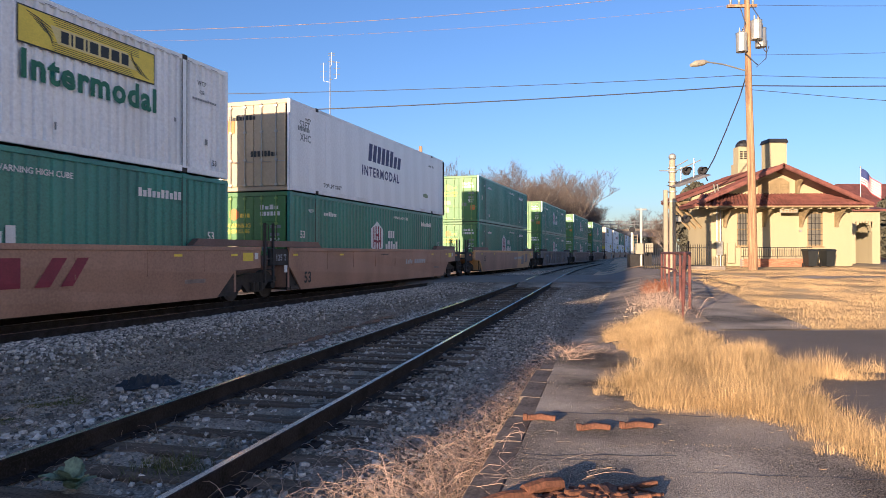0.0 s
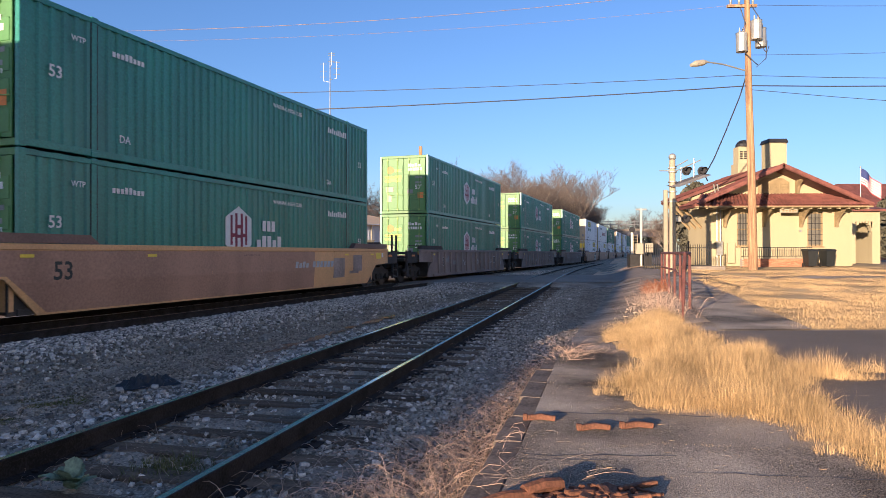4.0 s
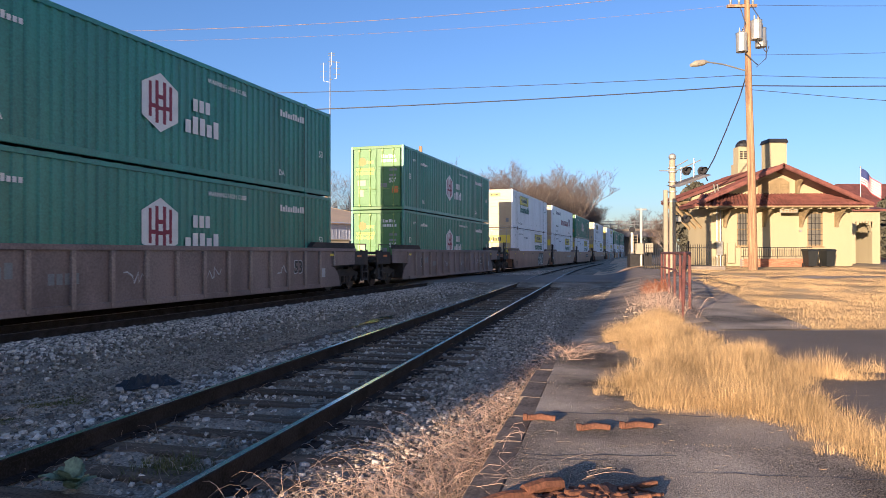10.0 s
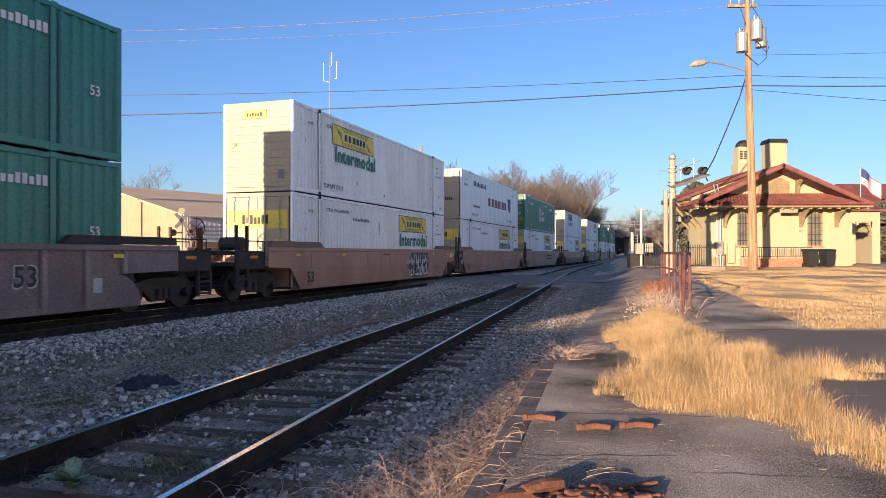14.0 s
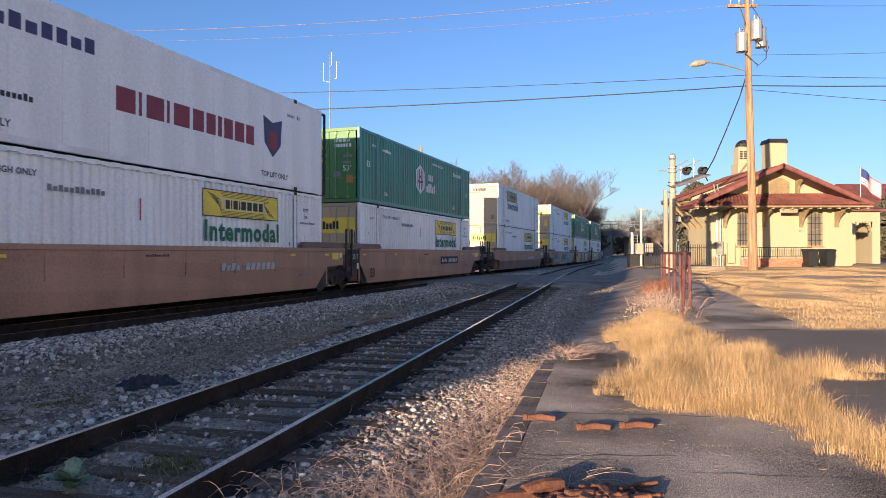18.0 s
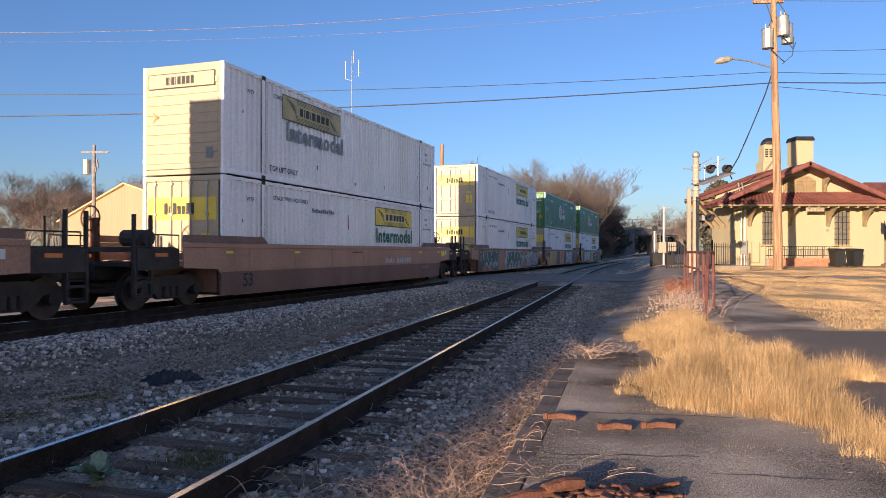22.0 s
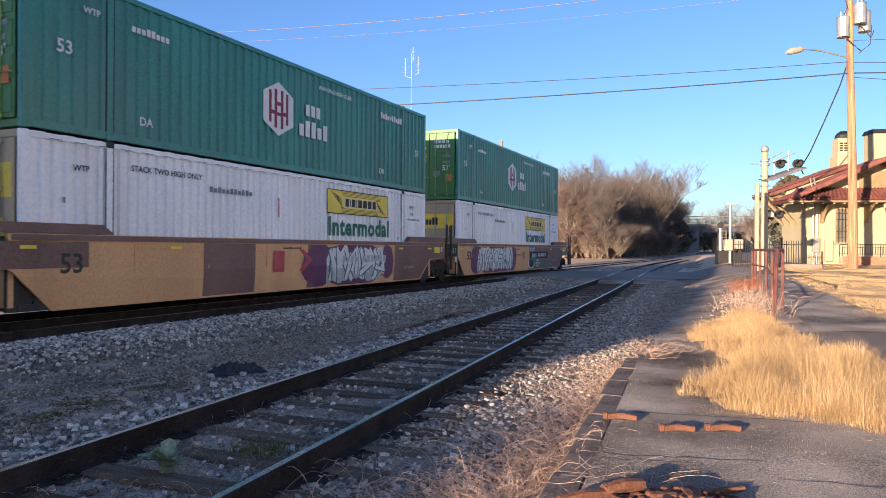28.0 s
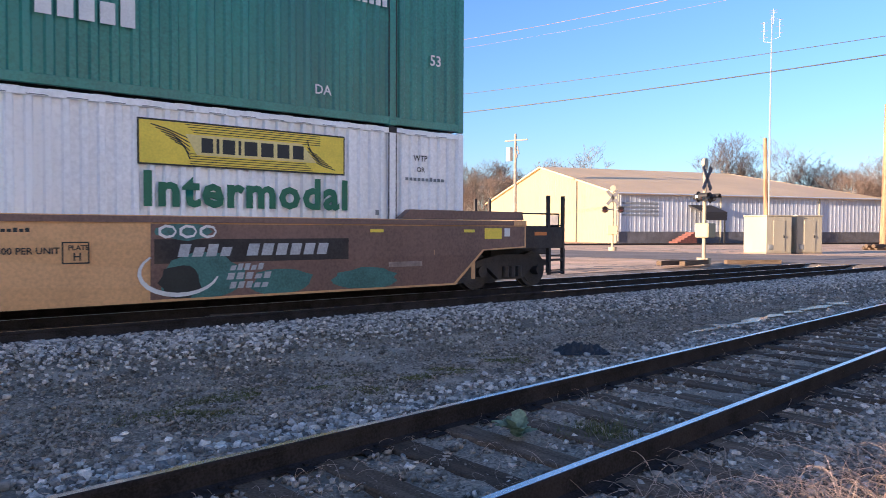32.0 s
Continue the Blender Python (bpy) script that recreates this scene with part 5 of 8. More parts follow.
# ---- station building ----
def slab(bm, a, b, c, d, thick):
    """A sloping slab over four corner points, thick downwards."""
    up = [Vector(p) for p in (a, b, c, d)]
    n = (up[1] - up[0]).cross(up[3] - up[0]).normalized()
    if n.z < 0:
        n = -n
    solid(bm, [p - n * thick for p in up], up)
    bmesh.ops.recalc_face_normals(bm, faces=bm.faces)


def tiled_slope(bm, a, b, c, d, columns, rows=1):
    """Barrel tiles: half-round ribs from the lower edge a-b up to the edge d-c."""
    a, b, c, d = (Vector(p) for p in (a, b, c, d))
    n = (b - a).cross(d - a).normalized()
    if n.z < 0:
        n = -n
    for i in range(columns):
        f0, f1 = (i + 0.1) / columns, (i + 0.9) / columns
        fm = (f0 + f1) / 2
        lo = [a.lerp(b, f0), a.lerp(b, fm) + n * 0.07, a.lerp(b, f1)]
        hi = [d.lerp(c, f0), d.lerp(c, fm) + n * 0.07, d.lerp(c, f1)]
        for r in range(rows):
            g0, g1 = r / rows, (r + 1) / rows
            p = [l.lerp(h, g0) + n * 0.03 for l, h in zip(lo, hi)]
            q = [l.lerp(h, g1) + n * 0.004 for l, h in zip(lo, hi)]
            v = [bm.verts.new(x) for x in p + q]
            bm.faces.new((v[0], v[1], v[4], v[3]))
            bm.faces.new((v[1], v[2], v[5], v[4]))
            bm.faces.new((v[0], v[2], v[1]))


station = thing("station_building", pose(0, 0, 0), "cream stucco railway station with dark red tiled gable roof", "station building")
F0 = 44.98
bm = bmesh.new()
cols = [17.06, 18.72, 19.46, 23.2, 24.18, 26.06]                # front wall round its two windows
for a, b, z0, z1 in ((17.06, 18.72, 0.5, 5.0), (18.72, 19.46, 0.5, 1.98), (18.72, 19.46, 4.16, 5.0), (19.46, 23.2, 0.5, 5.0),
                     (23.2, 24.18, 0.5, 1.98), (23.2, 24.18, 4.16, 5.0), (24.18, 26.06, 0.5, 5.0)):
    box(bm, a, b, F0, F0 + 0.3, z0, z1)
solid(bm, [(16.2, F0, 5.0), (25.9, F0, 5.0), (21.03, F0, 6.78)], [(16.2, F0 + 0.3, 5.0), (25.9, F0 + 0.3, 5.0), (21.03, F0 + 0.3, 6.78)])
part("front_wall", bm, M["cream"], station)
REAR0, REAR1 = 46.2, 49.6                                       # the taller cross gable behind the front one
for x in (17.06, 25.76):
    bm = bmesh.new()
    box(bm, x, x + 0.3, F0 + 0.3, REAR1 - 0.5, 0.5, 4.9)
    part("side_wall", bm, M["cream"], station)
bm = bmesh.new()
box(bm, 17.36, 25.76, REAR1 - 0.8, REAR1 - 0.5, 0.5, 5.2)
part("back_wall", bm, M["cream"], station)
bm = bmesh.new()
prism_y(bm, [(16.4, 4.7), (23.7, 4.7), (23.7, 5.2), (20.0, 6.66), (16.4, 5.25)], REAR0 + 0.25, REAR0 + 0.5)
bmesh.ops.recalc_face_normals(bm, faces=bm.faces)
part("rear_gable_wall", bm, M["cream"], station)
bm = bmesh.new()
ridge, e = (21.03, 6.97), 4.52
for s, x in ((-1, 15.5), (1, 26.56)):
    slab(bm, (x, 43.55, e), (x, 46.5, e), (ridge[0], 46.5, ridge[1]), (ridge[0], 43.55, ridge[1]), 0.16)
part("roof", bm, M["tile_red"], station)
bm = bmesh.new()
for s, x in ((-1, 15.5), (1, 26.56)):
    tiled_slope(bm, (x, 43.6, e + 0.01), (x, 46.4, e + 0.01), (ridge[0], 46.4, ridge[1] + 0.01), (ridge[0], 43.6, ridge[1] + 0.01), 12, 9)
tagged(part("roof_tiles", bm, M["tile_red"], station), kind="stuff")
bm = bmesh.new()
slab(bm, (15.5, 43.5, 4.5), (26.56, 43.5, 4.5), (25.6, 45.0, 5.3), (16.45, 45.0, 5.3), 0.1)
part("pent_roof", bm, M["tile_red"], station)
bm = bmesh.new()
tiled_slope(bm, (15.5, 43.48, 4.51), (26.56, 43.48, 4.51), (25.6, 45.0, 5.31), (16.45, 45.0, 5.31), 44, 4)
tagged(part("pent_tiles", bm, M["tile_red"], station), kind="stuff")
bm = bmesh.new()                                                # raking edge boards of the gable
for x in (15.45, 26.61):
    slab(bm, (x, 43.5, e + 0.1), (x, 43.72, e + 0.1), (ridge[0], 43.72, ridge[1] + 0.12), (ridge[0], 43.5, ridge[1] + 0.12), 0.22)
part("verge_board", bm, M["tile_red"], station)
bm = bmesh.new()
for s, x in ((-1, 15.3), (1, 24.7)):
    slab(bm, (x, REAR0, 5.1), (x, REAR1, 5.1), (20.0, REAR1, 6.87), (20.0, REAR0, 6.87), 0.2)
part("rear_roof", bm, M["tile_red"], station)
bm = bmesh.new()
for s, x in ((-1, 15.3), (1, 24.7)):
    tiled_slope(bm, (x, REAR0, 5.11), (x, REAR1, 5.11), (20.0, REAR1, 6.88), (20.0, REAR0, 6.88), 14, 10)
tagged(part("rear_roof_tiles", bm, M["tile_red"], station), kind="stuff")
bm = bmesh.new()
box(bm, 15.52, 26.54, 43.5, 43.58, 4.36, 4.46)
part("gutter", bm, M["cream_trim"], station)
for i in range(19):
    bm = bmesh.new()
    x = 15.75 + i * 0.585
    box(bm, x - 0.05, x + 0.05, 43.62, 44.97, 4.28, 4.38)
    part("rafter_end", bm, M["cream"], station)
for x in (17.9, 20.4, 22.75, 25.0):                             # curved eave brackets
    bm = bmesh.new()
    prism_x(bm, [(44.97, 3.2), (44.97, 4.25), (43.9, 4.25), (44.25, 4.02), (44.55, 3.75), (44.72, 3.45), (44.8, 3.2)], x - 0.08, x + 0.08)
    bmesh.ops.recalc_face_normals(bm, faces=bm.faces)
    part("eave_bracket", bm, M["cream_trim"], station)
for x in (19.55, 22.5):
    bm = bmesh.new()
    prism_x(bm, [(44.97, 5.32), (44.97, 6.1), (44.0, 6.3), (44.6, 5.8), (44.75, 5.32)], x - 0.08, x + 0.08)
    bmesh.ops.recalc_face_normals(bm, faces=bm.faces)
    part("gable_bracket", bm, M["cream_trim"], station)
for x0, x1 in ((18.72, 19.46), (23.2, 24.18)):                  # barred sash windows
    bm = bmesh.new()
    for a, b, z0, z1 in ((x0, x0 + 0.08, 1.98, 4.16), (x1 - 0.08, x1, 1.98, 4.16), (x0 + 0.08, x1 - 0.08, 4.06, 4.16), (x0 + 0.08, x1 - 0.08, 1.98, 2.08), (x0 + 0.08, x1 - 0.08, 3.02, 3.1)):
        box(bm, a, b, F0 + 0.02, F0 + 0.12, z0, z1)
    w = part("window", bm, M["cream_trim"], station, "dark barred sash window")
    bm = bmesh.new()
    box(bm, x0 + 0.08, x1 - 0.08, F0 + 0.1, F0 + 0.14, 2.08, 4.06)
    part("pane", bm, M["screen"], w)
    for k in range(1, 4):
        bm = bmesh.new()
        xx = x0 + (x1 - x0) * k / 4
        box(bm, xx - 0.015, xx + 0.015, F0 - 0.03, F0 + 0.0, 2.0, 4.14)
        part("window_bar", bm, M["dark_metal"], w)
    for k in range(1, 6):
        bm = bmesh.new()
        zz = 2.0 + 2.14 * k / 6
        box(bm, x0, x1, F0 - 0.035, F0 - 0.005, zz - 0.012, zz + 0.012)
        part("window_bar", bm, M["dark_metal"], w)
    bm = bmesh.new()
    box(bm, x0 - 0.06, x1 + 0.06, F0 - 0.08, F0 + 0.1, 1.9, 1.975)
    part("window_sill", bm, M["cream_trim"], w)
bm = bmesh.new()                                                # louvred vent in the gable
solid(bm, [(20.05, F0 - 0.05, 5.35), (22.05, F0 - 0.05, 5.35), (22.05, F0 - 0.05, 6.05), (21.6, F0 - 0.05, 6.32), (20.5, F0 - 0.05, 6.32), (20.05, F0 - 0.05, 6.05)],
      [(20.05, F0 + 0.02, 5.35), (22.05, F0 + 0.02, 5.35), (22.05, F0 + 0.02, 6.05), (21.6, F0 + 0.02, 6.32), (20.5, F0 + 0.02, 6.32), (20.05, F0 + 0.02, 6.05)])
bmesh.ops.recalc_face_normals(bm, faces=bm.faces)
vent = part("gable_vent", bm, M["cream_trim"], station)
for x0 in (20.15, 20.8, 21.45):
    for k in range(7):
        bm = bmesh.new()
        box(bm, x0, x0 + 0.52, F0 - 0.1, F0 - 0.055, 5.4 + k * 0.1, 5.46 + k * 0.1)
        part("louvre", bm, M["cream_trim"], vent)
bm = bmesh.new()
box(bm, 20.95, 22.05, 43.9, 43.96, 4.06, 4.3)
board = part("name_board", bm, M["box_white"], station, "white name board under the eave")
bm = bmesh.new()
for x0 in (21.1, 21.3, 21.52, 21.7, 21.85):
    box(bm, x0, x0 + 0.12, 43.892, 43.899, 4.12, 4.24)
part("word_bar", bm, M["cream_trim"], board)
for y in (46.6, 47.7, 48.8):                              # timber struts under the platform eave
    bm = bmesh.new()
    tube(bm, [(17.06, y, 3.2), (15.5, y, 4.85)], 0.1, 4)
    part("eave_strut", bm, M["cream_trim"], station)
    bm = bmesh.new()
    tube(bm, [(17.06, y, 4.9), (15.4, y, 4.9)], 0.09, 4)
    part("eave_beam", bm, M["cream_trim"], station)
def nearer(bm):
    for v in bm.verts:
        v.co = Vector((v.co.x * 0.935, v.co.y * 0.935, 1.55 + (v.co.z - 1.55) * 0.935))
    return bm


bm = bmesh.new()                                                # chimney with a flat cap
box(bm, 23.2, 24.45, 50.2, 51.4, 4.2, 9.4)
nearer(bm)
chim = part("chimney", bm, M["cream"], station)
bm = bmesh.new()
solid(bm, [(23.1, 50.1, 9.4), (24.55, 50.1, 9.4), (24.55, 51.5, 9.4), (23.1, 51.5, 9.4)], [(23.2, 50.2, 9.68), (24.45, 50.2, 9.68), (24.45, 51.4, 9.68), (23.2, 51.4, 9.68)])
nearer(bm)
part("chimney_cap", bm, M["dark_metal"], chim)
bm = bmesh.new()                                                # small bell turret behind the pole
box(bm, 21.15, 22.4, 50.6, 51.8, 5.2, 8.0)
box(bm, 21.25, 22.3, 50.75, 51.65, 8.0, 9.2)
nearer(bm)
tur = part("turret", bm, M["cream"], station)
bm = bmesh.new()
bmesh.ops.create_uvsphere(bm, u_segments=16, v_segments=8, radius=0.55, matrix=Matrix.Translation((21.78, 51.2, 9.2)))
bmesh.ops.delete(bm, geom=[v for v in bm.verts if v.co.z < 9.18], context="VERTS")
nearer(bm)
part("turret_dome", bm, M["dark_metal"], tur)
for x in (21.45, 21.75, 22.02):
    for k in range(4):
        bm = bmesh.new()
        box(bm, x - 0.1, x + 0.1, 50.72, 50.745, 8.3 + k * 0.16, 8.4 + k * 0.16)
        nearer(bm)
        part("louvre", bm, M["dark_metal"], tur)
bm = bmesh.new()
for z0, z1, x0, x1 in ((0.55, 4.75, 30.7, 30.95), (0.55, 4.75, 32.2, 32.8), (3.9, 4.75, 30.95, 32.2)):
    box(bm, x0, x1, 53, 53.4, z0, z1)
for k in range(9):                                              # arched head of the porch opening
    a0 = math.pi * k / 8
    box(bm, 31.575 + 0.625 * math.cos(a0) - 0.07, 31.575 + 0.625 * math.cos(a0) + 0.07, 53.01, 53.39, 3.2 + 0.62 * math.sin(a0), 3.92)
part("porch_wall", bm, M["cream"], station)
bm = bmesh.new()
box(bm, 26.06, 32.8, 56, 56.3, 0.5, 4.7)
box(bm, 32.5, 32.8, 53.4, 56, 0.5, 4.75)
part("porch_back", bm, M["cream"], station)
bm = bmesh.new()
slab(bm, (26.0, 52.6, 4.8), (33.4, 52.6, 4.8), (33.4, 60, 5.9), (26.0, 60, 5.9), 0.15)
part("porch_roof", bm, M["tile_red"], station)
for x, z in ((17.4, 0.9), (17.62, 1.1)):
    bm = bmesh.new()
    tube(bm, [(x, 44.85, 0.6), (x, 44.85, 4.9), (x - 0.3, 44.6, 5.9)], 0.05, 6)
    part("service_conduit", bm, M["galv"], station)
bm = bmesh.new()
box(bm, 17.35, 17.75, 44.75, 44.97, 1.4, 2.3, 0.02)
part("meter_box", bm, M["galv"], station)
bm = bmesh.new()
box(bm, 18.05, 18.5, 44.75, 44.97, 0.9, 2.2, 0.02)
part("meter_box", bm, M["cream"], station)
bm = bmesh.new()
disc_y(bm, 22.75, 2.95, 0.09, 44.9, 44.975, 12)
part("wall_lamp", bm, M["galv"], station)

# brick planter with an iron rail before the front wall
planter = thing("brick_planter", pose(0, 0, 0), "low red brick planter wall with a black iron rail on top", "planter")
bm = bmesh.new()
box(bm, 18.5, 22.9, 43.72, 44.0, 0.55, 1.2)
part("core", bm, M["mortar"], planter)
bm = bmesh.new()
box(bm, -0.098, 0.098, -0.02, 0.02, -0.028, 0.028, 0.004)
brick_mesh = finish(bm, "brick", M["brick"])
bm = bmesh.new()
for z in (1.35, 1.9):
    tube(bm, [(18.5, 43.86, z), (22.9, 43.86, z)], 0.022, 6)
rail = part("iron_rail", bm, M["dark_metal"], planter)
for k in range(32):
    bm = bmesh.new()
    x = 18.5 + k * 4.4 / 31
    tube(bm, [(x, 43.86, 1.2 if k % 8 == 0 else 1.35), (x, 43.86, 1.9)], 0.02 if k % 8 == 0 else 0.012, 5)
    part("baluster", bm, M["dark_metal"], rail)

# two wheeled bins
def wheeled_bin(x, y, z):
    b = thing("wheeled_bin", pose(x, y, z), "dark plastic wheeled refuse bin beside the station wall", "bin", "bins by the station")
    bm = bmesh.new()
    solid(bm, [(-0.23, -0.3, 0.06), (0.23, -0.3, 0.06), (0.23, 0.3, 0.06), (-0.23, 0.3, 0.06)], [(-0.3, -0.4, 0.98), (0.3, -0.4, 0.98), (0.3, 0.4, 0.98), (-0.3, 0.4, 0.98)])
    part("body", bm, M["bin_plastic"], b)
    bm = bmesh.new()
    solid(bm, [(-0.34, -0.44, 0.98), (0.34, -0.44, 0.98), (0.34, 0.42, 0.98), (-0.34, 0.42, 0.98)], [(-0.3, -0.36, 1.08), (0.3, -0.36, 1.08), (0.32, 0.4, 1.11), (-0.32, 0.4, 1.11)])
    part("lid", bm, M["bin_plastic"], b)
    for s in (-1, 1):
        bm = bmesh.new()
        disc_x(bm, 0.28, 0.13, 0.13, s * 0.27 - 0.03, s * 0.27 + 0.03, 14)
        part("wheel", bm, M["dark_metal"], b)
    bm = bmesh.new()
    tube(bm, [(-0.25, 0.46, 1.0), (0.25, 0.46, 1.0)], 0.02, 6)
    part("handle", bm, M["bin_plastic"], b)
    return b


first = wheeled_bin(22.33, 43.0, float(ground_z(22.3, 43)) + 0.02)
copy_thing(first, pose(23.4, 43.05, float(ground_z(23.4, 43)) + 0.02, 0, 0, 6))

# flag pole beyond the station
flagpole = thing("flagpole", pose(38.45, 65, 0.7), "flagpole with a striped flag in the wind", "flagpole")
bm = bmesh.new()
tube(bm, [(0, 0, 0), (0, 0, 8.7)], [0.06, 0.035], 8)
part("pole", bm, M["galv"], flagpole)
bm = bmesh.new()
bmesh.ops.create_uvsphere(bm, u_segments=10, v_segments=6, radius=0.09, matrix=Matrix.Translation((0, 0, 8.75)))
part("finial", bm, M["galv"], flagpole)


def flag_strip(u0, u1, v0, v1, off=0.0):
    """A wavy strip of cloth, u along the fly, v from the top down; it droops as it flies."""
    bm = bmesh.new()
    rows = []
    for i in range(9):
        u = u0 + (u1 - u0) * i / 8
        rows.append([bm.verts.new((0.05 + u * 1.75, -0.25 * math.sin(u * 7) - off, 8.6 - 1.5 * v - u * 1.35 + 0.05 * math.sin(u * 9 + 1))) for v in (v0, v1)])
    for a, b in zip(rows, rows[1:]):
        bm.faces.new((a[0], b[0], b[1], a[1]))
    return bm


for k in range(13):
    part("stripe", flag_strip(0, 1, k / 13, (k + 1) / 13), M["flag_red"] if k % 2 == 0 else M["flag_white"], flagpole)
part("canton", flag_strip(0, 0.4, 0, 7 / 13, 0.012), M["flag_blue"], flagpole)

# plain unseen walls, added to bounce sunlight onto the train's shaded side
row = thing("shop_row", pose(25, 0, 0.2), "plain pale brick walls added out of view to bounce sunlight", "building")
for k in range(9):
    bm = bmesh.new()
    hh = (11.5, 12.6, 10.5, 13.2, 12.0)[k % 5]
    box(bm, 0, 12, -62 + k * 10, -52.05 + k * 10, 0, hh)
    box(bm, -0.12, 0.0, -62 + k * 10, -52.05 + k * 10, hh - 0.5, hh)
    part("wall", bm, M["bounce_brick"], row)

# neighbouring house roof behind the flag
house = thing("house", pose(52, 84, 0.6), "low brick house with a dark red roof behind the station", "house")
bm = bmesh.new()
box(bm, -6, 8, -4, 5, 0, 6.0)
part("wall", bm, M["brick"], house)
bm = bmesh.new()
slab(bm, (-6.6, -4.6, 6.0), (8.6, -4.6, 6.0), (7, 0.5, 9.2), (-5, 0.5, 9.2), 0.2)
slab(bm, (-6.6, 5.6, 6.0), (8.6, 5.6, 6.0), (7, 0.5, 9.2), (-5, 0.5, 9.2), 0.2)
part("roof", bm, M["tile_red"], house)
for x in (-3.5, 0.5, 4.5):
    bm = bmesh.new()
    box(bm, x - 0.5, x + 0.5, -4.06, -3.98, 1.4, 3.0)
    part("window", bm, M["pane"], house)

# ---- utility pole with transformers and street lamp ----
pole = thing("utility_pole", pose(16.68, 38, 0.6, 0.0, -1.0, 0), "tall weathered wooden utility pole with transformers and a street lamp arm", "utility pole")
bm = bmesh.new()
tube(bm, [(0, 0, 0), (0.02, 0, 5), (-0.03, 0, 10), (-0.02, 0, 14.6)], [0.24, 0.205, 0.175, 0.14], 12)
part("shaft", bm, M["pole_wood"], pole)
for x, y, z in ((-0.42, -0.15, 11.75), (0.32, -0.32, 12.35), (0.72, 0.1, 12.05)):
    bm = bmesh.new()
    tube(bm, [(x, y, z), (x, y, z + 1.0)], 0.29, 16)
    tube(bm, [(x, y, z + 1.0), (x, y, z + 1.06)], [0.31, 0.2], 16)
    can = part("transformer", bm, M["galv"], pole, "grey transformer can")
    for dx in (-0.1, 0.1):
        bm = bmesh.new()
        tube(bm, [(x + dx, y, z + 1.05), (x + dx, y, z + 1.3)], [0.05, 0.03], 8)
        part("bushing", bm, M["box_white"], can)
bm = bmesh.new()
box(bm, -1.1, 0.5, -0.08, 0.08, 14.2, 14.34)
part("crossarm", bm, M["pole_wood"], pole)
for x in (-0.9, -0.45, 0.3):
    bm = bmesh.new()
    tube(bm, [(x, 0, 14.34), (x, 0, 14.45), (x, 0, 14.5), (x, 0, 14.6)], [0.03, 0.08, 0.05, 0.08], 8)
    part("insulator", bm, M["galv"], pole)
bm = bmesh.new()
tube(bm, [(-0.1, 0, 10.75), (-1.5, -0.35, 11.05), (-2.6, -0.75, 11.1)], 0.04, 6)
arm = part("lamp_arm", bm, M["galv"], pole)
bm = bmesh.new()
tube(bm, [(-2.5, -0.72, 11.1), (-2.75, -0.8, 11.05), (-3.2, -0.95, 10.95), (-3.5, -1.05, 10.85)], [0.06, 0.16, 0.17, 0.08], 10)
part("lamp_head", bm, M["box_white"], arm)
for k, (x0, z0, x1, z1, dip) in enumerate(((0.1, 14.2, 0.6, 13.0, 0.2), (-0.5, 14.1, -0.4, 12.9, 0.3), (0.3, 12.4, 1.0, 12.0, 0.6), (-0.4, 11.8, 0.4, 11.0, 0.3), (0.9, 12.3, 0.3, 10.9, 0.3))):
    bm = bmesh.new()
    tube(bm, [(x0, -0.25, z0), ((x0 + x1) / 2 + 0.15, -0.4, (z0 + z1) / 2 - dip), (x1, -0.25, z1)], 0.025, 5)
    part("jumper_cable", bm, M["wire"], pole)


def cable(name, points, r, label, mat="wire"):
    bm = bmesh.new()
    tube(bm, points, r, 5)
    return tagged(part(name, bm, M[mat]), label, "cable", "overhead cables")


def span(x0, x1, y0, y1, f, n=26):
    return [(x0 + (x1 - x0) * i / n, y0 + (y1 - y0) * i / n, f(x0 + (x1 - x0) * i / n)) for i in range(n + 1)]


SPAN = "thin overhead cable sagging across the tracks"
cable("overhead_cable", span(16.35, -62, 37.95, 39, lambda x: 10.2 + 0.0007 * (x + 20) ** 2), 0.017, SPAN)
cable("overhead_cable", span(16.35, -62, 37.95, 39, lambda x: 9.0 + 0.00072 * (x + 30) ** 2), 0.03, "thick black overhead cable sagging across the tracks")
cable("overhead_cable", span(16.1, -62, 37.9, 39, lambda x: 13.1 + 0.0014 * (x + 20) ** 2), 0.006, SPAN, "pole_wood")
cable("overhead_cable", span(18.0, -62, 37.9, 39, lambda x: 13.65 + 0.0016 * (x + 22) ** 2), 0.011, SPAN, "pole_wood")
for z0, z1, r in ((11.1, 10.9, 0.017), (10.55, 10.5, 0.03), (14.9, 14.75, 0.012), (12.2, 12.3, 0.012), (10.35, 9.6, 0.016)):
    cable("overhead_cable", [(16.4 + k * 4.4, 37.95 - k * 0.3, z0 + (z1 - z0) * k / 2.0 + 0.03 * (k - 2) ** 2 - 0.12) for k in range(11)], r, "thin overhead cable along the street")
cable("service_cable", [(16.45, 37.9, 11.5), (16.25, 38.6, 10.1), (15.95, 39.8, 8.4), (15.8, 41.2, 7.0), (15.95, 43.0, 6.3), (16.6, 44.3, 6.1)], 0.035, "twisted black service cable down to the station")

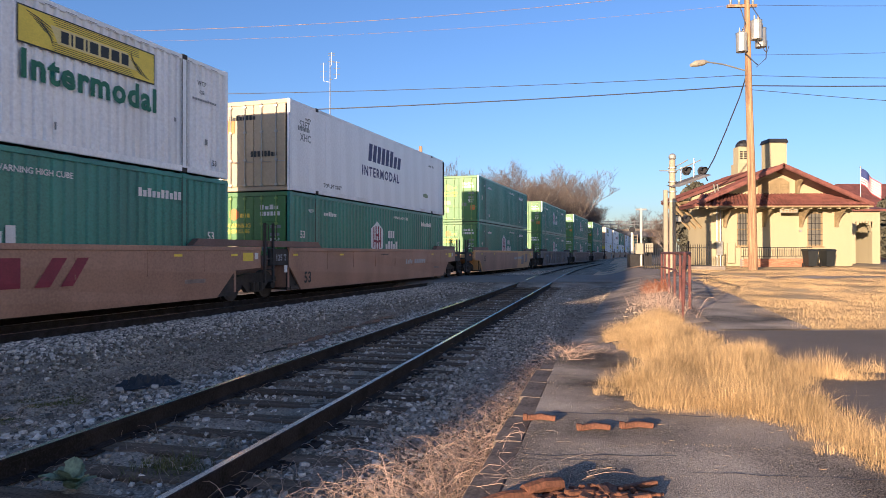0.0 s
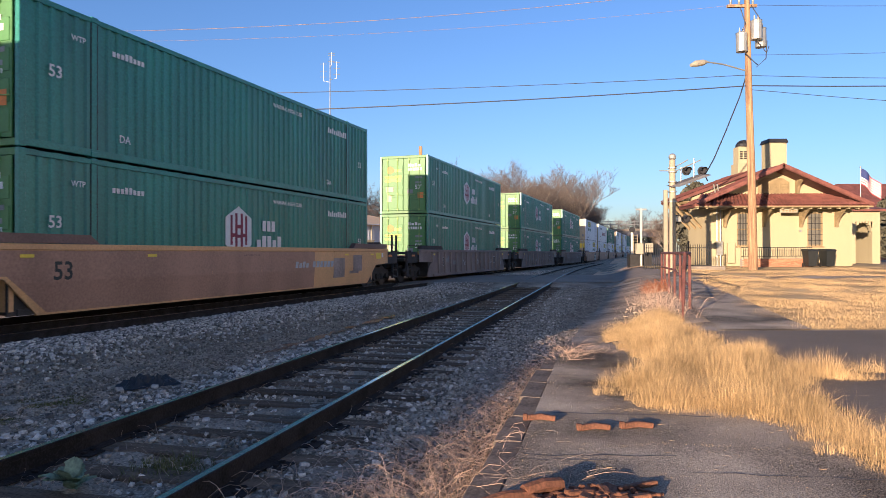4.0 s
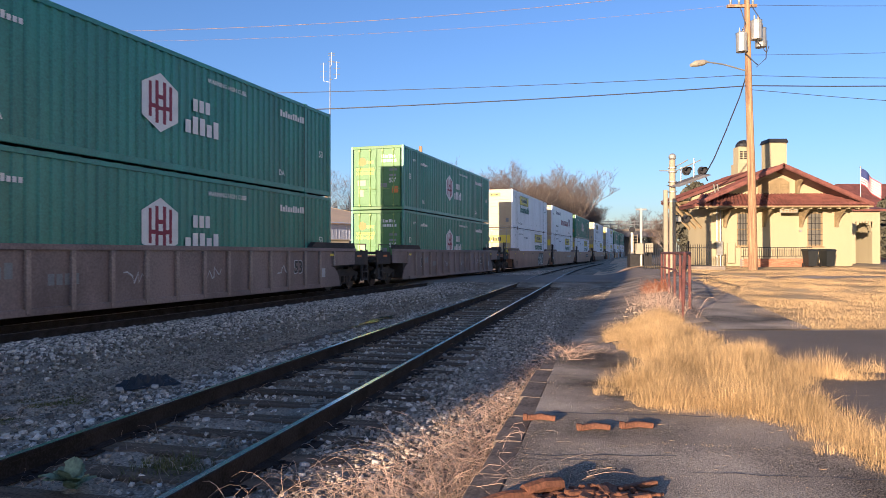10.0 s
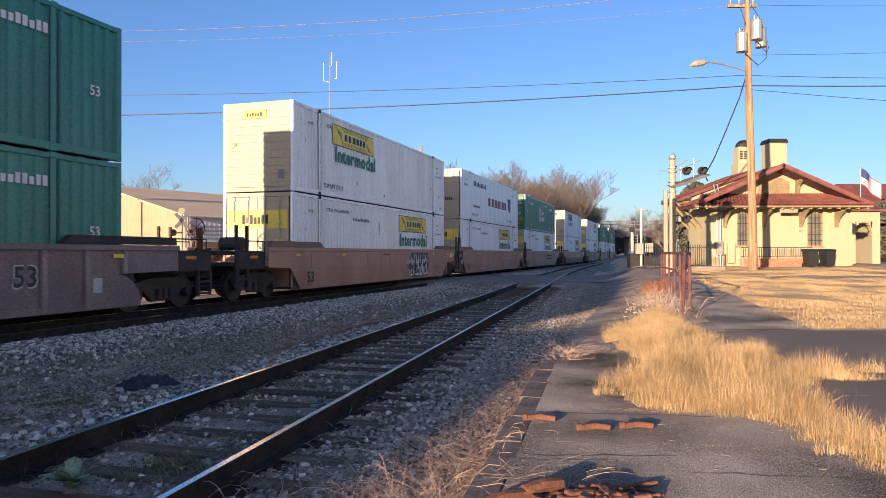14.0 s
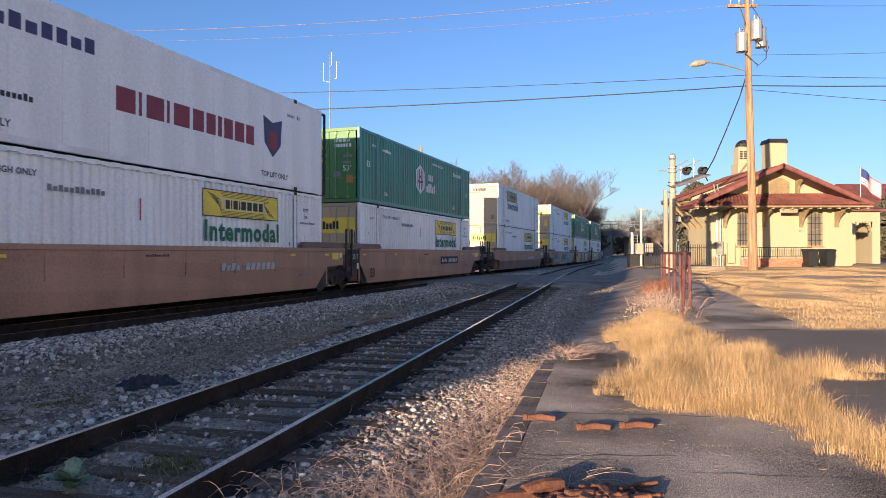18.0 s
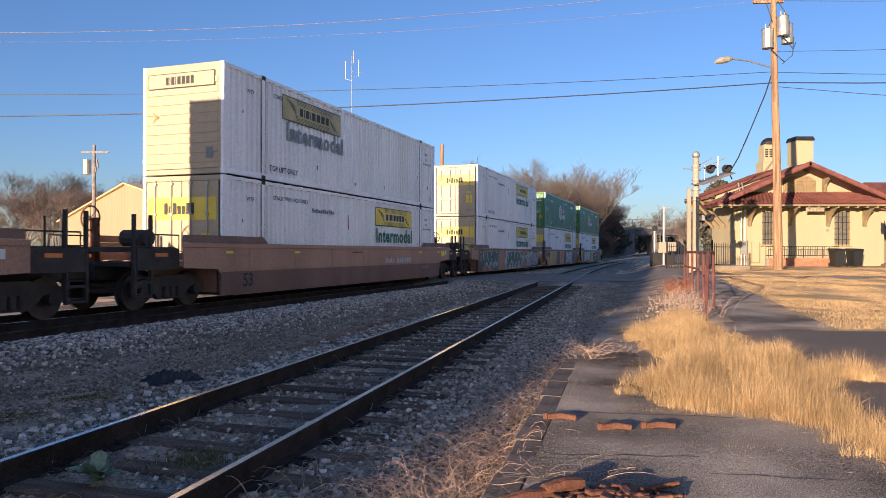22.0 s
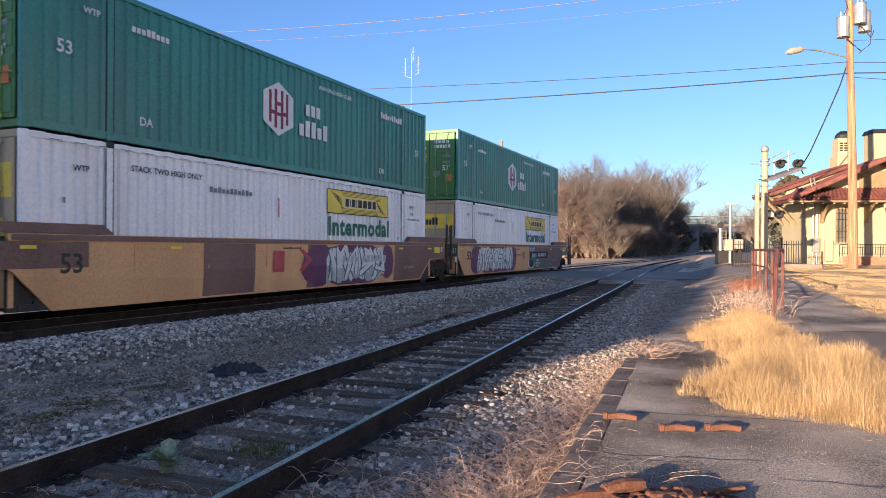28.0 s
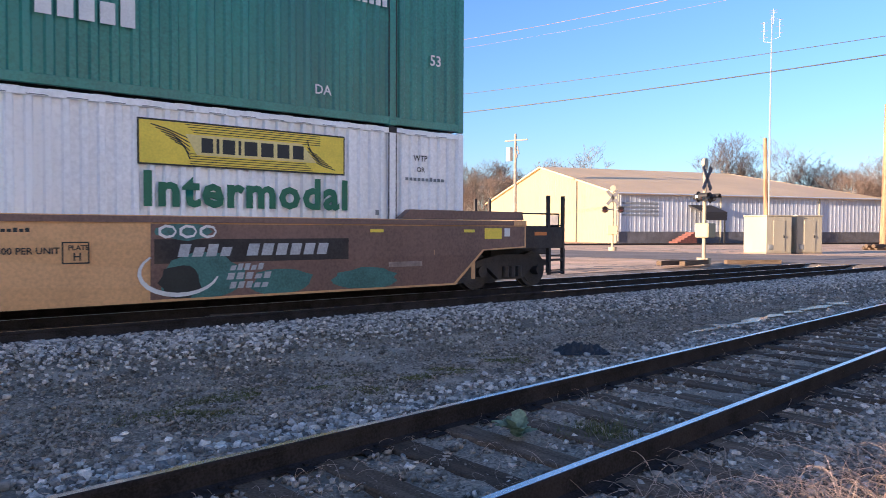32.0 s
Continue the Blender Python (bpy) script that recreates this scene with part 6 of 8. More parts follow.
# ---- crossing signals on the station side ----
def light_pair(parent, x, y, z, r=0.15, gap=0.85):
    for s in (-1, 1):
        bm = bmesh.new()
        disc_y(bm, x + s * gap / 2, z, 0.23, y + 0.1, y + 0.125, 20)
        head = part("signal_light", bm, M["signal_black"], parent, "black round signal backing with a dark red lens")
        bm = bmesh.new()
        tube(bm, [(x + s * gap / 2, y + 0.3, z), (x + s * gap / 2, y + 0.1, z), (x + s * gap / 2, y - 0.05, z)], [0.1, 0.17, 0.16], 14)
        part("lamp_housing", bm, M["signal_black"], head)
        bm = bmesh.new()
        disc_y(bm, x + s * gap / 2, z, 0.15, y - 0.08, y - 0.06, 16)
        part("lens", bm, M["signal_black"] if parent.name.startswith("crossing_signal") and parent.location.x > 5 else M["lens_red"], head)
        bm = bmesh.new()
        for k in range(7):
            a0, a1 = math.pi * k / 7, math.pi * (k + 1) / 7
            p = [(x + s * gap / 2 + 0.17 * math.cos(a), z + 0.17 * math.sin(a)) for a in (a0, a1)]
            v = [bm.verts.new(q) for q in ((p[0][0], y - 0.06, p[0][1]), (p[1][0], y - 0.06, p[1][1]), (p[1][0], y - 0.32, p[1][1]), (p[0][0], y - 0.32, p[0][1]))]
            bm.faces.new(v)
        part("hood", bm, M["signal_black"], head)


mast = thing("crossing_signal", pose(11.7, 36, 0.55), "silver cantilever crossing signal mast with black lamps", "railway signal")
bm = bmesh.new()
tube(bm, [(0, 0, 0), (0, 0, 0.12), (0, 0, 0.12), (0, 0, 5.75)], [0.3, 0.3, 0.17, 0.15], 16)
part("mast", bm, M["post_tan"], mast)
bm = bmesh.new()
bmesh.ops.create_uvsphere(bm, u_segments=14, v_segments=8, radius=0.19, matrix=Matrix.Translation((0, 0, 5.9)))
part("finial", bm, M["galv"], mast)
for z in (3.6, 4.1, 4.6, 5.1, 5.3):
    bm = bmesh.new()
    tube(bm, [(0, 0, z), (0, 0, z + 0.06)], 0.215, 14)
    part("clamp_band", bm, M["galv"], mast)
bm = bmesh.new()
solid(bm, [(-0.2, -0.35, 4.35), (0.25, -0.35, 4.35), (1.9, -0.3, 4.95), (1.5, -0.3, 4.95)], [(-0.2, 0.35, 4.47), (0.25, 0.35, 4.47), (1.9, 0.3, 5.07), (1.5, 0.3, 5.07)])
bmesh.ops.recalc_face_normals(bm, faces=bm.faces)
part("walkway", bm, M["shed_base"], mast)
bm = bmesh.new()
tube(bm, [(-0.65, 0, 5.2), (0.2, 0, 5.2), (1.45, 0, 5.75)], 0.03, 6)
part("hand_rail", bm, M["galv"], mast)
for rod in (((0.1, 0.3, 5.35), (0.9, 0.3, 5.8)), ((0.5, 0.2, 4.6), (0.5, 0.2, 5.4)), ((1.1, 0.0, 4.75), (1.1, 0.0, 5.85))):
    bm = bmesh.new()
    tube(bm, rod, 0.03, 6)
    part("rail_rod", bm, M["galv"], mast)
light_pair(mast, 1.15, 0.0, 5.2, gap=0.8)
bm = bmesh.new()
box(bm, -0.02, 0.5, 0.1, 0.4, 2.6, 2.9, 0.02)
part("junction_box", bm, M["galv"], mast)
light_pair(mast, 0.55, 0.25, 2.75, gap=0.5)
post = thing("concrete_post", pose(10.72, 34, 0.5), "slim white concrete marker post by the crossing", "post")
bm = bmesh.new()
box(bm, -0.09, 0.09, -0.09, 0.09, 0, 4.1, 0.03)
part("shaft", bm, M["post_tan"], post)

gate = thing("crossing_gate", pose(12.9, 46, 0.3), "crossing gate mechanism with a raised counterweight beside the road", "crossing gate")
bm = bmesh.new()
tube(bm, [(0, 0, 0), (0, 0, 0.25), (0, 0, 0.25), (0, 0, 4.15)], [0.3, 0.3, 0.09, 0.08], 12)
part("mast", bm, M["galv"], gate)
bm = bmesh.new()
box(bm, -0.35, 0.75, -0.25, 0.25, 1.3, 1.9, 0.04)
box(bm, -0.45, 0.1, -0.4, -0.25, 1.2, 1.45, 0.02)
part("mechanism", bm, M["box_white"], gate)
bm = bmesh.new()
box(bm, -0.55, 0.9, 0.6, 1.4, 0.0, 1.2, 0.03)
part("cabinet", bm, M["dark_metal"], gate)
bm = bmesh.new()
box(bm, -0.35, 0.35, -0.05, 0.05, 4.05, 4.15)
part("cross_bar", bm, M["galv"], gate)
ladder = thing("railway_signal", pose(21.4, 80, 0.3), "yellow-grey dwarf railway signal with a ladder", "railway signal")
bm = bmesh.new()
tube(bm, [(0, 0, 0), (0, 0, 3.6)], 0.14, 10)
part("mast", bm, M["galv"], ladder)
bm = bmesh.new()
for s in (-0.22, 0.22):
    tube(bm, [(s + 0.4, 0, 0), (s + 0.4, 0, 3.4)], 0.04, 5)
for k in range(10):
    tube(bm, [(0.18, 0, 0.3 + k * 0.33), (0.62, 0, 0.3 + k * 0.33)], 0.03, 5)
part("ladder", bm, M["post_tan"], ladder)
bm = bmesh.new()
disc_y(bm, 0, 3.9, 0.34, -0.1, 0, 16)
part("target", bm, M["signal_black"], ladder)

# black iron fence between signal and station
fence = thing("iron_fence", pose(0, 0, 0), "black iron picket fence beside the station", "fence")
bm = bmesh.new()
box(bm, -0.014, 0.014, -0.014, 0.014, 0, 1.36)
solid(bm, [(-0.014, -0.014, 1.36), (0.014, -0.014, 1.36), (0.014, 0.014, 1.36), (-0.014, 0.014, 1.36)], [(-0.002, -0.002, 1.45), (0.002, -0.002, 1.45), (0.002, 0.002, 1.45), (-0.002, 0.002, 1.45)])
picket = finish(bm, "picket", M["dark_metal"])
bm = bmesh.new()
box(bm, -0.04, 0.04, -0.04, 0.04, 0, 1.6)
fence_post = finish(bm, "fence_post", M["dark_metal"])
for k in range(31):
    x = 11.4 + k * 0.125
    share("fence_post" if k % 10 == 0 else "picket", fence_post if k % 10 == 0 else picket, fence, pose(x, 40, 0.64))
for z in (0.85, 1.85):
    bm = bmesh.new()
    box(bm, 11.4, 15.15, 39.98, 40.02, z - 0.02, z + 0.02)
    part("fence_rail", bm, M["dark_metal"], fence)
stoop = thing("concrete_step", pose(14.4, 39.0, 0.55), "low cream concrete step by the iron fence", "step")
bm = bmesh.new()
box(bm, -1.1, 1.0, -0.5, 0.6, 0, 0.28, 0.02)
part("block", bm, M["concrete"], stoop)

# rusty red railing along the platform edge, bent at its near end
railing = thing("platform_railing", pose(0, 0, 0), "rusty red iron railing with a bent end post", "railing")
POSTS = ((4.57, 13.5), (5.48, 15.7), (5.94, 17.7), (6.26, 19.1), (6.62, 20.7), (6.97, 22.2), (7.24, 23.4))
for k, (x, y) in enumerate(POSTS):
    bm = bmesh.new()
    z = float(ground_z(x, y))
    if k == 0:
        tube(bm, [(x, y, z - 0.05), (x + 0.05, y + 0.1, z + 0.4), (x + 0.2, y + 0.5, 1.2), (x + 0.36, y + 0.9, 1.53)], 0.038, 7)
    else:
        tube(bm, [(x, y, z - 0.05), (x, y, 1.55)], 0.034, 7)
    part("post", bm, M["rust_red"], railing)
bm = bmesh.new()
tube(bm, [(4.93, 14.4, 1.53)] + [(x, y, 1.55) for x, y in POSTS[1:]], 0.036, 7)
part("top_rail", bm, M["rust_red"], railing)
bm = bmesh.new()
tube(bm, [(POSTS[1][0], POSTS[1][1], 0.8), (POSTS[3][0], POSTS[3][1], 1.1), (POSTS[6][0], POSTS[6][1], 1.1)], 0.027, 6)
part("middle_rail", bm, M["rust_red"], railing)

# ---- beyond the main track: signal, huts, poles, warehouse ----
sig = thing("crossing_signal", pose(-7.45, 31.0, 0.1, 0, 0, 78), "silver crossing signal mast with crossbuck and red lamps", "railway signal")
bm = bmesh.new()
tube(bm, [(0, 0, 0), (0, 0, 0.3), (0, 0, 0.3), (0, 0, 4.1)], [0.28, 0.28, 0.075, 0.075], 12)
part("mast", bm, M["post_tan"], sig)
bm = bmesh.new()
disc_y(bm, 0, 4.3, 0.2, -0.06, 0.06, 16)
part("bell", bm, M["box_white"], sig)
for a in (52, -52):
    bm = bmesh.new()
    box(bm, -0.6, 0.6, -0.015, 0.015, -0.11, 0.11, turn=Matrix.Translation((0, -0.1, 3.65)) @ Matrix.Rotation(radians(a), 4, "Y"))
    part("crossbuck_blade", bm, M["shed_base"], sig)
light_pair(sig, 0.0, -0.1, 2.85, gap=1.05)
bm = bmesh.new()
box(bm, -0.75, 0.75, -0.04, 0.04, 2.8, 2.9)
part("cross_arm", bm, M["galv"], sig)
bm = bmesh.new()
box(bm, -0.35, 0.35, -0.35, 0.25, 1.15, 1.75, 0.04)
part("gate_mechanism", bm, M["cream"], sig)
far_sig = copy_thing(sig, pose(-17.2, 46.5, 0.1, 0, 0, 20))
for k, (x, y, r) in enumerate(((-8.0, 29.0, 70), (-7.4, 29.3, 82), (-5.6, 31.5, 40))):
    t = thing("timber_tie", pose(x, y, 0.16, 0, 0, r), "loose grey timber tie lying in the dirt", "timber", "loose timbers by the signal")
    bm = bmesh.new()
    box(bm, -1.2, 1.2, -0.12, 0.12, 0, 0.18, 0.015)
    part("beam", bm, M["tie"], t)


def hut(x, y, w, d, h, turn, label):
    b = thing("equipment_hut", pose(x, y, 0.12, 0, 0, turn), label, "equipment hut", "signal huts")
    bm = bmesh.new()
    box(bm, -w / 2, w / 2, -d / 2, d / 2, 0.1, h, 0.02)
    part("body", bm, M["box_white"], b)
    bm = bmesh.new()
    box(bm, -w / 2 - 0.06, w / 2 + 0.06, -d / 2 - 0.06, d / 2 + 0.06, h, h + 0.08, 0.02)
    part("roof", bm, M["box_white"], b)
    bm = bmesh.new()
    box(bm, -w / 2, w / 2, -d / 2, d / 2, 0, 0.1)
    part("base", bm, M["concrete"], b)
    bm = bmesh.new()
    box(bm, -0.4, 0.4, -d / 2 - 0.03, -d / 2 - 0.002, 0.2, h - 0.25, 0.01)
    door = part("door", bm, M["box_white"], b)
    bm = bmesh.new()
    box(bm, 0.28, 0.34, -d / 2 - 0.07, -d / 2 - 0.031, 1.0, 1.15)
    part("handle", bm, M["dark_metal"], door)
    bm = bmesh.new()
    box(bm, -w / 2 + 0.15, -w / 2 + 0.45, -d / 2 - 0.04, -d / 2 - 0.002, 0.3, 0.6, 0.01)
    part("vent", bm, M["ink_grey"], b)
    return b


hut(-7.6, 47.2, 1.75, 2.1, 2.3, 47, "white steel signal equipment hut on a concrete base")
hut(-5.95, 48.9, 1.8, 1.5, 2.3, 47, "grey-white steel signal equipment hut on a concrete base")
ant = thing("antenna_mast", pose(-8.72, 53.9, -0.25), "slender radio antenna mast strapped to a wooden pole", "antenna")
bm = bmesh.new()
tube(bm, [(0, 0, 0), (-0.2, 0, 8.3)], [0.16, 0.12], 8)
part("pole", bm, M["pole_wood"], ant)
bm = bmesh.new()
tube(bm, [(0.15, 0, 0), (0.1, 0, 9), (0.12, 0, 16.8)], [0.07, 0.05, 0.03], 6)
mastp = part("mast", bm, M["galv"], ant)
for dx, z0, z1 in ((-0.5, 15.0, 16.4), (0.5, 15.2, 16.5), (0.1, 16.2, 17.2)):
    bm = bmesh.new()
    tube(bm, [(0.12, 0, z0 - 0.1), (0.12 + dx, 0, z0), (0.12 + dx, 0, z1)], 0.022, 5)
    for zz in (z0 + 0.3, z0 + 0.75, z1 - 0.1):
        tube(bm, [(0.12 + dx - 0.25, 0, zz), (0.12 + dx + 0.25, 0, zz)], 0.016, 4)
    part("antenna_element", bm, M["galv"], mastp)
p2 = thing("utility_pole", pose(-2.05, 62.6, 0.15, 0, 0.3, 0), "bare pale wooden pole beside the crossing road", "utility pole")
bm = bmesh.new()
tube(bm, [(0, 0, 0), (0.05, 0, 6), (0.02, 0, 10.9)], [0.24, 0.2, 0.16], 10)
part("shaft", bm, M["pole_wood"], p2)
for k in range(5):
    s = thing("log", pose(-2.6 + 0.35 * (k % 3), 62.1 - 0.2 * k, 0.15 + 0.16 * (k // 3), 0, 0, 30 + 9 * k), "short grey timber log stacked at a pole's foot", "timber", "logs at the pole")
    bm = bmesh.new()
    tube(bm, [(-0.8, 0, 0.14), (0.8, 0, 0.14)], 0.14, 8)
    part("beam", bm, M["tie"], s)
p3 = thing("utility_pole", pose(-37.2, 70, 0.2), "grey wooden utility pole with crossarm and transformers before the warehouse", "utility pole")
bm = bmesh.new()
tube(bm, [(0, 0, 0), (0, 0, 12.0)], [0.22, 0.14], 8)
part("shaft", bm, M["bark"], p3)
bm = bmesh.new()
box(bm, -1.3, 1.5, -0.07, 0.07, 11.2, 11.35)
part("crossarm", bm, M["bark"], p3)
for x, z in ((-0.62, 9.0),):
    bm = bmesh.new()
    tube(bm, [(x, -0.2, z), (x, -0.2, z + 1.5)], 0.38, 12)
    part("transformer", bm, M["galv"], p3)
for x, z in ((0.35, 10.1), (0.25, 9.3), (0.45, 9.7)):
    bm = bmesh.new()
    tube(bm, [(x, -0.1, z), (x, -0.1, z + 0.5)], [0.09, 0.06], 8)
    part("cutout", bm, M["bark"], p3)

# warehouse: local x along its long side, y into the depth of its gable, origin at the near corner
ware = thing("warehouse", pose(-26.4, 72.5, 0.15, 0, 0, 90 - 36.6), "long metal warehouse with cream gable, blue-grey side and tan roof", "warehouse")
WL, WD, WE, WR = 38.5, 34.0, 5.4, 9.5


def ribbed_wall(bm, p0, p1, z0, top, pitch, out):
    """A sheet wall with thin standing ribs, from p0 to p1; top(f) gives its height."""
    p0, p1 = Vector((*p0, 0)), Vector((*p1, 0))
    n = int((p1 - p0).length / pitch)
    o = Vector((*out, 0))
    last = None
    for i in range(n):
        for q, off in ((0.0, 0.0), (0.78, 0.0), (0.82, 0.02), (0.96, 0.02)):
            f = (i + q) / n
            u = p0.lerp(p1, f) + o * off
            v = (bm.verts.new((u.x, u.y, z0)), bm.verts.new((u.x, u.y, top(f))))
            if last:
                bm.faces.new((last[0], v[0], v[1], last[1]))
            last = v


bm = bmesh.new()
ribbed_wall(bm, (0, 0), (WL, 0), 1.25, lambda f: WE, 0.6, (0, -1))
part("side_wall", bm, M["shed_blue"], ware)
bm = bmesh.new()
ribbed_wall(bm, (0, WD), (0, 0), 0.0, lambda f: WE + (WR - WE) * (1 - abs(2 * f - 1)), 0.6, (-1, 0))
part("gable_wall", bm, M["shed_cream"], ware)
bm = bmesh.new()
box(bm, 0.05, WL, 0.05, WD, 0, WE - 0.05)
part("core", bm, M["shed_base"], ware)
bm = bmesh.new()
slab(bm, (-0.4, -0.6, WE - 0.05), (WL + 0.4, -0.6, WE - 0.05), (WL - 9, WD / 2, WR), (-0.4, WD / 2, WR), 0.18)
part("roof_slope", bm, M["shed_roof"], ware)
bm = bmesh.new()
slab(bm, (-0.4, WD + 0.6, WE - 0.05), (WL + 0.4, WD + 0.6, WE - 0.05), (WL - 9, WD / 2, WR), (-0.4, WD / 2, WR), 0.18)
part("roof_slope", bm, M["shed_roof"], ware)
bm = bmesh.new()
slab(bm, (WL + 0.4, -0.6, WE - 0.05), (WL + 0.4, WD + 0.6, WE - 0.05), (WL - 9, WD / 2 + 0.1, WR), (WL - 9, WD / 2 - 0.1, WR), 0.18)
part("roof_hip", bm, M["shed_roof"], ware)
bm = bmesh.new()
box(bm, 0.0, WL, -0.06, 0.04, 0, 1.22)
part("dock_base", bm, M["shed_base"], ware)
bm = bmesh.new()
tube(bm, [(-0.45, -0.65, WE - 0.1), (WL + 0.4, -0.65, WE - 0.1)], 0.09, 6)
part("gutter", bm, M["shed_blue"], ware)
for x in (0.15, 13.5, 28.0):
    bm = bmesh.new()
    box(bm, x - 0.06, x + 0.06, -0.2, -0.08, 0.2, WE - 0.2)
    part("downpipe", bm, M["box_white"], ware)
bm = bmesh.new()
slab(bm, (9.2, -2.4, 3.4), (12.4, -2.4, 3.4), (12.4, 0, 4.2), (9.2, 0, 4.2), 0.15)
box(bm, 9.2, 12.4, -2.4, -2.3, 2.5, 3.4)
part("door_canopy", bm, M["signal_black"], ware)
bm = bmesh.new()
for x in (9.4, 12.2):
    box(bm, x - 0.06, x + 0.06, -2.3, -2.18, 0, 2.8)
part("canopy_post", bm, M["dark_metal"], ware)
for k in range(6):
    bm = bmesh.new()
    box(bm, 6.6 + k * 0.42, 7.02 + k * 0.42, -1.6, -0.1, 0, 0.2 * (k + 1))
    part("step", bm, M["rust_red"], ware)
for x in (2.0,):
    for k in range(4):
        bm = bmesh.new()
        box(bm, 0.6, 5.2, -0.1, -0.075, 4.2 - 0.42 * k, 4.4 - 0.42 * k)
        part("name_bar", bm, M["ink_grey"], ware)
bm = bmesh.new()
box(bm, -0.12, -0.02, 12.5, 15.5, 0.0, 3.2)
part("loading_door", bm, M["shed_base"], ware)
# further track behind the huts
yard_track = tagged(thing("yard_track", pose(0, 0, 0), "rusty yard track in sandy dirt near the warehouse", "railway track"), kind="structure")
for off in (-0.75, 0.75):
    share("rail", rail_mesh("yard_rail", [(-42 + 0.6 * k + off * 0.8, 40 + 0.8 * k - off * 0.6, 0.28) for k in range(0, 90, 3)], M["rail_dull"]), yard_track)

# road overpass at the end of the straight
over = thing("overpass", pose(0, 0, 0), "grey concrete and steel road overpass across the railway", "bridge")
# girder colour is dark for the shade that the bridge lies in
bm = bmesh.new()
box(bm, 20, 190, 262, 272, 7.7, 9.9)
part("girder", bm, M["shed_base"], over, "girder with its shade put into a dark colour")
bm = bmesh.new()
box(bm, 20, 190, 261.4, 272.6, 9.9, 10.6)
part("deck", bm, M["concrete"], over)
for z in (12.1, 13.3):
    bm = bmesh.new()
    box(bm, 20, 190, 261.7, 261.9, z, z + 0.22)
    part("rail_bar", bm, M["bridge_rail"], over)
for k in range(57):
    bm = bmesh.new()
    box(bm, 20 + 3 * k - 0.1, 20 + 3 * k + 0.1, 261.65, 261.95, 10.9, 13.4)
    part("rail_post", bm, M["bridge_rail"], over)
for x in (70.0, 80.5, 92):
    bm = bmesh.new()
    box(bm, x - 0.5, x + 0.5, 263, 271, 0, 7.7, 0.1)
    part("pier", bm, M["concrete"], over)
# abutments too: tree shade put in as a dark colour
for x0, x1 in ((20, 62.5), (96, 190)):
    bm = bmesh.new()
    box(bm, x0, x1, 260.5, 273, 0, 9.9, 0.1)
    part("abutment", bm, M["shed_base"], over)


# ---- ballast stones, grass, weeds ----
def scatter_stones(name, pts, sizes, mat, label, seed):
    """Angular stones: jittered, flattened boxes, all in one mesh."""
    r = np.random.default_rng(seed)
    n = len(pts)
    cube = np.array([(x, y, z) for x in (-1, 1) for y in (-1, 1) for z in (-1, 1)], float)
    V = cube[None] * (1 + r.uniform(-0.45, 0.25, (n, 8, 3)))
    V *= r.uniform(0.6, 1.25, (n, 1, 3)) * np.array([1, 1, 0.75])
    a, b = r.uniform(0, 2 * np.pi, n), r.normal(0, 0.5, n)
    ca, sa, cb, sb = np.cos(a), np.sin(a), np.cos(b), np.sin(b)
    x = V[..., 0] * cb[:, None] - V[..., 2] * sb[:, None]
    z = V[..., 0] * sb[:, None] + V[..., 2] * cb[:, None]
    y = V[..., 1]
    V = np.stack([x * ca[:, None] - y * sa[:, None], x * sa[:, None] + y * ca[:, None], z], -1) * (sizes[:, None, None] / 2)
    V += pts[:, None, :]
    quads = np.array(((0, 1, 3, 2), (4, 6, 7, 5), (0, 4, 5, 1), (2, 3, 7, 6), (0, 2, 6, 4), (1, 5, 7, 3)))
    F = (np.arange(n)[:, None, None] * 8 + quads[None]).reshape(-1, 4)
    return tagged(new(name, big_mesh(name, V.reshape(-1, 3), F, mat)), label, "ballast", kind="stuff")


def keep_off_rails(x, y):
    """False within a rail's width of any rail or on the crossing."""
    s = (x - SIDING_X0 - SIDING_SLOPE * y) * 0.975
    p = main_perp(x, y) - MAIN_OFF
    ok = np.ones(len(x), bool)
    for off in (-0.753, 0.753):
        ok &= (np.abs(s - off) > 0.075) & (np.abs(p - off) > 0.075)
    return ok & ~((y > ROAD_Y0 - 0.2) & (y < ROAD_Y1 + 0.2))


r = np.random.default_rng(11)


def lay(n, x, y, size, sink, mat, label, seed, up=0.0):
    ok = keep_off_rails(x, y)
    x, y = x[ok], y[ok]
    s = r.uniform(size[0], size[1], len(x)) * r.choice([0.7, 1.0, 1.0, 1.35], len(x))
    scatter_stones("ballast", np.stack([x, y, ground_z(x, y) + up + s * sink], -1), s, mat, label, seed)


def crib(y, s):
    """Distance along the siding to the nearest tie's middle."""
    f = (y + 0.223 * s + 4) / 0.56
    return np.abs(f - np.round(f)) * 0.56


# shoulder of the main track: clean grey stones
n = 44000
p = MAIN_OFF - 2.35 - np.abs(r.normal(0, 1.0, n))
q = -8 + 68 * r.beta(1.1, 1.9, n)
x, y = ALONG.x * q - ACROSS.x * p, ALONG.y * q - ACROSS.y * p
lay(0, x, y, (0.022, 0.05), 0.3, M["stone"], "clean grey crushed-stone ballast beside the main track", 1, 0.02)
# between the main rails, dark and oily
q, p = -6 + 63 * r.beta(1, 1.6, 7000), MAIN_OFF + r.uniform(-2.1, 2.6, 7000)
x, y = ALONG.x * q - ACROSS.x * p, ALONG.y * q - ACROSS.y * p
lay(0, x, y, (0.03, 0.06), 0.0, M["stone_dark"], "dark ballast between the main rails", 2)
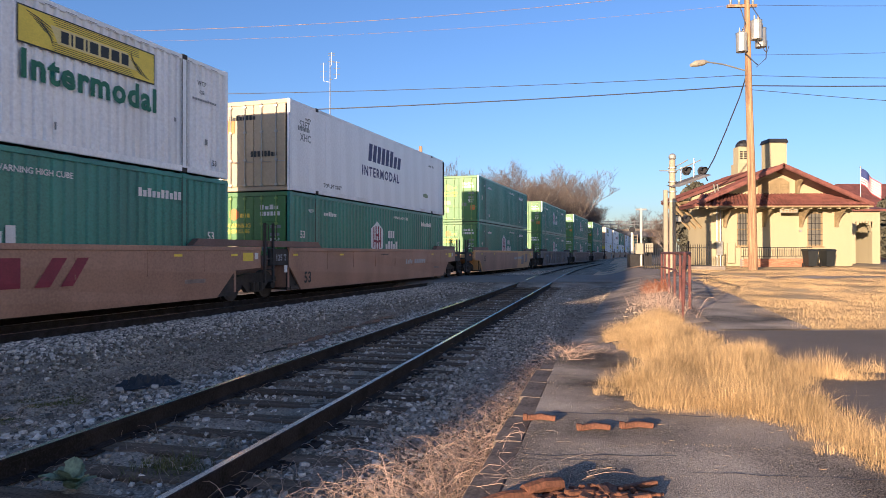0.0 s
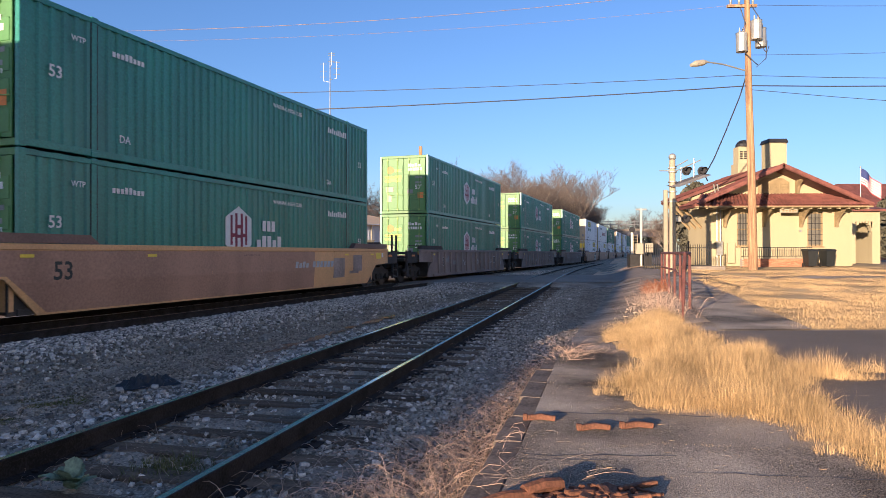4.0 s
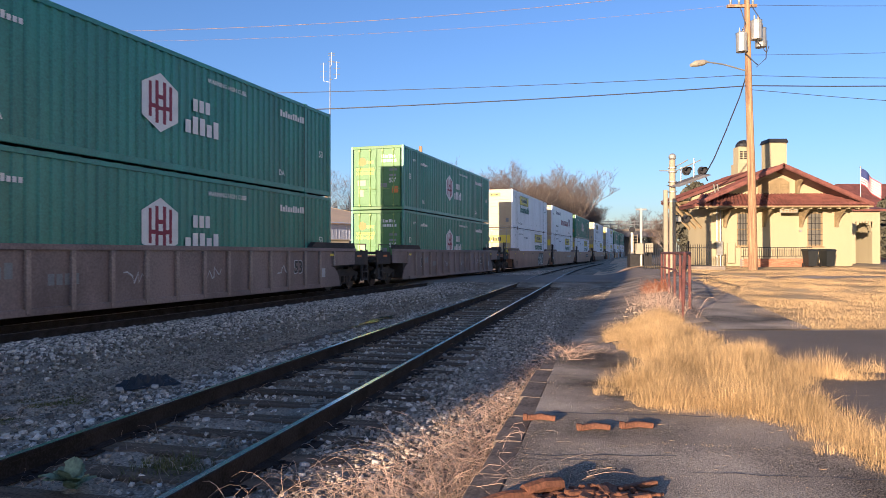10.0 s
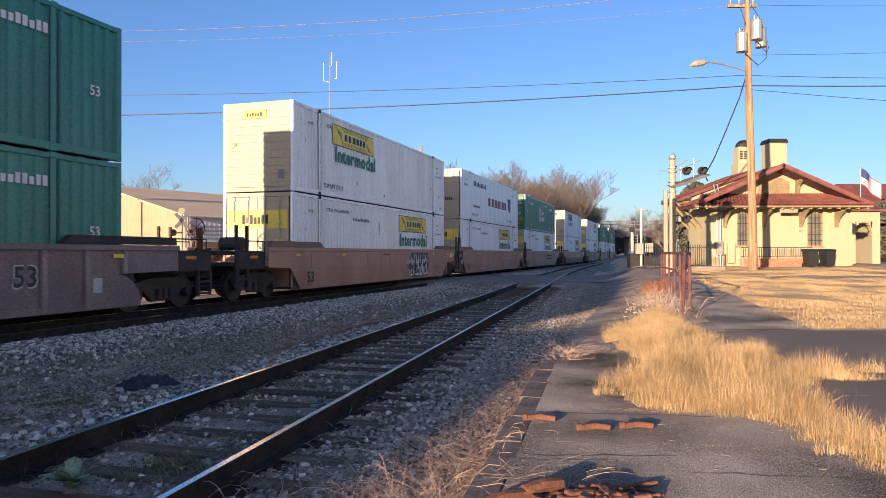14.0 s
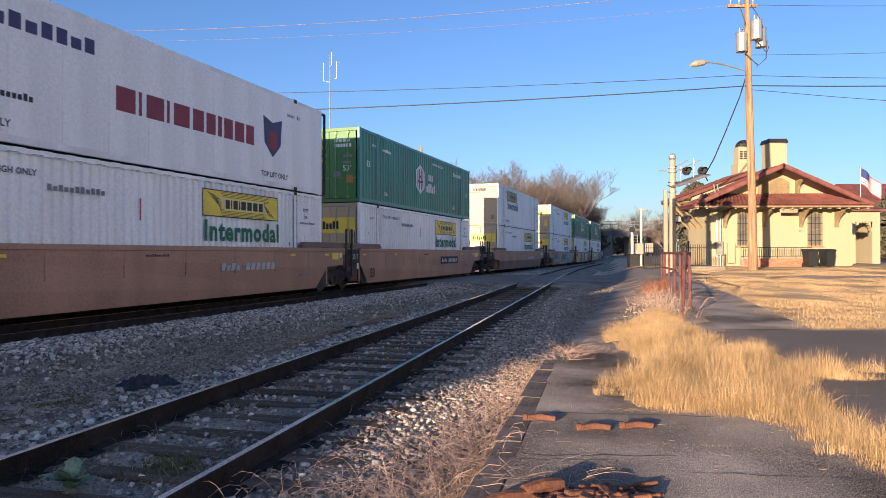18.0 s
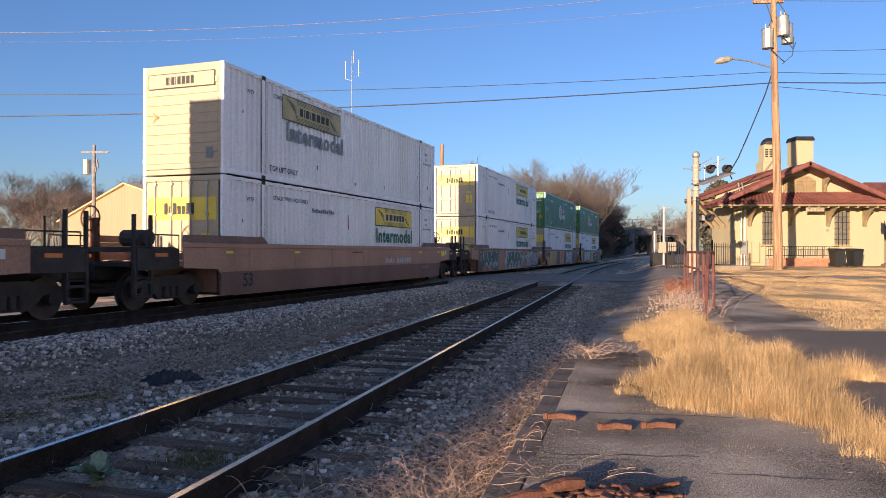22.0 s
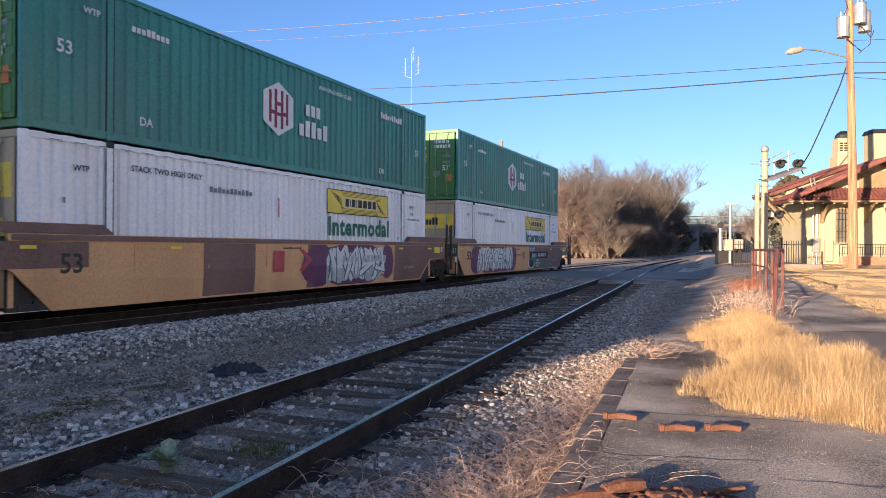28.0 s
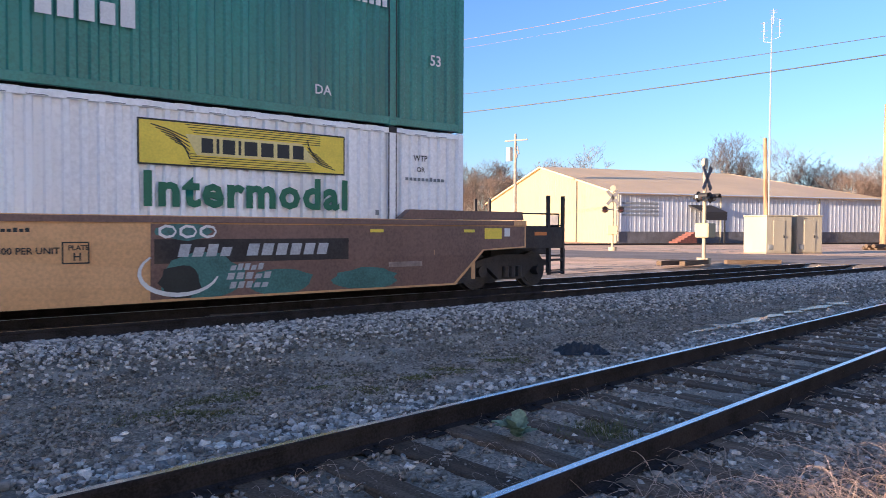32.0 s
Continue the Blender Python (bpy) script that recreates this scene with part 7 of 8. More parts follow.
# thin stones over the dirt between the tracks
y = 2.0 + 30 * r.beta(1, 2.2, 42000)
s = -1.3 - np.abs(r.normal(0, 2.4, 42000))
lay(0, SIDING_X0 + SIDING_SLOPE * y + s, y, (0.011, 0.032), 0.2, M["stone_dark"], "small dirty stones trodden into dirt", 3)
y = 2.0 + 30 * r.beta(1, 2.0, 4500)
s = -1.15 - np.abs(r.normal(0, 0.35, 4500))
lay(0, SIDING_X0 + SIDING_SLOPE * y + s, y, (0.02, 0.055), 0.3, M["stone"], "pale stones along the siding rail", 4)
# inside the siding, lying between its ties
y, s = 1.6 + 31 * r.beta(1, 2.2, 15000), r.uniform(-1.4, 1.4, 15000)
ok = (crib(y, s) > 0.14) | (r.uniform(size=15000) < 0.35)
y, s = y[ok], s[ok]
lay(0, SIDING_X0 + SIDING_SLOPE * y + s, y, (0.014, 0.04), 0.1, M["stone_dark"], "dirty stones between the siding's ties", 5)
y, s = 1.6 + 31 * r.beta(1, 2.2, 2600), r.uniform(-1.4, 1.4, 2600)
ok = (crib(y, s) > 0.14) | (r.uniform(size=2600) < 0.4)
y, s = y[ok], s[ok]
lay(0, SIDING_X0 + SIDING_SLOPE * y + s, y, (0.016, 0.045), 0.3, M["stone"], "pale stones between the siding's ties", 6)
# between siding and kerb
y, s = 1.6 + 31 * r.beta(1, 1.8, 24000), r.uniform(0.85, 2.4, 24000)
ok = (s > 1.4) | (crib(y, s) > 0.13)
y, s = y[ok], s[ok]
lay(0, SIDING_X0 + SIDING_SLOPE * y + s, y, (0.012, 0.034), 0.25, M["stone_mid"], "grey ballast between siding and platform kerb", 7)
y, s = 1.6 + 31 * r.beta(1, 1.8, 1800), r.uniform(0.85, 2.3, 1800)
lay(0, SIDING_X0 + SIDING_SLOPE * y + s, y, (0.015, 0.04), 0.35, M["stone"], "pale ballast stones along the platform kerb", 18)
y = 8.5 + 23 * r.beta(1, 1.5, 15000)
s = r.uniform(2.2, 5.2, 15000)
ok = (s < 2.4 + 0.06 * (y - 8.5)) & (y > 9.2)
y, s = y[ok], s[ok]
lay(0, SIDING_X0 + SIDING_SLOPE * y + s, y, (0.01, 0.034), 0.15, M["stone_dark"], "gravel strewn over the dirt beyond the platform's end", 19)
x, y = r.normal(5.0, 0.35, 240), r.uniform(15.5, 19.5, 240)
lay(0, x + 0.229 * (y - 17), y, (0.02, 0.055), 0.15, M["stone_dark"], "grey rubble at the platform's end", 8)


def blades(name, pts, heights, width, lean, mat, label, seed, category="grass", bend=0.5):
    """Flat tapering blades, each bent once, in one mesh."""
    g = np.random.default_rng(seed)
    n = len(pts)
    a = g.uniform(0, 2 * np.pi, n)
    tilt = np.abs(g.normal(0, lean, n))
    way = np.stack([np.cos(a), np.sin(a), np.zeros(n)], -1)
    face = g.uniform(0, 2 * np.pi, n)
    side = np.stack([np.cos(face), np.sin(face), np.zeros(n)], -1) * width / 2
    h = heights[:, None]
    up = np.array([0, 0, 1.0])
    mid = pts + up * h * 0.55 + way * (tilt * heights * 0.35)[:, None]
    tip = pts + up * h * (1 - 0.25 * np.clip(tilt, 0, 1.4))[:, None] * 1.0 + way * (tilt * heights * (0.35 + bend))[:, None]
    V = np.stack([pts - side, pts + side, mid + side * 0.7, mid - side * 0.7, tip - side * 0.15, tip + side * 0.15], 1)
    F = (np.arange(n)[:, None, None] * 6 + np.array(((0, 1, 2, 3), (3, 2, 5, 4)))[None]).reshape(-1, 4)
    return tagged(new(name, big_mesh(name, V.reshape(-1, 3), F, mat)), label, category, kind="stuff")


def inside(poly, x, y):
    c = np.zeros(len(x), bool)
    for (x0, y0), (x1, y1) in zip(poly, poly[1:] + poly[:1]):
        hit = ((y0 > y) != (y1 > y)) & (x < (x1 - x0) * (y - y0) / (y1 - y0 + 1e-12) + x0)
        c ^= hit
    return c


def on_ground(x, y, lift=0.0):
    return np.stack([x, y, ground_z(x, y) + lift], -1)


CLUMP = [(1.45, 6.75), (1.65, 6.3), (1.9, 5.9), (2.5, 5.65), (2.55, 4.85), (2.8, 3.4), (3.35, 3.2), (3.2, 5.0), (3.3, 6.2), (3.6, 7.1), (4.75, 7.35), (4.7, 7.7),
         (4.0, 8.0), (3.9, 9.0), (3.85, 10.5), (4.0, 12.0), (4.5, 13.5), (4.7, 14.8), (4.1, 14.6), (3.1, 13.0), (2.75, 12.2), (2.6, 10.8), (2.35, 9.5), (2.5, 8.7), (2.3, 8.1),
         (1.95, 7.5), (1.55, 7.0)]


def edge_distance(poly, x, y):
    d = np.full(len(x), 9.0)
    for (x0, y0), (x1, y1) in zip(poly, poly[1:] + poly[:1]):
        ux, uy = x1 - x0, y1 - y0
        t = np.clip(((x - x0) * ux + (y - y0) * uy) / (ux * ux + uy * uy), 0, 1)
        d = np.minimum(d, np.hypot(x - x0 - t * ux, y - y0 - t * uy))
    return d


x, y = r.uniform(1.2, 5.1, 470000), r.uniform(3.0, 15.6, 470000)
ok = inside(CLUMP, x, y) | (edge_distance(CLUMP, x, y) < 0.22)
x, y = x[ok], y[ok]
lump = np.array([noise.noise(Vector((a * 2.2, b * 2.2, 3.0))) + 0.5 * noise.noise(Vector((a * 6, b * 6, 1.0))) for a, b in zip(x, y)])
d = edge_distance(CLUMP, x, y) * np.where(inside(CLUMP, x, y), 1, -1) + 0.22 * lump
ok = (d > 0) & (r.uniform(size=len(x)) < 0.3 + 0.6 * np.clip(d / 0.3, 0, 1) + 0.5 * lump)
x, y, lump, d = x[ok], y[ok], lump[ok], d[ok]
h = (0.05 + 0.16 * np.clip(d / 0.4, 0, 1) ** 0.8 + 0.19 * lump) * r.uniform(0.5, 1.3, len(x))
tall = r.uniform(size=len(x)) < 0.75
for pick, wide, lean, seed in ((tall, 0.0022, 0.95, 3), (~tall, 0.002, 1.8, 33)):
    blades("dry_grass", on_ground(x[pick], y[pick]), np.clip(h[pick], 0.03, 0.34), wide, lean, M["straw"], "tall dry straw-coloured grass on the old platform", seed)
# short lawn beyond the dark asphalt, thin and patchy along the walkway
n = 420000
x, y = r.uniform(4.8, 31, n), 11.6 + 31.5 * r.beta(1, 1.6, n)
lump = np.array([noise.noise(Vector((a * 0.55, b * 0.35, 9.0))) + 0.6 * noise.noise(Vector((a * 1.7, b * 1.2, 4.0))) for a, b in zip(x, y)])
off = x - 1.95 - 0.26 * y
walk_edge = np.clip((off + 0.015 * y - 0.75 - 0.9 * lump) / 0.4, 0.0, 1)
ok = (r.uniform(size=n) < (0.8 + 1.1 * lump) * walk_edge) & ~((y > 31) & (x < 12.3))
x, y, lump = x[ok], y[ok], lump[ok]
blades("lawn_grass", on_ground(x, y, 0.01), np.clip(0.042 + 0.05 * lump, 0.012, 1) * r.uniform(0.5, 1.5, len(x)), 0.007, 1.2, M["straw"], "short dry winter lawn grass in tufts", 4)
# fringe along the edges of the asphalt and in its cracks
y = r.uniform(4.2, 9.6, 220)
x = kerb_x(y) + 0.27 + np.abs(r.normal(0, 0.06, 220))
blades("dry_grass", on_ground(x, y), r.uniform(0.01, 0.03, 220), 0.004, 1.2, M["straw"], "dead grass fringe along the kerb", 5)
x = np.concatenate([r.uniform(0.9, 2.0, 130), r.uniform(1.3, 2.6, 400)])
y = np.concatenate([4.95 + 0.03 * np.sin(x[:130] * 9) + 0.02 * r.normal(size=130), 6.05 - 0.3 * (x[130:] - 1.3) + 0.05 * r.normal(size=400)])
blades("dry_grass", on_ground(x, y, 0.012), r.uniform(0.004, 0.014, 530), 0.003, 1.4, M["straw"], "dead grass in a crack of the asphalt", 6)


def stems(name, roots, lengths, mat, label, seed, radius=0.0022, lift=0.5, category="weeds"):
    """Wiry stems: arched three-sided tubes in one mesh."""
    g = np.random.default_rng(seed)
    n, k = len(roots), 6
    a = g.uniform(0, 2 * np.pi, n)
    rise = g.uniform(0.15, 1.0, n) * lift
    t = np.linspace(0, 1, k)
    curl = g.normal(0, 0.9, n)
    ang = a[:, None] + curl[:, None] * t[None]
    dx = np.cumsum(np.cos(ang), 1) / k
    dy = np.cumsum(np.sin(ang), 1) / k
    dz = rise[:, None] * np.sin(t[None] * np.pi * g.uniform(0.5, 0.95, (n, 1)))
    C = roots[:, None, :] + np.stack([dx, dy, dz], -1) * lengths[:, None, None]
    rad = radius * g.uniform(0.6, 1.4, n)[:, None] * (1 - 0.7 * t)[None]
    tri = np.array([(math.cos(2 * math.pi * j / 3), math.sin(2 * math.pi * j / 3)) for j in range(3)])
    sidev = np.stack([-np.sin(ang), np.cos(ang), np.zeros_like(ang)], -1)
    upv = np.array([0, 0, 1.0])
    V = C[:, :, None, :] + rad[:, :, None, None] * (sidev[:, :, None, :] * tri[None, None, :, 0:1] + upv * tri[None, None, :, 1:2])
    F = []
    for i in range(k - 1):
        for j in range(3):
            F.append((i * 3 + j, i * 3 + (j + 1) % 3, (i + 1) * 3 + (j + 1) % 3, (i + 1) * 3 + j))
    F = (np.arange(n)[:, None, None] * (3 * k) + np.array(F)[None]).reshape(-1, 4)
    return tagged(new(name, big_mesh(name, V.reshape(-1, 3), F, mat)), label, category, kind="stuff")


y = r.uniform(2.4, 8.6, 1900)
x = kerb_x(y) - np.abs(r.normal(0, 0.3, 1900)) + 0.06
stems("dry_weeds", on_ground(x, y), r.uniform(0.15, 0.55, 1900) * np.clip(1.5 - 0.12 * y, 0.4, 1), M["weed_dry"], "tangled dry brown weeds along the kerb", 7, 0.0023, 0.6)
y = r.uniform(2.5, 4.6, 1000)
x = kerb_x(y) - np.abs(r.normal(0, 0.62, 1000))
stems("dry_weeds", on_ground(x, y), r.uniform(0.15, 0.45, 1000), M["weed_dry"], "loose tangle of pale dead weeds spreading over ballast", 27, 0.0022, 0.6)
y = r.uniform(2.6, 5.6, 260)
x = kerb_x(y) + r.uniform(-0.55, 0.12, 260)
stems("dry_weeds", on_ground(x, y), r.uniform(0.45, 0.95, 260), M["weed_dry"], "long dead weed stalks leaning along the kerb", 29, 0.0028, 0.3)
y = r.uniform(8.6, 9.4, 350)
x = kerb_x(y) + r.normal(0.1, 0.3, 350)
stems("dry_weeds", on_ground(x, y), r.uniform(0.15, 0.45, 350), M["weed_dry"], "tangled dry weeds at the kerb's broken end", 8)
y = r.uniform(13.6, 20.5, 520)
x = 4.75 + 0.229 * (y - 14.5) + r.normal(-0.1, 0.3, 520)
stems("dry_weeds", on_ground(x, y), r.uniform(0.2, 0.6, 520), M["weed_dry"], "wiry grey-brown weeds under the red railing", 9, 0.0028, 1.0)
y = r.normal(22.0, 0.2, 600)
x = 6.6 + r.normal(0, 0.15, 600)
stems("red_bush", on_ground(x, y), r.uniform(0.15, 0.38, 600), M["bush_red"], "small rust-red winter bush by the railing", 10, 0.005, 1.3, "bush")
y = 1.8 + 22 * r.beta(1, 2.4, 2600)
x = SIDING_X0 + SIDING_SLOPE * y + r.uniform(-2.6, 1.4, 2600)
stems("dry_weeds", on_ground(x, y), r.uniform(0.05, 0.25, 2600), M["weed_dry"], "scattered dead stalks in the siding", 11, 0.0018)
# moss and green tufts in the dirt between the tracks
k = r.uniform(0, 1, 40000)
x, y = -5.3 + 1.4 * k + r.normal(0, 0.28, 40000), 3.6 + 4.0 * k + r.normal(0, 0.3, 40000)
ok = np.array([noise.noise(Vector((a * 1.8, b * 1.8, 1.0))) for a, b in zip(x, y)]) > 0.1
blades("green_moss", on_ground(x[ok], y[ok]), r.uniform(0.008, 0.032, ok.sum()), 0.006, 0.9, M["moss"], "low yellow-green moss between the tracks", 12)
x, y = r.normal(-1.95, 0.14, 500), r.normal(5.1, 0.14, 500)
blades("green_moss", on_ground(x, y), r.uniform(0.03, 0.1, 500), 0.006, 0.7, M["moss"], "green grass tuft between the siding rails", 13)


# leafy weed between the rails
weed = thing("leafy_weed", pose(-2.42, 4.6, 0.015), "grey-green leafy weed growing between siding rails", "weed")
rw = random.Random(3)
for k in range(22):
    bm = bmesh.new()
    a, tilt, ln = rw.uniform(0, 6.28), rw.uniform(0.35, 1.2), rw.uniform(0.12, 0.22)
    rows = []
    for i in range(6):
        f = i / 5
        w = 0.055 * math.sin(math.pi * (0.12 + 0.86 * f)) * (1.15 if i % 2 else 0.85)
        d, z = ln * f * math.sin(tilt) + 0.015, ln * f * math.cos(tilt) * (1.1 - 0.5 * f)
        rows.append([bm.verts.new((d, s * w, z + abs(s) * 0.012)) for s in (-1, 0, 1)])
    for p0, p1 in zip(rows, rows[1:]):
        for j in (0, 1):
            bm.faces.new((p0[j], p1[j], p1[j + 1], p0[j + 1]))
    bmesh.ops.transform(bm, matrix=pose(0, 0, rw.uniform(0.0, 0.07), 0, 0, math.degrees(a)), verts=bm.verts)
    part("leaf", bm, M["leaf"], weed)


# ---- bare trees ----
def bare_tree(seed, height, spread, levels=5, twig_mat="twig", density=3.0, stemcount=1):
    """Returns trunk and crown meshes of a leafless tree of many forked limbs."""
    g = random.Random(seed)
    trunk, crown = [], []

    def grow(p, d, ln, rad, lev):
        steps = 3 if lev < 2 else 2
        for i in range(steps):
            d2 = (d + Vector((g.gauss(0, 0.16), g.gauss(0, 0.16), g.gauss(0.05, 0.1)))).normalized()
            q = p + d2 * ln / steps
            r2 = rad * (1 - 0.22 * (i + 1) / steps)
            (trunk if lev < 3 else crown).append((p, q, rad, r2))
            if lev < levels:
                for _ in range(1 if lev == 0 and i == 0 and stemcount == 1 else int(density - (1 if i == 0 else 0) + g.random())):
                    if g.random() < 0.8:
                        a = g.uniform(0, 6.28)
                        out = Vector((math.cos(a), math.sin(a), g.uniform(0.1, 0.8)))
                        nd = (d2 * (0.75 - 0.05 * lev) + out * spread).normalized()
                        grow(q, nd, ln * g.uniform(0.5, 0.78), r2 * 0.55, lev + 1)
            p, d, rad = q, d2, r2

    for k in range(stemcount):
        lean = 0.06 if stemcount == 1 else 0.55
        foot = Vector((0, 0, -0.3)) if stemcount == 1 else Vector((g.gauss(0, 1.0), g.gauss(0, 1.0), -0.2))
        grow(foot, Vector((g.uniform(-lean, lean), g.uniform(-lean, lean), 1)), height * 0.42, height * (0.018 if stemcount == 1 else 0.009), 0)

    def prisms(segs, name, mat, floor):
        n = len(segs)
        V = np.zeros((n, 6, 3))
        for i, (p, q, r0, r1) in enumerate(segs):
            w = (q - p).normalized()
            u = w.orthogonal().normalized()
            v = w.cross(u)
            for j in range(3):
                c = u * math.cos(2.094 * j) + v * math.sin(2.094 * j)
                V[i, j] = p + c * max(r0, floor)
                V[i, 3 + j] = q + c * max(r1, floor * 0.8)
        F = (np.arange(n)[:, None, None] * 6 + np.array(((0, 1, 4, 3), (1, 2, 5, 4), (2, 0, 3, 5)))[None]).reshape(-1, 4)
        return big_mesh(name, V.reshape(-1, 3), F, mat)
    return prisms(trunk, "trunk", M["bark"], 0.03), prisms(crown, "crown", M[twig_mat], 0.015)


KINDS = [bare_tree(1, 13, 0.62, 5, "twig", 2.8), bare_tree(2, 12, 0.7, 5, "twig_red", 2.8), bare_tree(3, 10, 0.85, 5, "twig", 2.8), bare_tree(4, 8, 0.95, 5, "twig_red", 2.8),
         bare_tree(8, 16, 0.62, 5, "twig", 2.9), bare_tree(21, 5.5, 0.8, 4, "twig", 3, 9), bare_tree(22, 4.6, 0.95, 4, "twig_red", 3, 11),
         bare_tree(31, 15, 0.72, 5, "twig_dark", 3.1)]


def tree(kind, x, y, s, turn, label="leafless brown winter tree", group="bare trees", category="tree"):
    t = thing("tree", pose(x, y, 0.1, 0, 0, turn), label, category, group)
    share("trunk", KINDS[kind][0], t, Matrix.Scale(s, 4))
    share("crown", KINDS[kind][1], t, Matrix.Scale(s, 4))
    return t


rt = random.Random(12)


def clear_of_line(x, y, reach):
    """False where a crown would stand in the way of the view along the track to the overpass."""
    return (x + reach) / y < 0.234


made = 0
while made < 74:                                                # wood along the far side of the main track
    q = 100 + 130 * rt.random() ** 1.2
    x, y, z = main_at(q, -(5.5 + 24 * rt.random() ** 1.1))
    s = rt.uniform(0.95, 1.25) * (1 + (q - 100) / 170)
    if clear_of_line(x, y, 2.6 * s):
        tree(rt.choice((0, 1, 0, 2, 3)), x, y, s, rt.uniform(0, 360), "leafless brown winter tree at the wood's edge", "wood beside the railway")
        made += 1
made = 0
while made < 70:
    q = 98 + 95 * rt.random() ** 1.3
    x, y, z = main_at(q, -(4.5 + 16 * rt.random()))
    if clear_of_line(x, y, 2.0):
        tree(rt.choice((5, 6)), x, y, rt.uniform(0.7, 1.35), rt.uniform(0, 360), "tangled leafless thicket shrub at the wood's foot", "thicket beside the railway", "shrub")
        made += 1
for x, y, kd, s in ((-25.5, 121, 7, 1.12), (-22.5, 124, 7, 0.98), (-17.5, 136, 0, 1.3), (-14, 138, 2, 1.5), (-10.5, 142, 0, 1.1), (-6.2, 131, 3, 1.15), (-66, 112, 7, 0.92), (-62, 116, 7, 0.98), (-69, 115, 7, 0.95), (-58, 113, 1, 1.1), (-73, 118, 7, 1.0), (-55, 122, 0, 1.3), (-60, 102, 1, 0.95), (-56, 100, 3, 1.3),
                    (-52, 104, 2, 1.1), (-64, 100, 3, 1.25), (-68, 108, 1, 0.9), (-47.5, 99, 2, 1.3), (-75, 104, 2, 1.0), (36.5, 116, 2, 0.85), (38.5, 121, 1, 0.9),
                    (45, 140, 0, 0.85), (-1, 127, 3, 0.9), (2, 135, 1, 0.7), (80, 295, 0, 1.55), (92, 290, 1, 1.5), (68, 292, 2, 1.7), (104, 297, 2, 1.6), (48, 300, 1, 1.5), (86, 305, 4, 1.2), (74, 300, 1, 1.6), (25.5, 156, 1, 1.25), (28.0, 161, 0, 1.1), (29.5, 164, 1, 1.3), (31.0, 170, 3, 1.4), (33.0, 176, 1, 1.25)):
    tree(kd, x, y, s, rt.uniform(0, 360))


def evergreen(x, y, h, w, seed, label="dark evergreen tree behind the station"):
    g = np.random.default_rng(seed)
    n = 5200
    f = g.uniform(0, 1, n) ** 0.8
    a = g.uniform(0, 2 * np.pi, n)
    lob = 1 + 0.3 * np.sin(3 * a + 7 * f) + 0.2 * np.sin(5 * a - 11 * f)
    rad = w * np.sin(np.pi * np.clip(0.1 + 0.88 * f, 0, 1)) ** 0.7 * lob * g.uniform(0.45, 1, n)
    pts = np.stack([rad * np.cos(a), rad * np.sin(a), 0.8 + f * (h - 0.8)], -1)
    t = thing("tree", pose(x, y, 0.4), label, "tree")
    d1, d2 = g.normal(0, 0.16, (n, 3)), g.normal(0, 0.16, (n, 3))
    V = np.stack([pts - d1, pts + d2, pts + d1 * 1.2, pts - d2], 1)
    F = np.arange(n * 4).reshape(n, 4)
    share("crown", big_mesh("crown", V.reshape(-1, 3), F, M["evergreen"]), t)
    bm = bmesh.new()
    tube(bm, [(0, 0, -0.3), (0, 0, h * 0.7)], [0.22, 0.08], 8)
    part("trunk", bm, M["bark"], t)
    return t


evergreen(38.6, 60, 6.0, 1.9, 2)
evergreen(31.5, 88, 9.8, 2.6, 4)
evergreen(-0.5, 96, 3.2, 1.3, 6, "small dark evergreen shrub near the warehouse")

# dark masses added for the wood's shaded foot and the bridge's dark opening
for x, y, h, w, seed in ((35.0, 170, 7.0, 2.9, 12), (36.4, 175, 6.5, 2.8, 13), (38.3, 182, 8.0, 3.0, 14), (42.3, 197, 9.0, 3.0, 16), (70, 292, 9, 6, 17), (79, 296, 9, 6, 18), (88, 294, 9, 6, 19)):
    evergreen(x, y, h, w, seed, "dark thicket standing in for shaded undergrowth beside the railway")


# ---- small things on the platform and beside the track ----
kerb = tagged(thing("platform_kerb", pose(0, 0, 0), "worn concrete kerb stones along the old platform edge", "kerb"), kind="structure")
ks = random.Random(6)
for k in range(9):
    y = 2.4 + k * 0.78
    bm = bmesh.new()
    box(bm, 0.03, 0.24, -0.388, 0.388, -0.2, 0.012, 0.014)
    part("kerb_stone", bm, M["kerb"], kerb, at=pose(kerb_x(y) + ks.uniform(-0.02, 0.02), y, 0.185 + ks.uniform(-0.003, 0.003), 0, ks.uniform(-1.2, 1.2), -12.9 + ks.uniform(-1.2, 1.2)))

tagged(ground_sheet("driveway", np.arange(3.05, 16, 0.35), np.arange(2.0, 11.5, 0.35), M["black_asphalt"], 0.017, 0.06, 0.0),
       "smooth dark asphalt drive beside the grass", "pavement", kind="structure")
tagged(ground_sheet("walkway", np.arange(1.7, 3.25, 0.3), np.arange(11.5, 31.6, 0.5), M["asphalt"], 0.03, 0.245), "worn concrete walkway along the railing", "pavement", kind="structure")
tagged(ground_sheet("path", np.arange(7.0, 40, 0.8), np.arange(28.5, 31.0, 0.5), M["asphalt"], 0.028), "narrow old asphalt path across the lawn", "pavement", kind="structure")


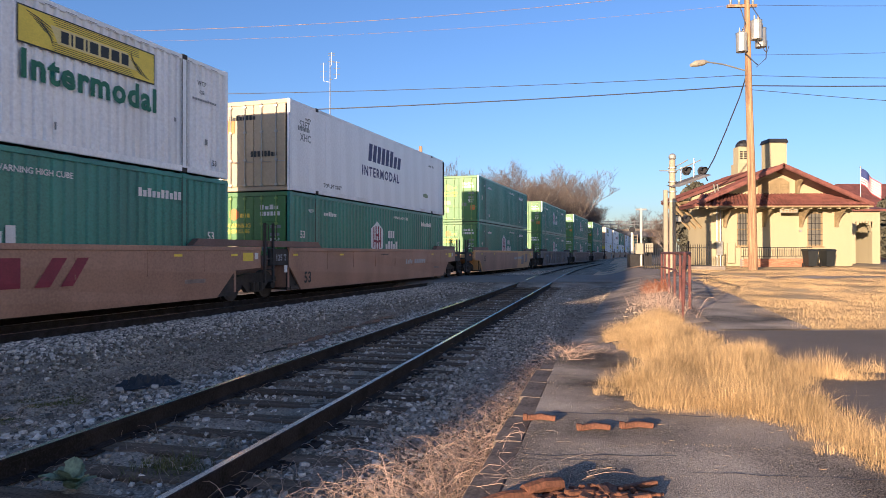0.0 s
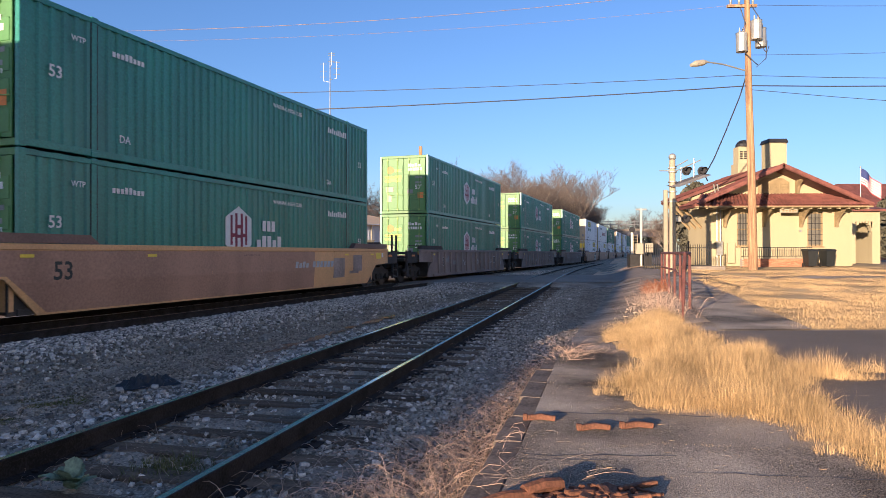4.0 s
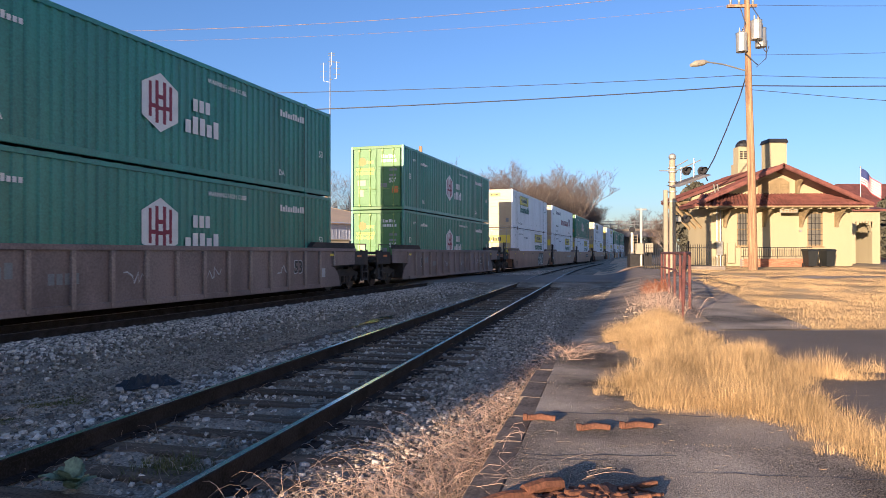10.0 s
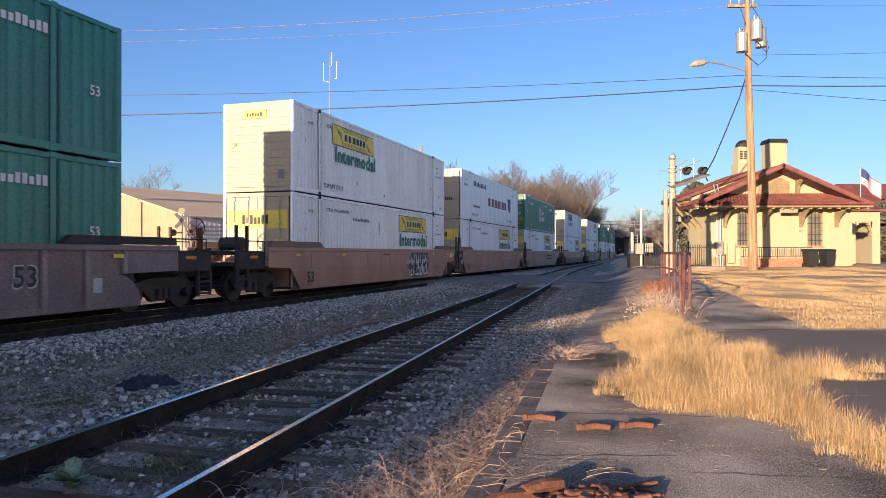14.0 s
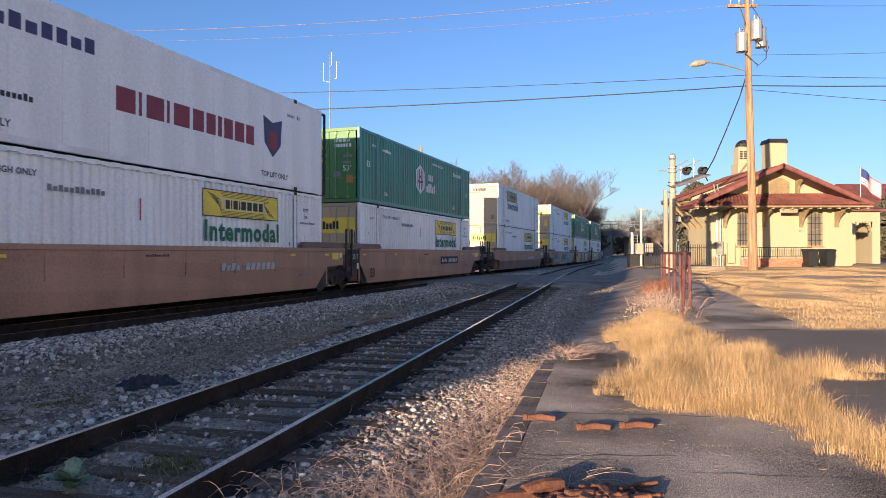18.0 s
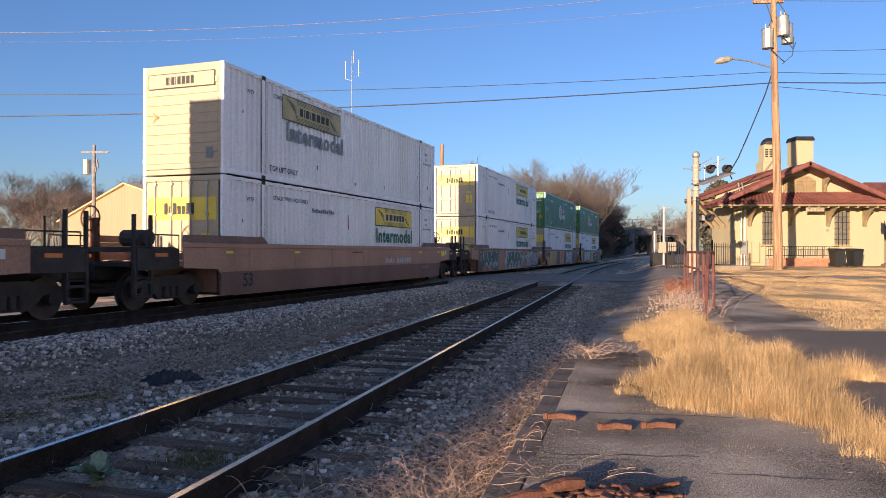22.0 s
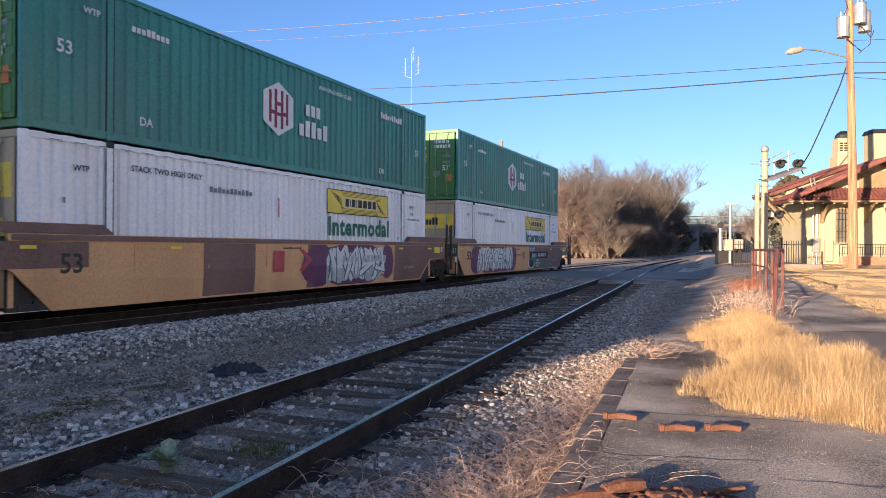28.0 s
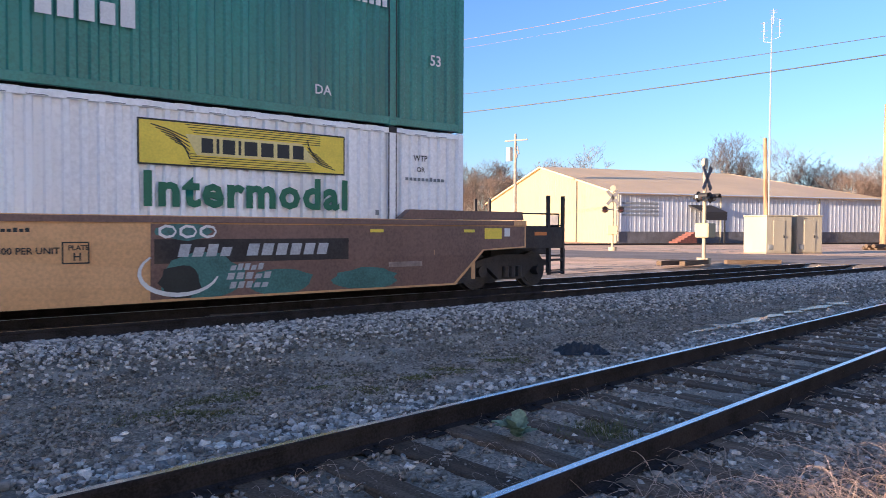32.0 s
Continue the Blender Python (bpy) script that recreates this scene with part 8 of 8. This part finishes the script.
def anchor(x, y, turn, bend=1):
    """A rusted rail anchor: a bent steel bar with hooked ends."""
    t = thing("rail_anchor", pose(x, y, float(ground_z(x, y)) + 0.012, 0, 0, turn), "rusted steel rail anchor lying on asphalt", "rail fitting", "loose rail anchors")
    bm = bmesh.new()
    solid(bm, [(-0.11, -0.022, 0), (0.0, -0.022, 0.012), (0.11, -0.022, 0), (0.115, -0.022, 0.04), (0.0, -0.022, 0.055), (-0.11, -0.022, 0.042)],
          [(-0.11, 0.022, 0), (0.0, 0.022, 0.012), (0.11, 0.022, 0), (0.115, 0.022, 0.04), (0.0, 0.022, 0.055), (-0.11, 0.022, 0.042)])
    bmesh.ops.recalc_face_normals(bm, faces=bm.faces)
    bmesh.ops.bevel(bm, geom=bm.edges[:], offset=0.006, segments=1, affect="EDGES")
    part("bar", bm, M["rust"], t)
    bm = bmesh.new()
    box(bm, -0.145, -0.105, -0.026, 0.026, 0, 0.052, 0.008)
    part("hook", bm, M["rust"], t)
    return t


anchor(0.78, 5.64, -8)
anchor(1.15, 5.35, 4)
anchor(1.49, 5.4, 2)

# heap of rusty spikes, plates and bars at the camera's feet
hp = random.Random(9)
bm = bmesh.new()
tube(bm, [(-0.08, 0, 0), (0.07, 0, 0)], [0.009, 0.01], 5)
tube(bm, [(0.07, 0, 0), (0.09, 0, 0)], [0.02, 0.017], 6)
spike_mesh = finish(bm, "track_spike", M["rust"])
bm = bmesh.new()
box(bm, -0.13, 0.13, -0.03, 0.03, -0.012, 0.012, 0.005)
plate_mesh = finish(bm, "joint_plate", M["rust"])
bm = bmesh.new()
box(bm, -0.05, 0.05, -0.02, 0.02, -0.015, 0.02, 0.006)
clip_mesh = finish(bm, "clip", M["rust"])
HEAP_LABEL = {"track_spike": "rusted railway track spike in a heap of scrap", "joint_plate": "rusted steel plate in a heap of track scrap", "rail_clip": "rusted rail clip in a heap of track scrap"}
for k in range(150):
    a, d = hp.uniform(0, 6.28), abs(hp.gauss(0, 0.2))
    x, y = 0.76 + 1.05 * d * math.cos(a), 3.78 + 0.55 * d * math.sin(a)
    z = 0.19 + 0.012 + max(0, 0.06 - 0.15 * d) * hp.random()
    name, me = hp.choice((("track_spike", spike_mesh), ("track_spike", spike_mesh), ("joint_plate", plate_mesh), ("rail_clip", clip_mesh)))
    t = share(name, me, None, pose(x, y, z + 0.01, hp.uniform(-16, 16), hp.uniform(-12, 12), hp.uniform(0, 360)))
    tagged(t, HEAP_LABEL[name], "rail fitting", "heap of rusty track scrap")
for x0, x1, y0, y1, z, rad in ((0.2, 0.46, 3.72, 3.86, 0.23, 0.035), (0.44, 0.66, 3.86, 3.98, 0.25, 0.04)):
    b = thing("joint_bar", pose(x0, y0, z), "rusted steel joint bar lying in the scrap heap", "rail fitting", "heap of rusty track scrap")
    bm = bmesh.new()
    tube(bm, [(0, 0, 0), ((x1 - x0) * 0.5, (y1 - y0) * 0.5, 0.015), (x1 - x0, y1 - y0, 0.0)], rad, 7)
    part("bar", bm, M["rust"], b)
y = r.uniform(3.9, 4.4, 70)
x = r.uniform(0.25, 0.9, 70)
stems("dry_weeds", on_ground(x, y), r.uniform(0.15, 0.4, 70), M["weed_dry"], "dead stalks behind the scrap heap", 21, 0.0016, 0.2)

# crumpled black plastic in the dirt
bag = thing("plastic_sheet", pose(-3.45, 8.3, 0.0, 0, 0, 38) @ Matrix.Diagonal((0.8, 0.8, 0.9, 1)), "crumpled black plastic sheet lying in the dirt", "litter")
bm = bmesh.new()
bmesh.ops.create_grid(bm, x_segments=34, y_segments=16, size=0.5)
for v in bm.verts:
    u = Vector((v.co.x * 4.5, v.co.y * 6, 2.0))
    edge = max(0.0, 1 - max(abs(v.co.x) * 2, abs(v.co.y) * 2) ** 3)
    v.co.z = 0.012 + edge * (0.1 + 0.08 * noise.noise(u) + 0.07 * noise.noise(u * 2.1) + 0.04 * noise.noise(u * 5))
    v.co.x *= 0.8 + 0.12 * noise.noise(u * 0.6)
    v.co.y *= 0.42
    v.co.z = max(v.co.z, 0.008)
part("sheet", bm, M["black_plastic"], bag)

# grit and straw crumbs on the asphalt, and cracks across it
y = 3.2 + 9 * r.beta(1, 1.6, 5200)
x = kerb_x(y) + 0.3 + 3.4 * r.uniform(0, 1, 5200) ** 1.4
grit = r.uniform(0.002, 0.0055, 5200)
scatter_stones("platform_grit", np.stack([x, y, ground_z(x, y) + 0.014], -1), grit, M["stone_dark"], "fine grit strewn over the asphalt platform", 41)
x, y = r.uniform(0.4, 3.4, 320), r.uniform(3.6, 7.2, 320)
stems("dry_straw_litter", on_ground(x, y, 0.016), r.uniform(0.02, 0.08, 320), M["straw"], "loose straw stalks lying on the asphalt", 42, 0.001, 0.05)
for k, (x0, y0, x1, y1, w) in enumerate(((0.45, 4.72, 1.55, 4.68, 0.014), (0.5, 4.62, 1.1, 4.6, 0.01), (1.5, 4.35, 2.6, 4.2, 0.01), (0.9, 5.9, 2.2, 5.75, 0.016), (1.1, 7.6, 2.4, 7.5, 0.014))):
    bm = bmesh.new()
    rows = []
    for i in range(25):
        f = i / 24
        px, py = x0 + (x1 - x0) * f, y0 + (y1 - y0) * f + 0.035 * noise.noise(Vector((f * 6, k, 0)))
        ww = w * (0.5 + 0.8 * abs(noise.noise(Vector((f * 9, k, 5)))))
        rows.append([bm.verts.new((px, py + q, float(ground_z(px, py)) + 0.017)) for q in (-ww, ww)])
    for p0, p1 in zip(rows, rows[1:]):
        bm.faces.new((p0[0], p1[0], p1[1], p0[1]))
    tagged(part("asphalt_crack", bm, M["shed_base"]), "dirt-filled crack in the old asphalt", "pavement", kind="structure")

# puddle between the tracks
bm = bmesh.new()
ctr = [(-2.82, 10.9), (-2.62, 11.6), (-2.4, 12.5), (-2.2, 13.6), (-1.95, 14.8), (-1.62, 16.0), (-1.35, 17.2), (-1.15, 18.0)]
half = [0.04, 0.15, 0.2, 0.14, 0.1, 0.15, 0.2, 0.04]
left, right = [], []
for i in range(50):
    f = i / 49 * 7
    k = min(6, int(f))
    w = f - k
    x, y = ctr[k][0] * (1 - w) + ctr[k + 1][0] * w, ctr[k][1] * (1 - w) + ctr[k + 1][1] * w
    h = (half[k] * (1 - w) + half[k + 1] * w) * max(0.02, min(1.2, 0.55 + 2.2 * noise.noise(Vector((f * 3.1, 4.0, 2.0)))))
    left.append(bm.verts.new((x - h * (1 + 0.6 * noise.noise(Vector((f * 2.2, 0, 0)))), y, 0.0)))
    right.append(bm.verts.new((x + h * (1 + 0.6 * noise.noise(Vector((f * 2.5, 9, 0)))), y, 0.0)))
for i in range(49):
    bm.faces.new((left[i], right[i], right[i + 1], left[i + 1]))
zmax = float(ground_z(-2.2, 13.6)) + 0.034
tagged(part("puddle", bm, M["water"], at=pose(0, 0, zmax)), "shallow rain puddle reflecting the sky between tracks", "water", kind="structure")

# rail fittings on the near siding: tie plates and spikes
bm = bmesh.new()
box(bm, -0.18, 0.18, -0.09, 0.09, 0, 0.014, 0.003)
for sx in (-0.1, 0.1):
    for sy in (-0.05, 0.05):
        box(bm, sx - 0.02, sx + 0.02, sy - 0.015, sy + 0.015, 0.014, 0.032, 0.004)
tie_plate = finish(bm, "tie_plate", M["rail_side"])
for k in range(46):
    y = -0.3 + k * 0.56
    for off in (-0.753, 0.753):
        x = SIDING_X0 + SIDING_SLOPE * y + off / 0.975
        share("tie_plate", tie_plate, siding, pose(x, y - off * 0.22, SIDING_Z - 0.171, 0, 0, -12.9))

# shaded plank lying by the main track, and a strip of old rail on the tie ends
plank = thing("plank", pose(-9.2, 8.3, 0.06, 0, 0, 60), "weathered grey plank lying in the ballast", "timber")
bm = bmesh.new()
box(bm, -0.9, 0.9, -0.11, 0.11, 0, 0.06, 0.01)
part("board", bm, M["tie"], plank)

spare = thing("spare_rail", pose(0, 0, 0), "long spare steel rail lying on the ballast beside the main track", "rail")
share("rail", rail_mesh("spare_rail", [main_at(q, 2.35, 0.235) for q in np.arange(-30, 31, 4.0)], M["rail_dull"]), spare)
for k in range(9):                                              # loose blocks under the spare rail
    bm = bmesh.new()
    box(bm, -0.35, 0.35, -0.09, 0.09, 0, 0.07, 0.01)
    x, y, z = main_at(-12 + 5 * k, 2.35, 0.0)
    part("block", bm, M["tie"], spare, at=pose(x, y, 0.0, 0, 0, -17.8))

# brick faces of the planter, laid in running bond
for row in range(10):
    for k in range(21):
        x = 18.6 + k * 0.208 + (0.104 if row % 2 else 0)
        if x < 22.85:
            share("brick", brick_mesh, planter, pose(x, 43.712, 0.6 + row * 0.062))


# ---- what moves: the train runs past at a steady speed, its wheels turn ----
def motions():
    for ob, mid, up in TRAIN:
        walk(ob, [(t, train_pose(mid, up, t)) for t in range(0, 33)])
    turn = math.degrees(SPEED / WHEEL_R)
    for w, dy in WHEELSETS:
        walk(w, [(2 * k / FPS, pose(0, dy, WHEEL_R, turn * 2 * k / FPS, 0, 0)) for k in range(0, 481)])


motions()
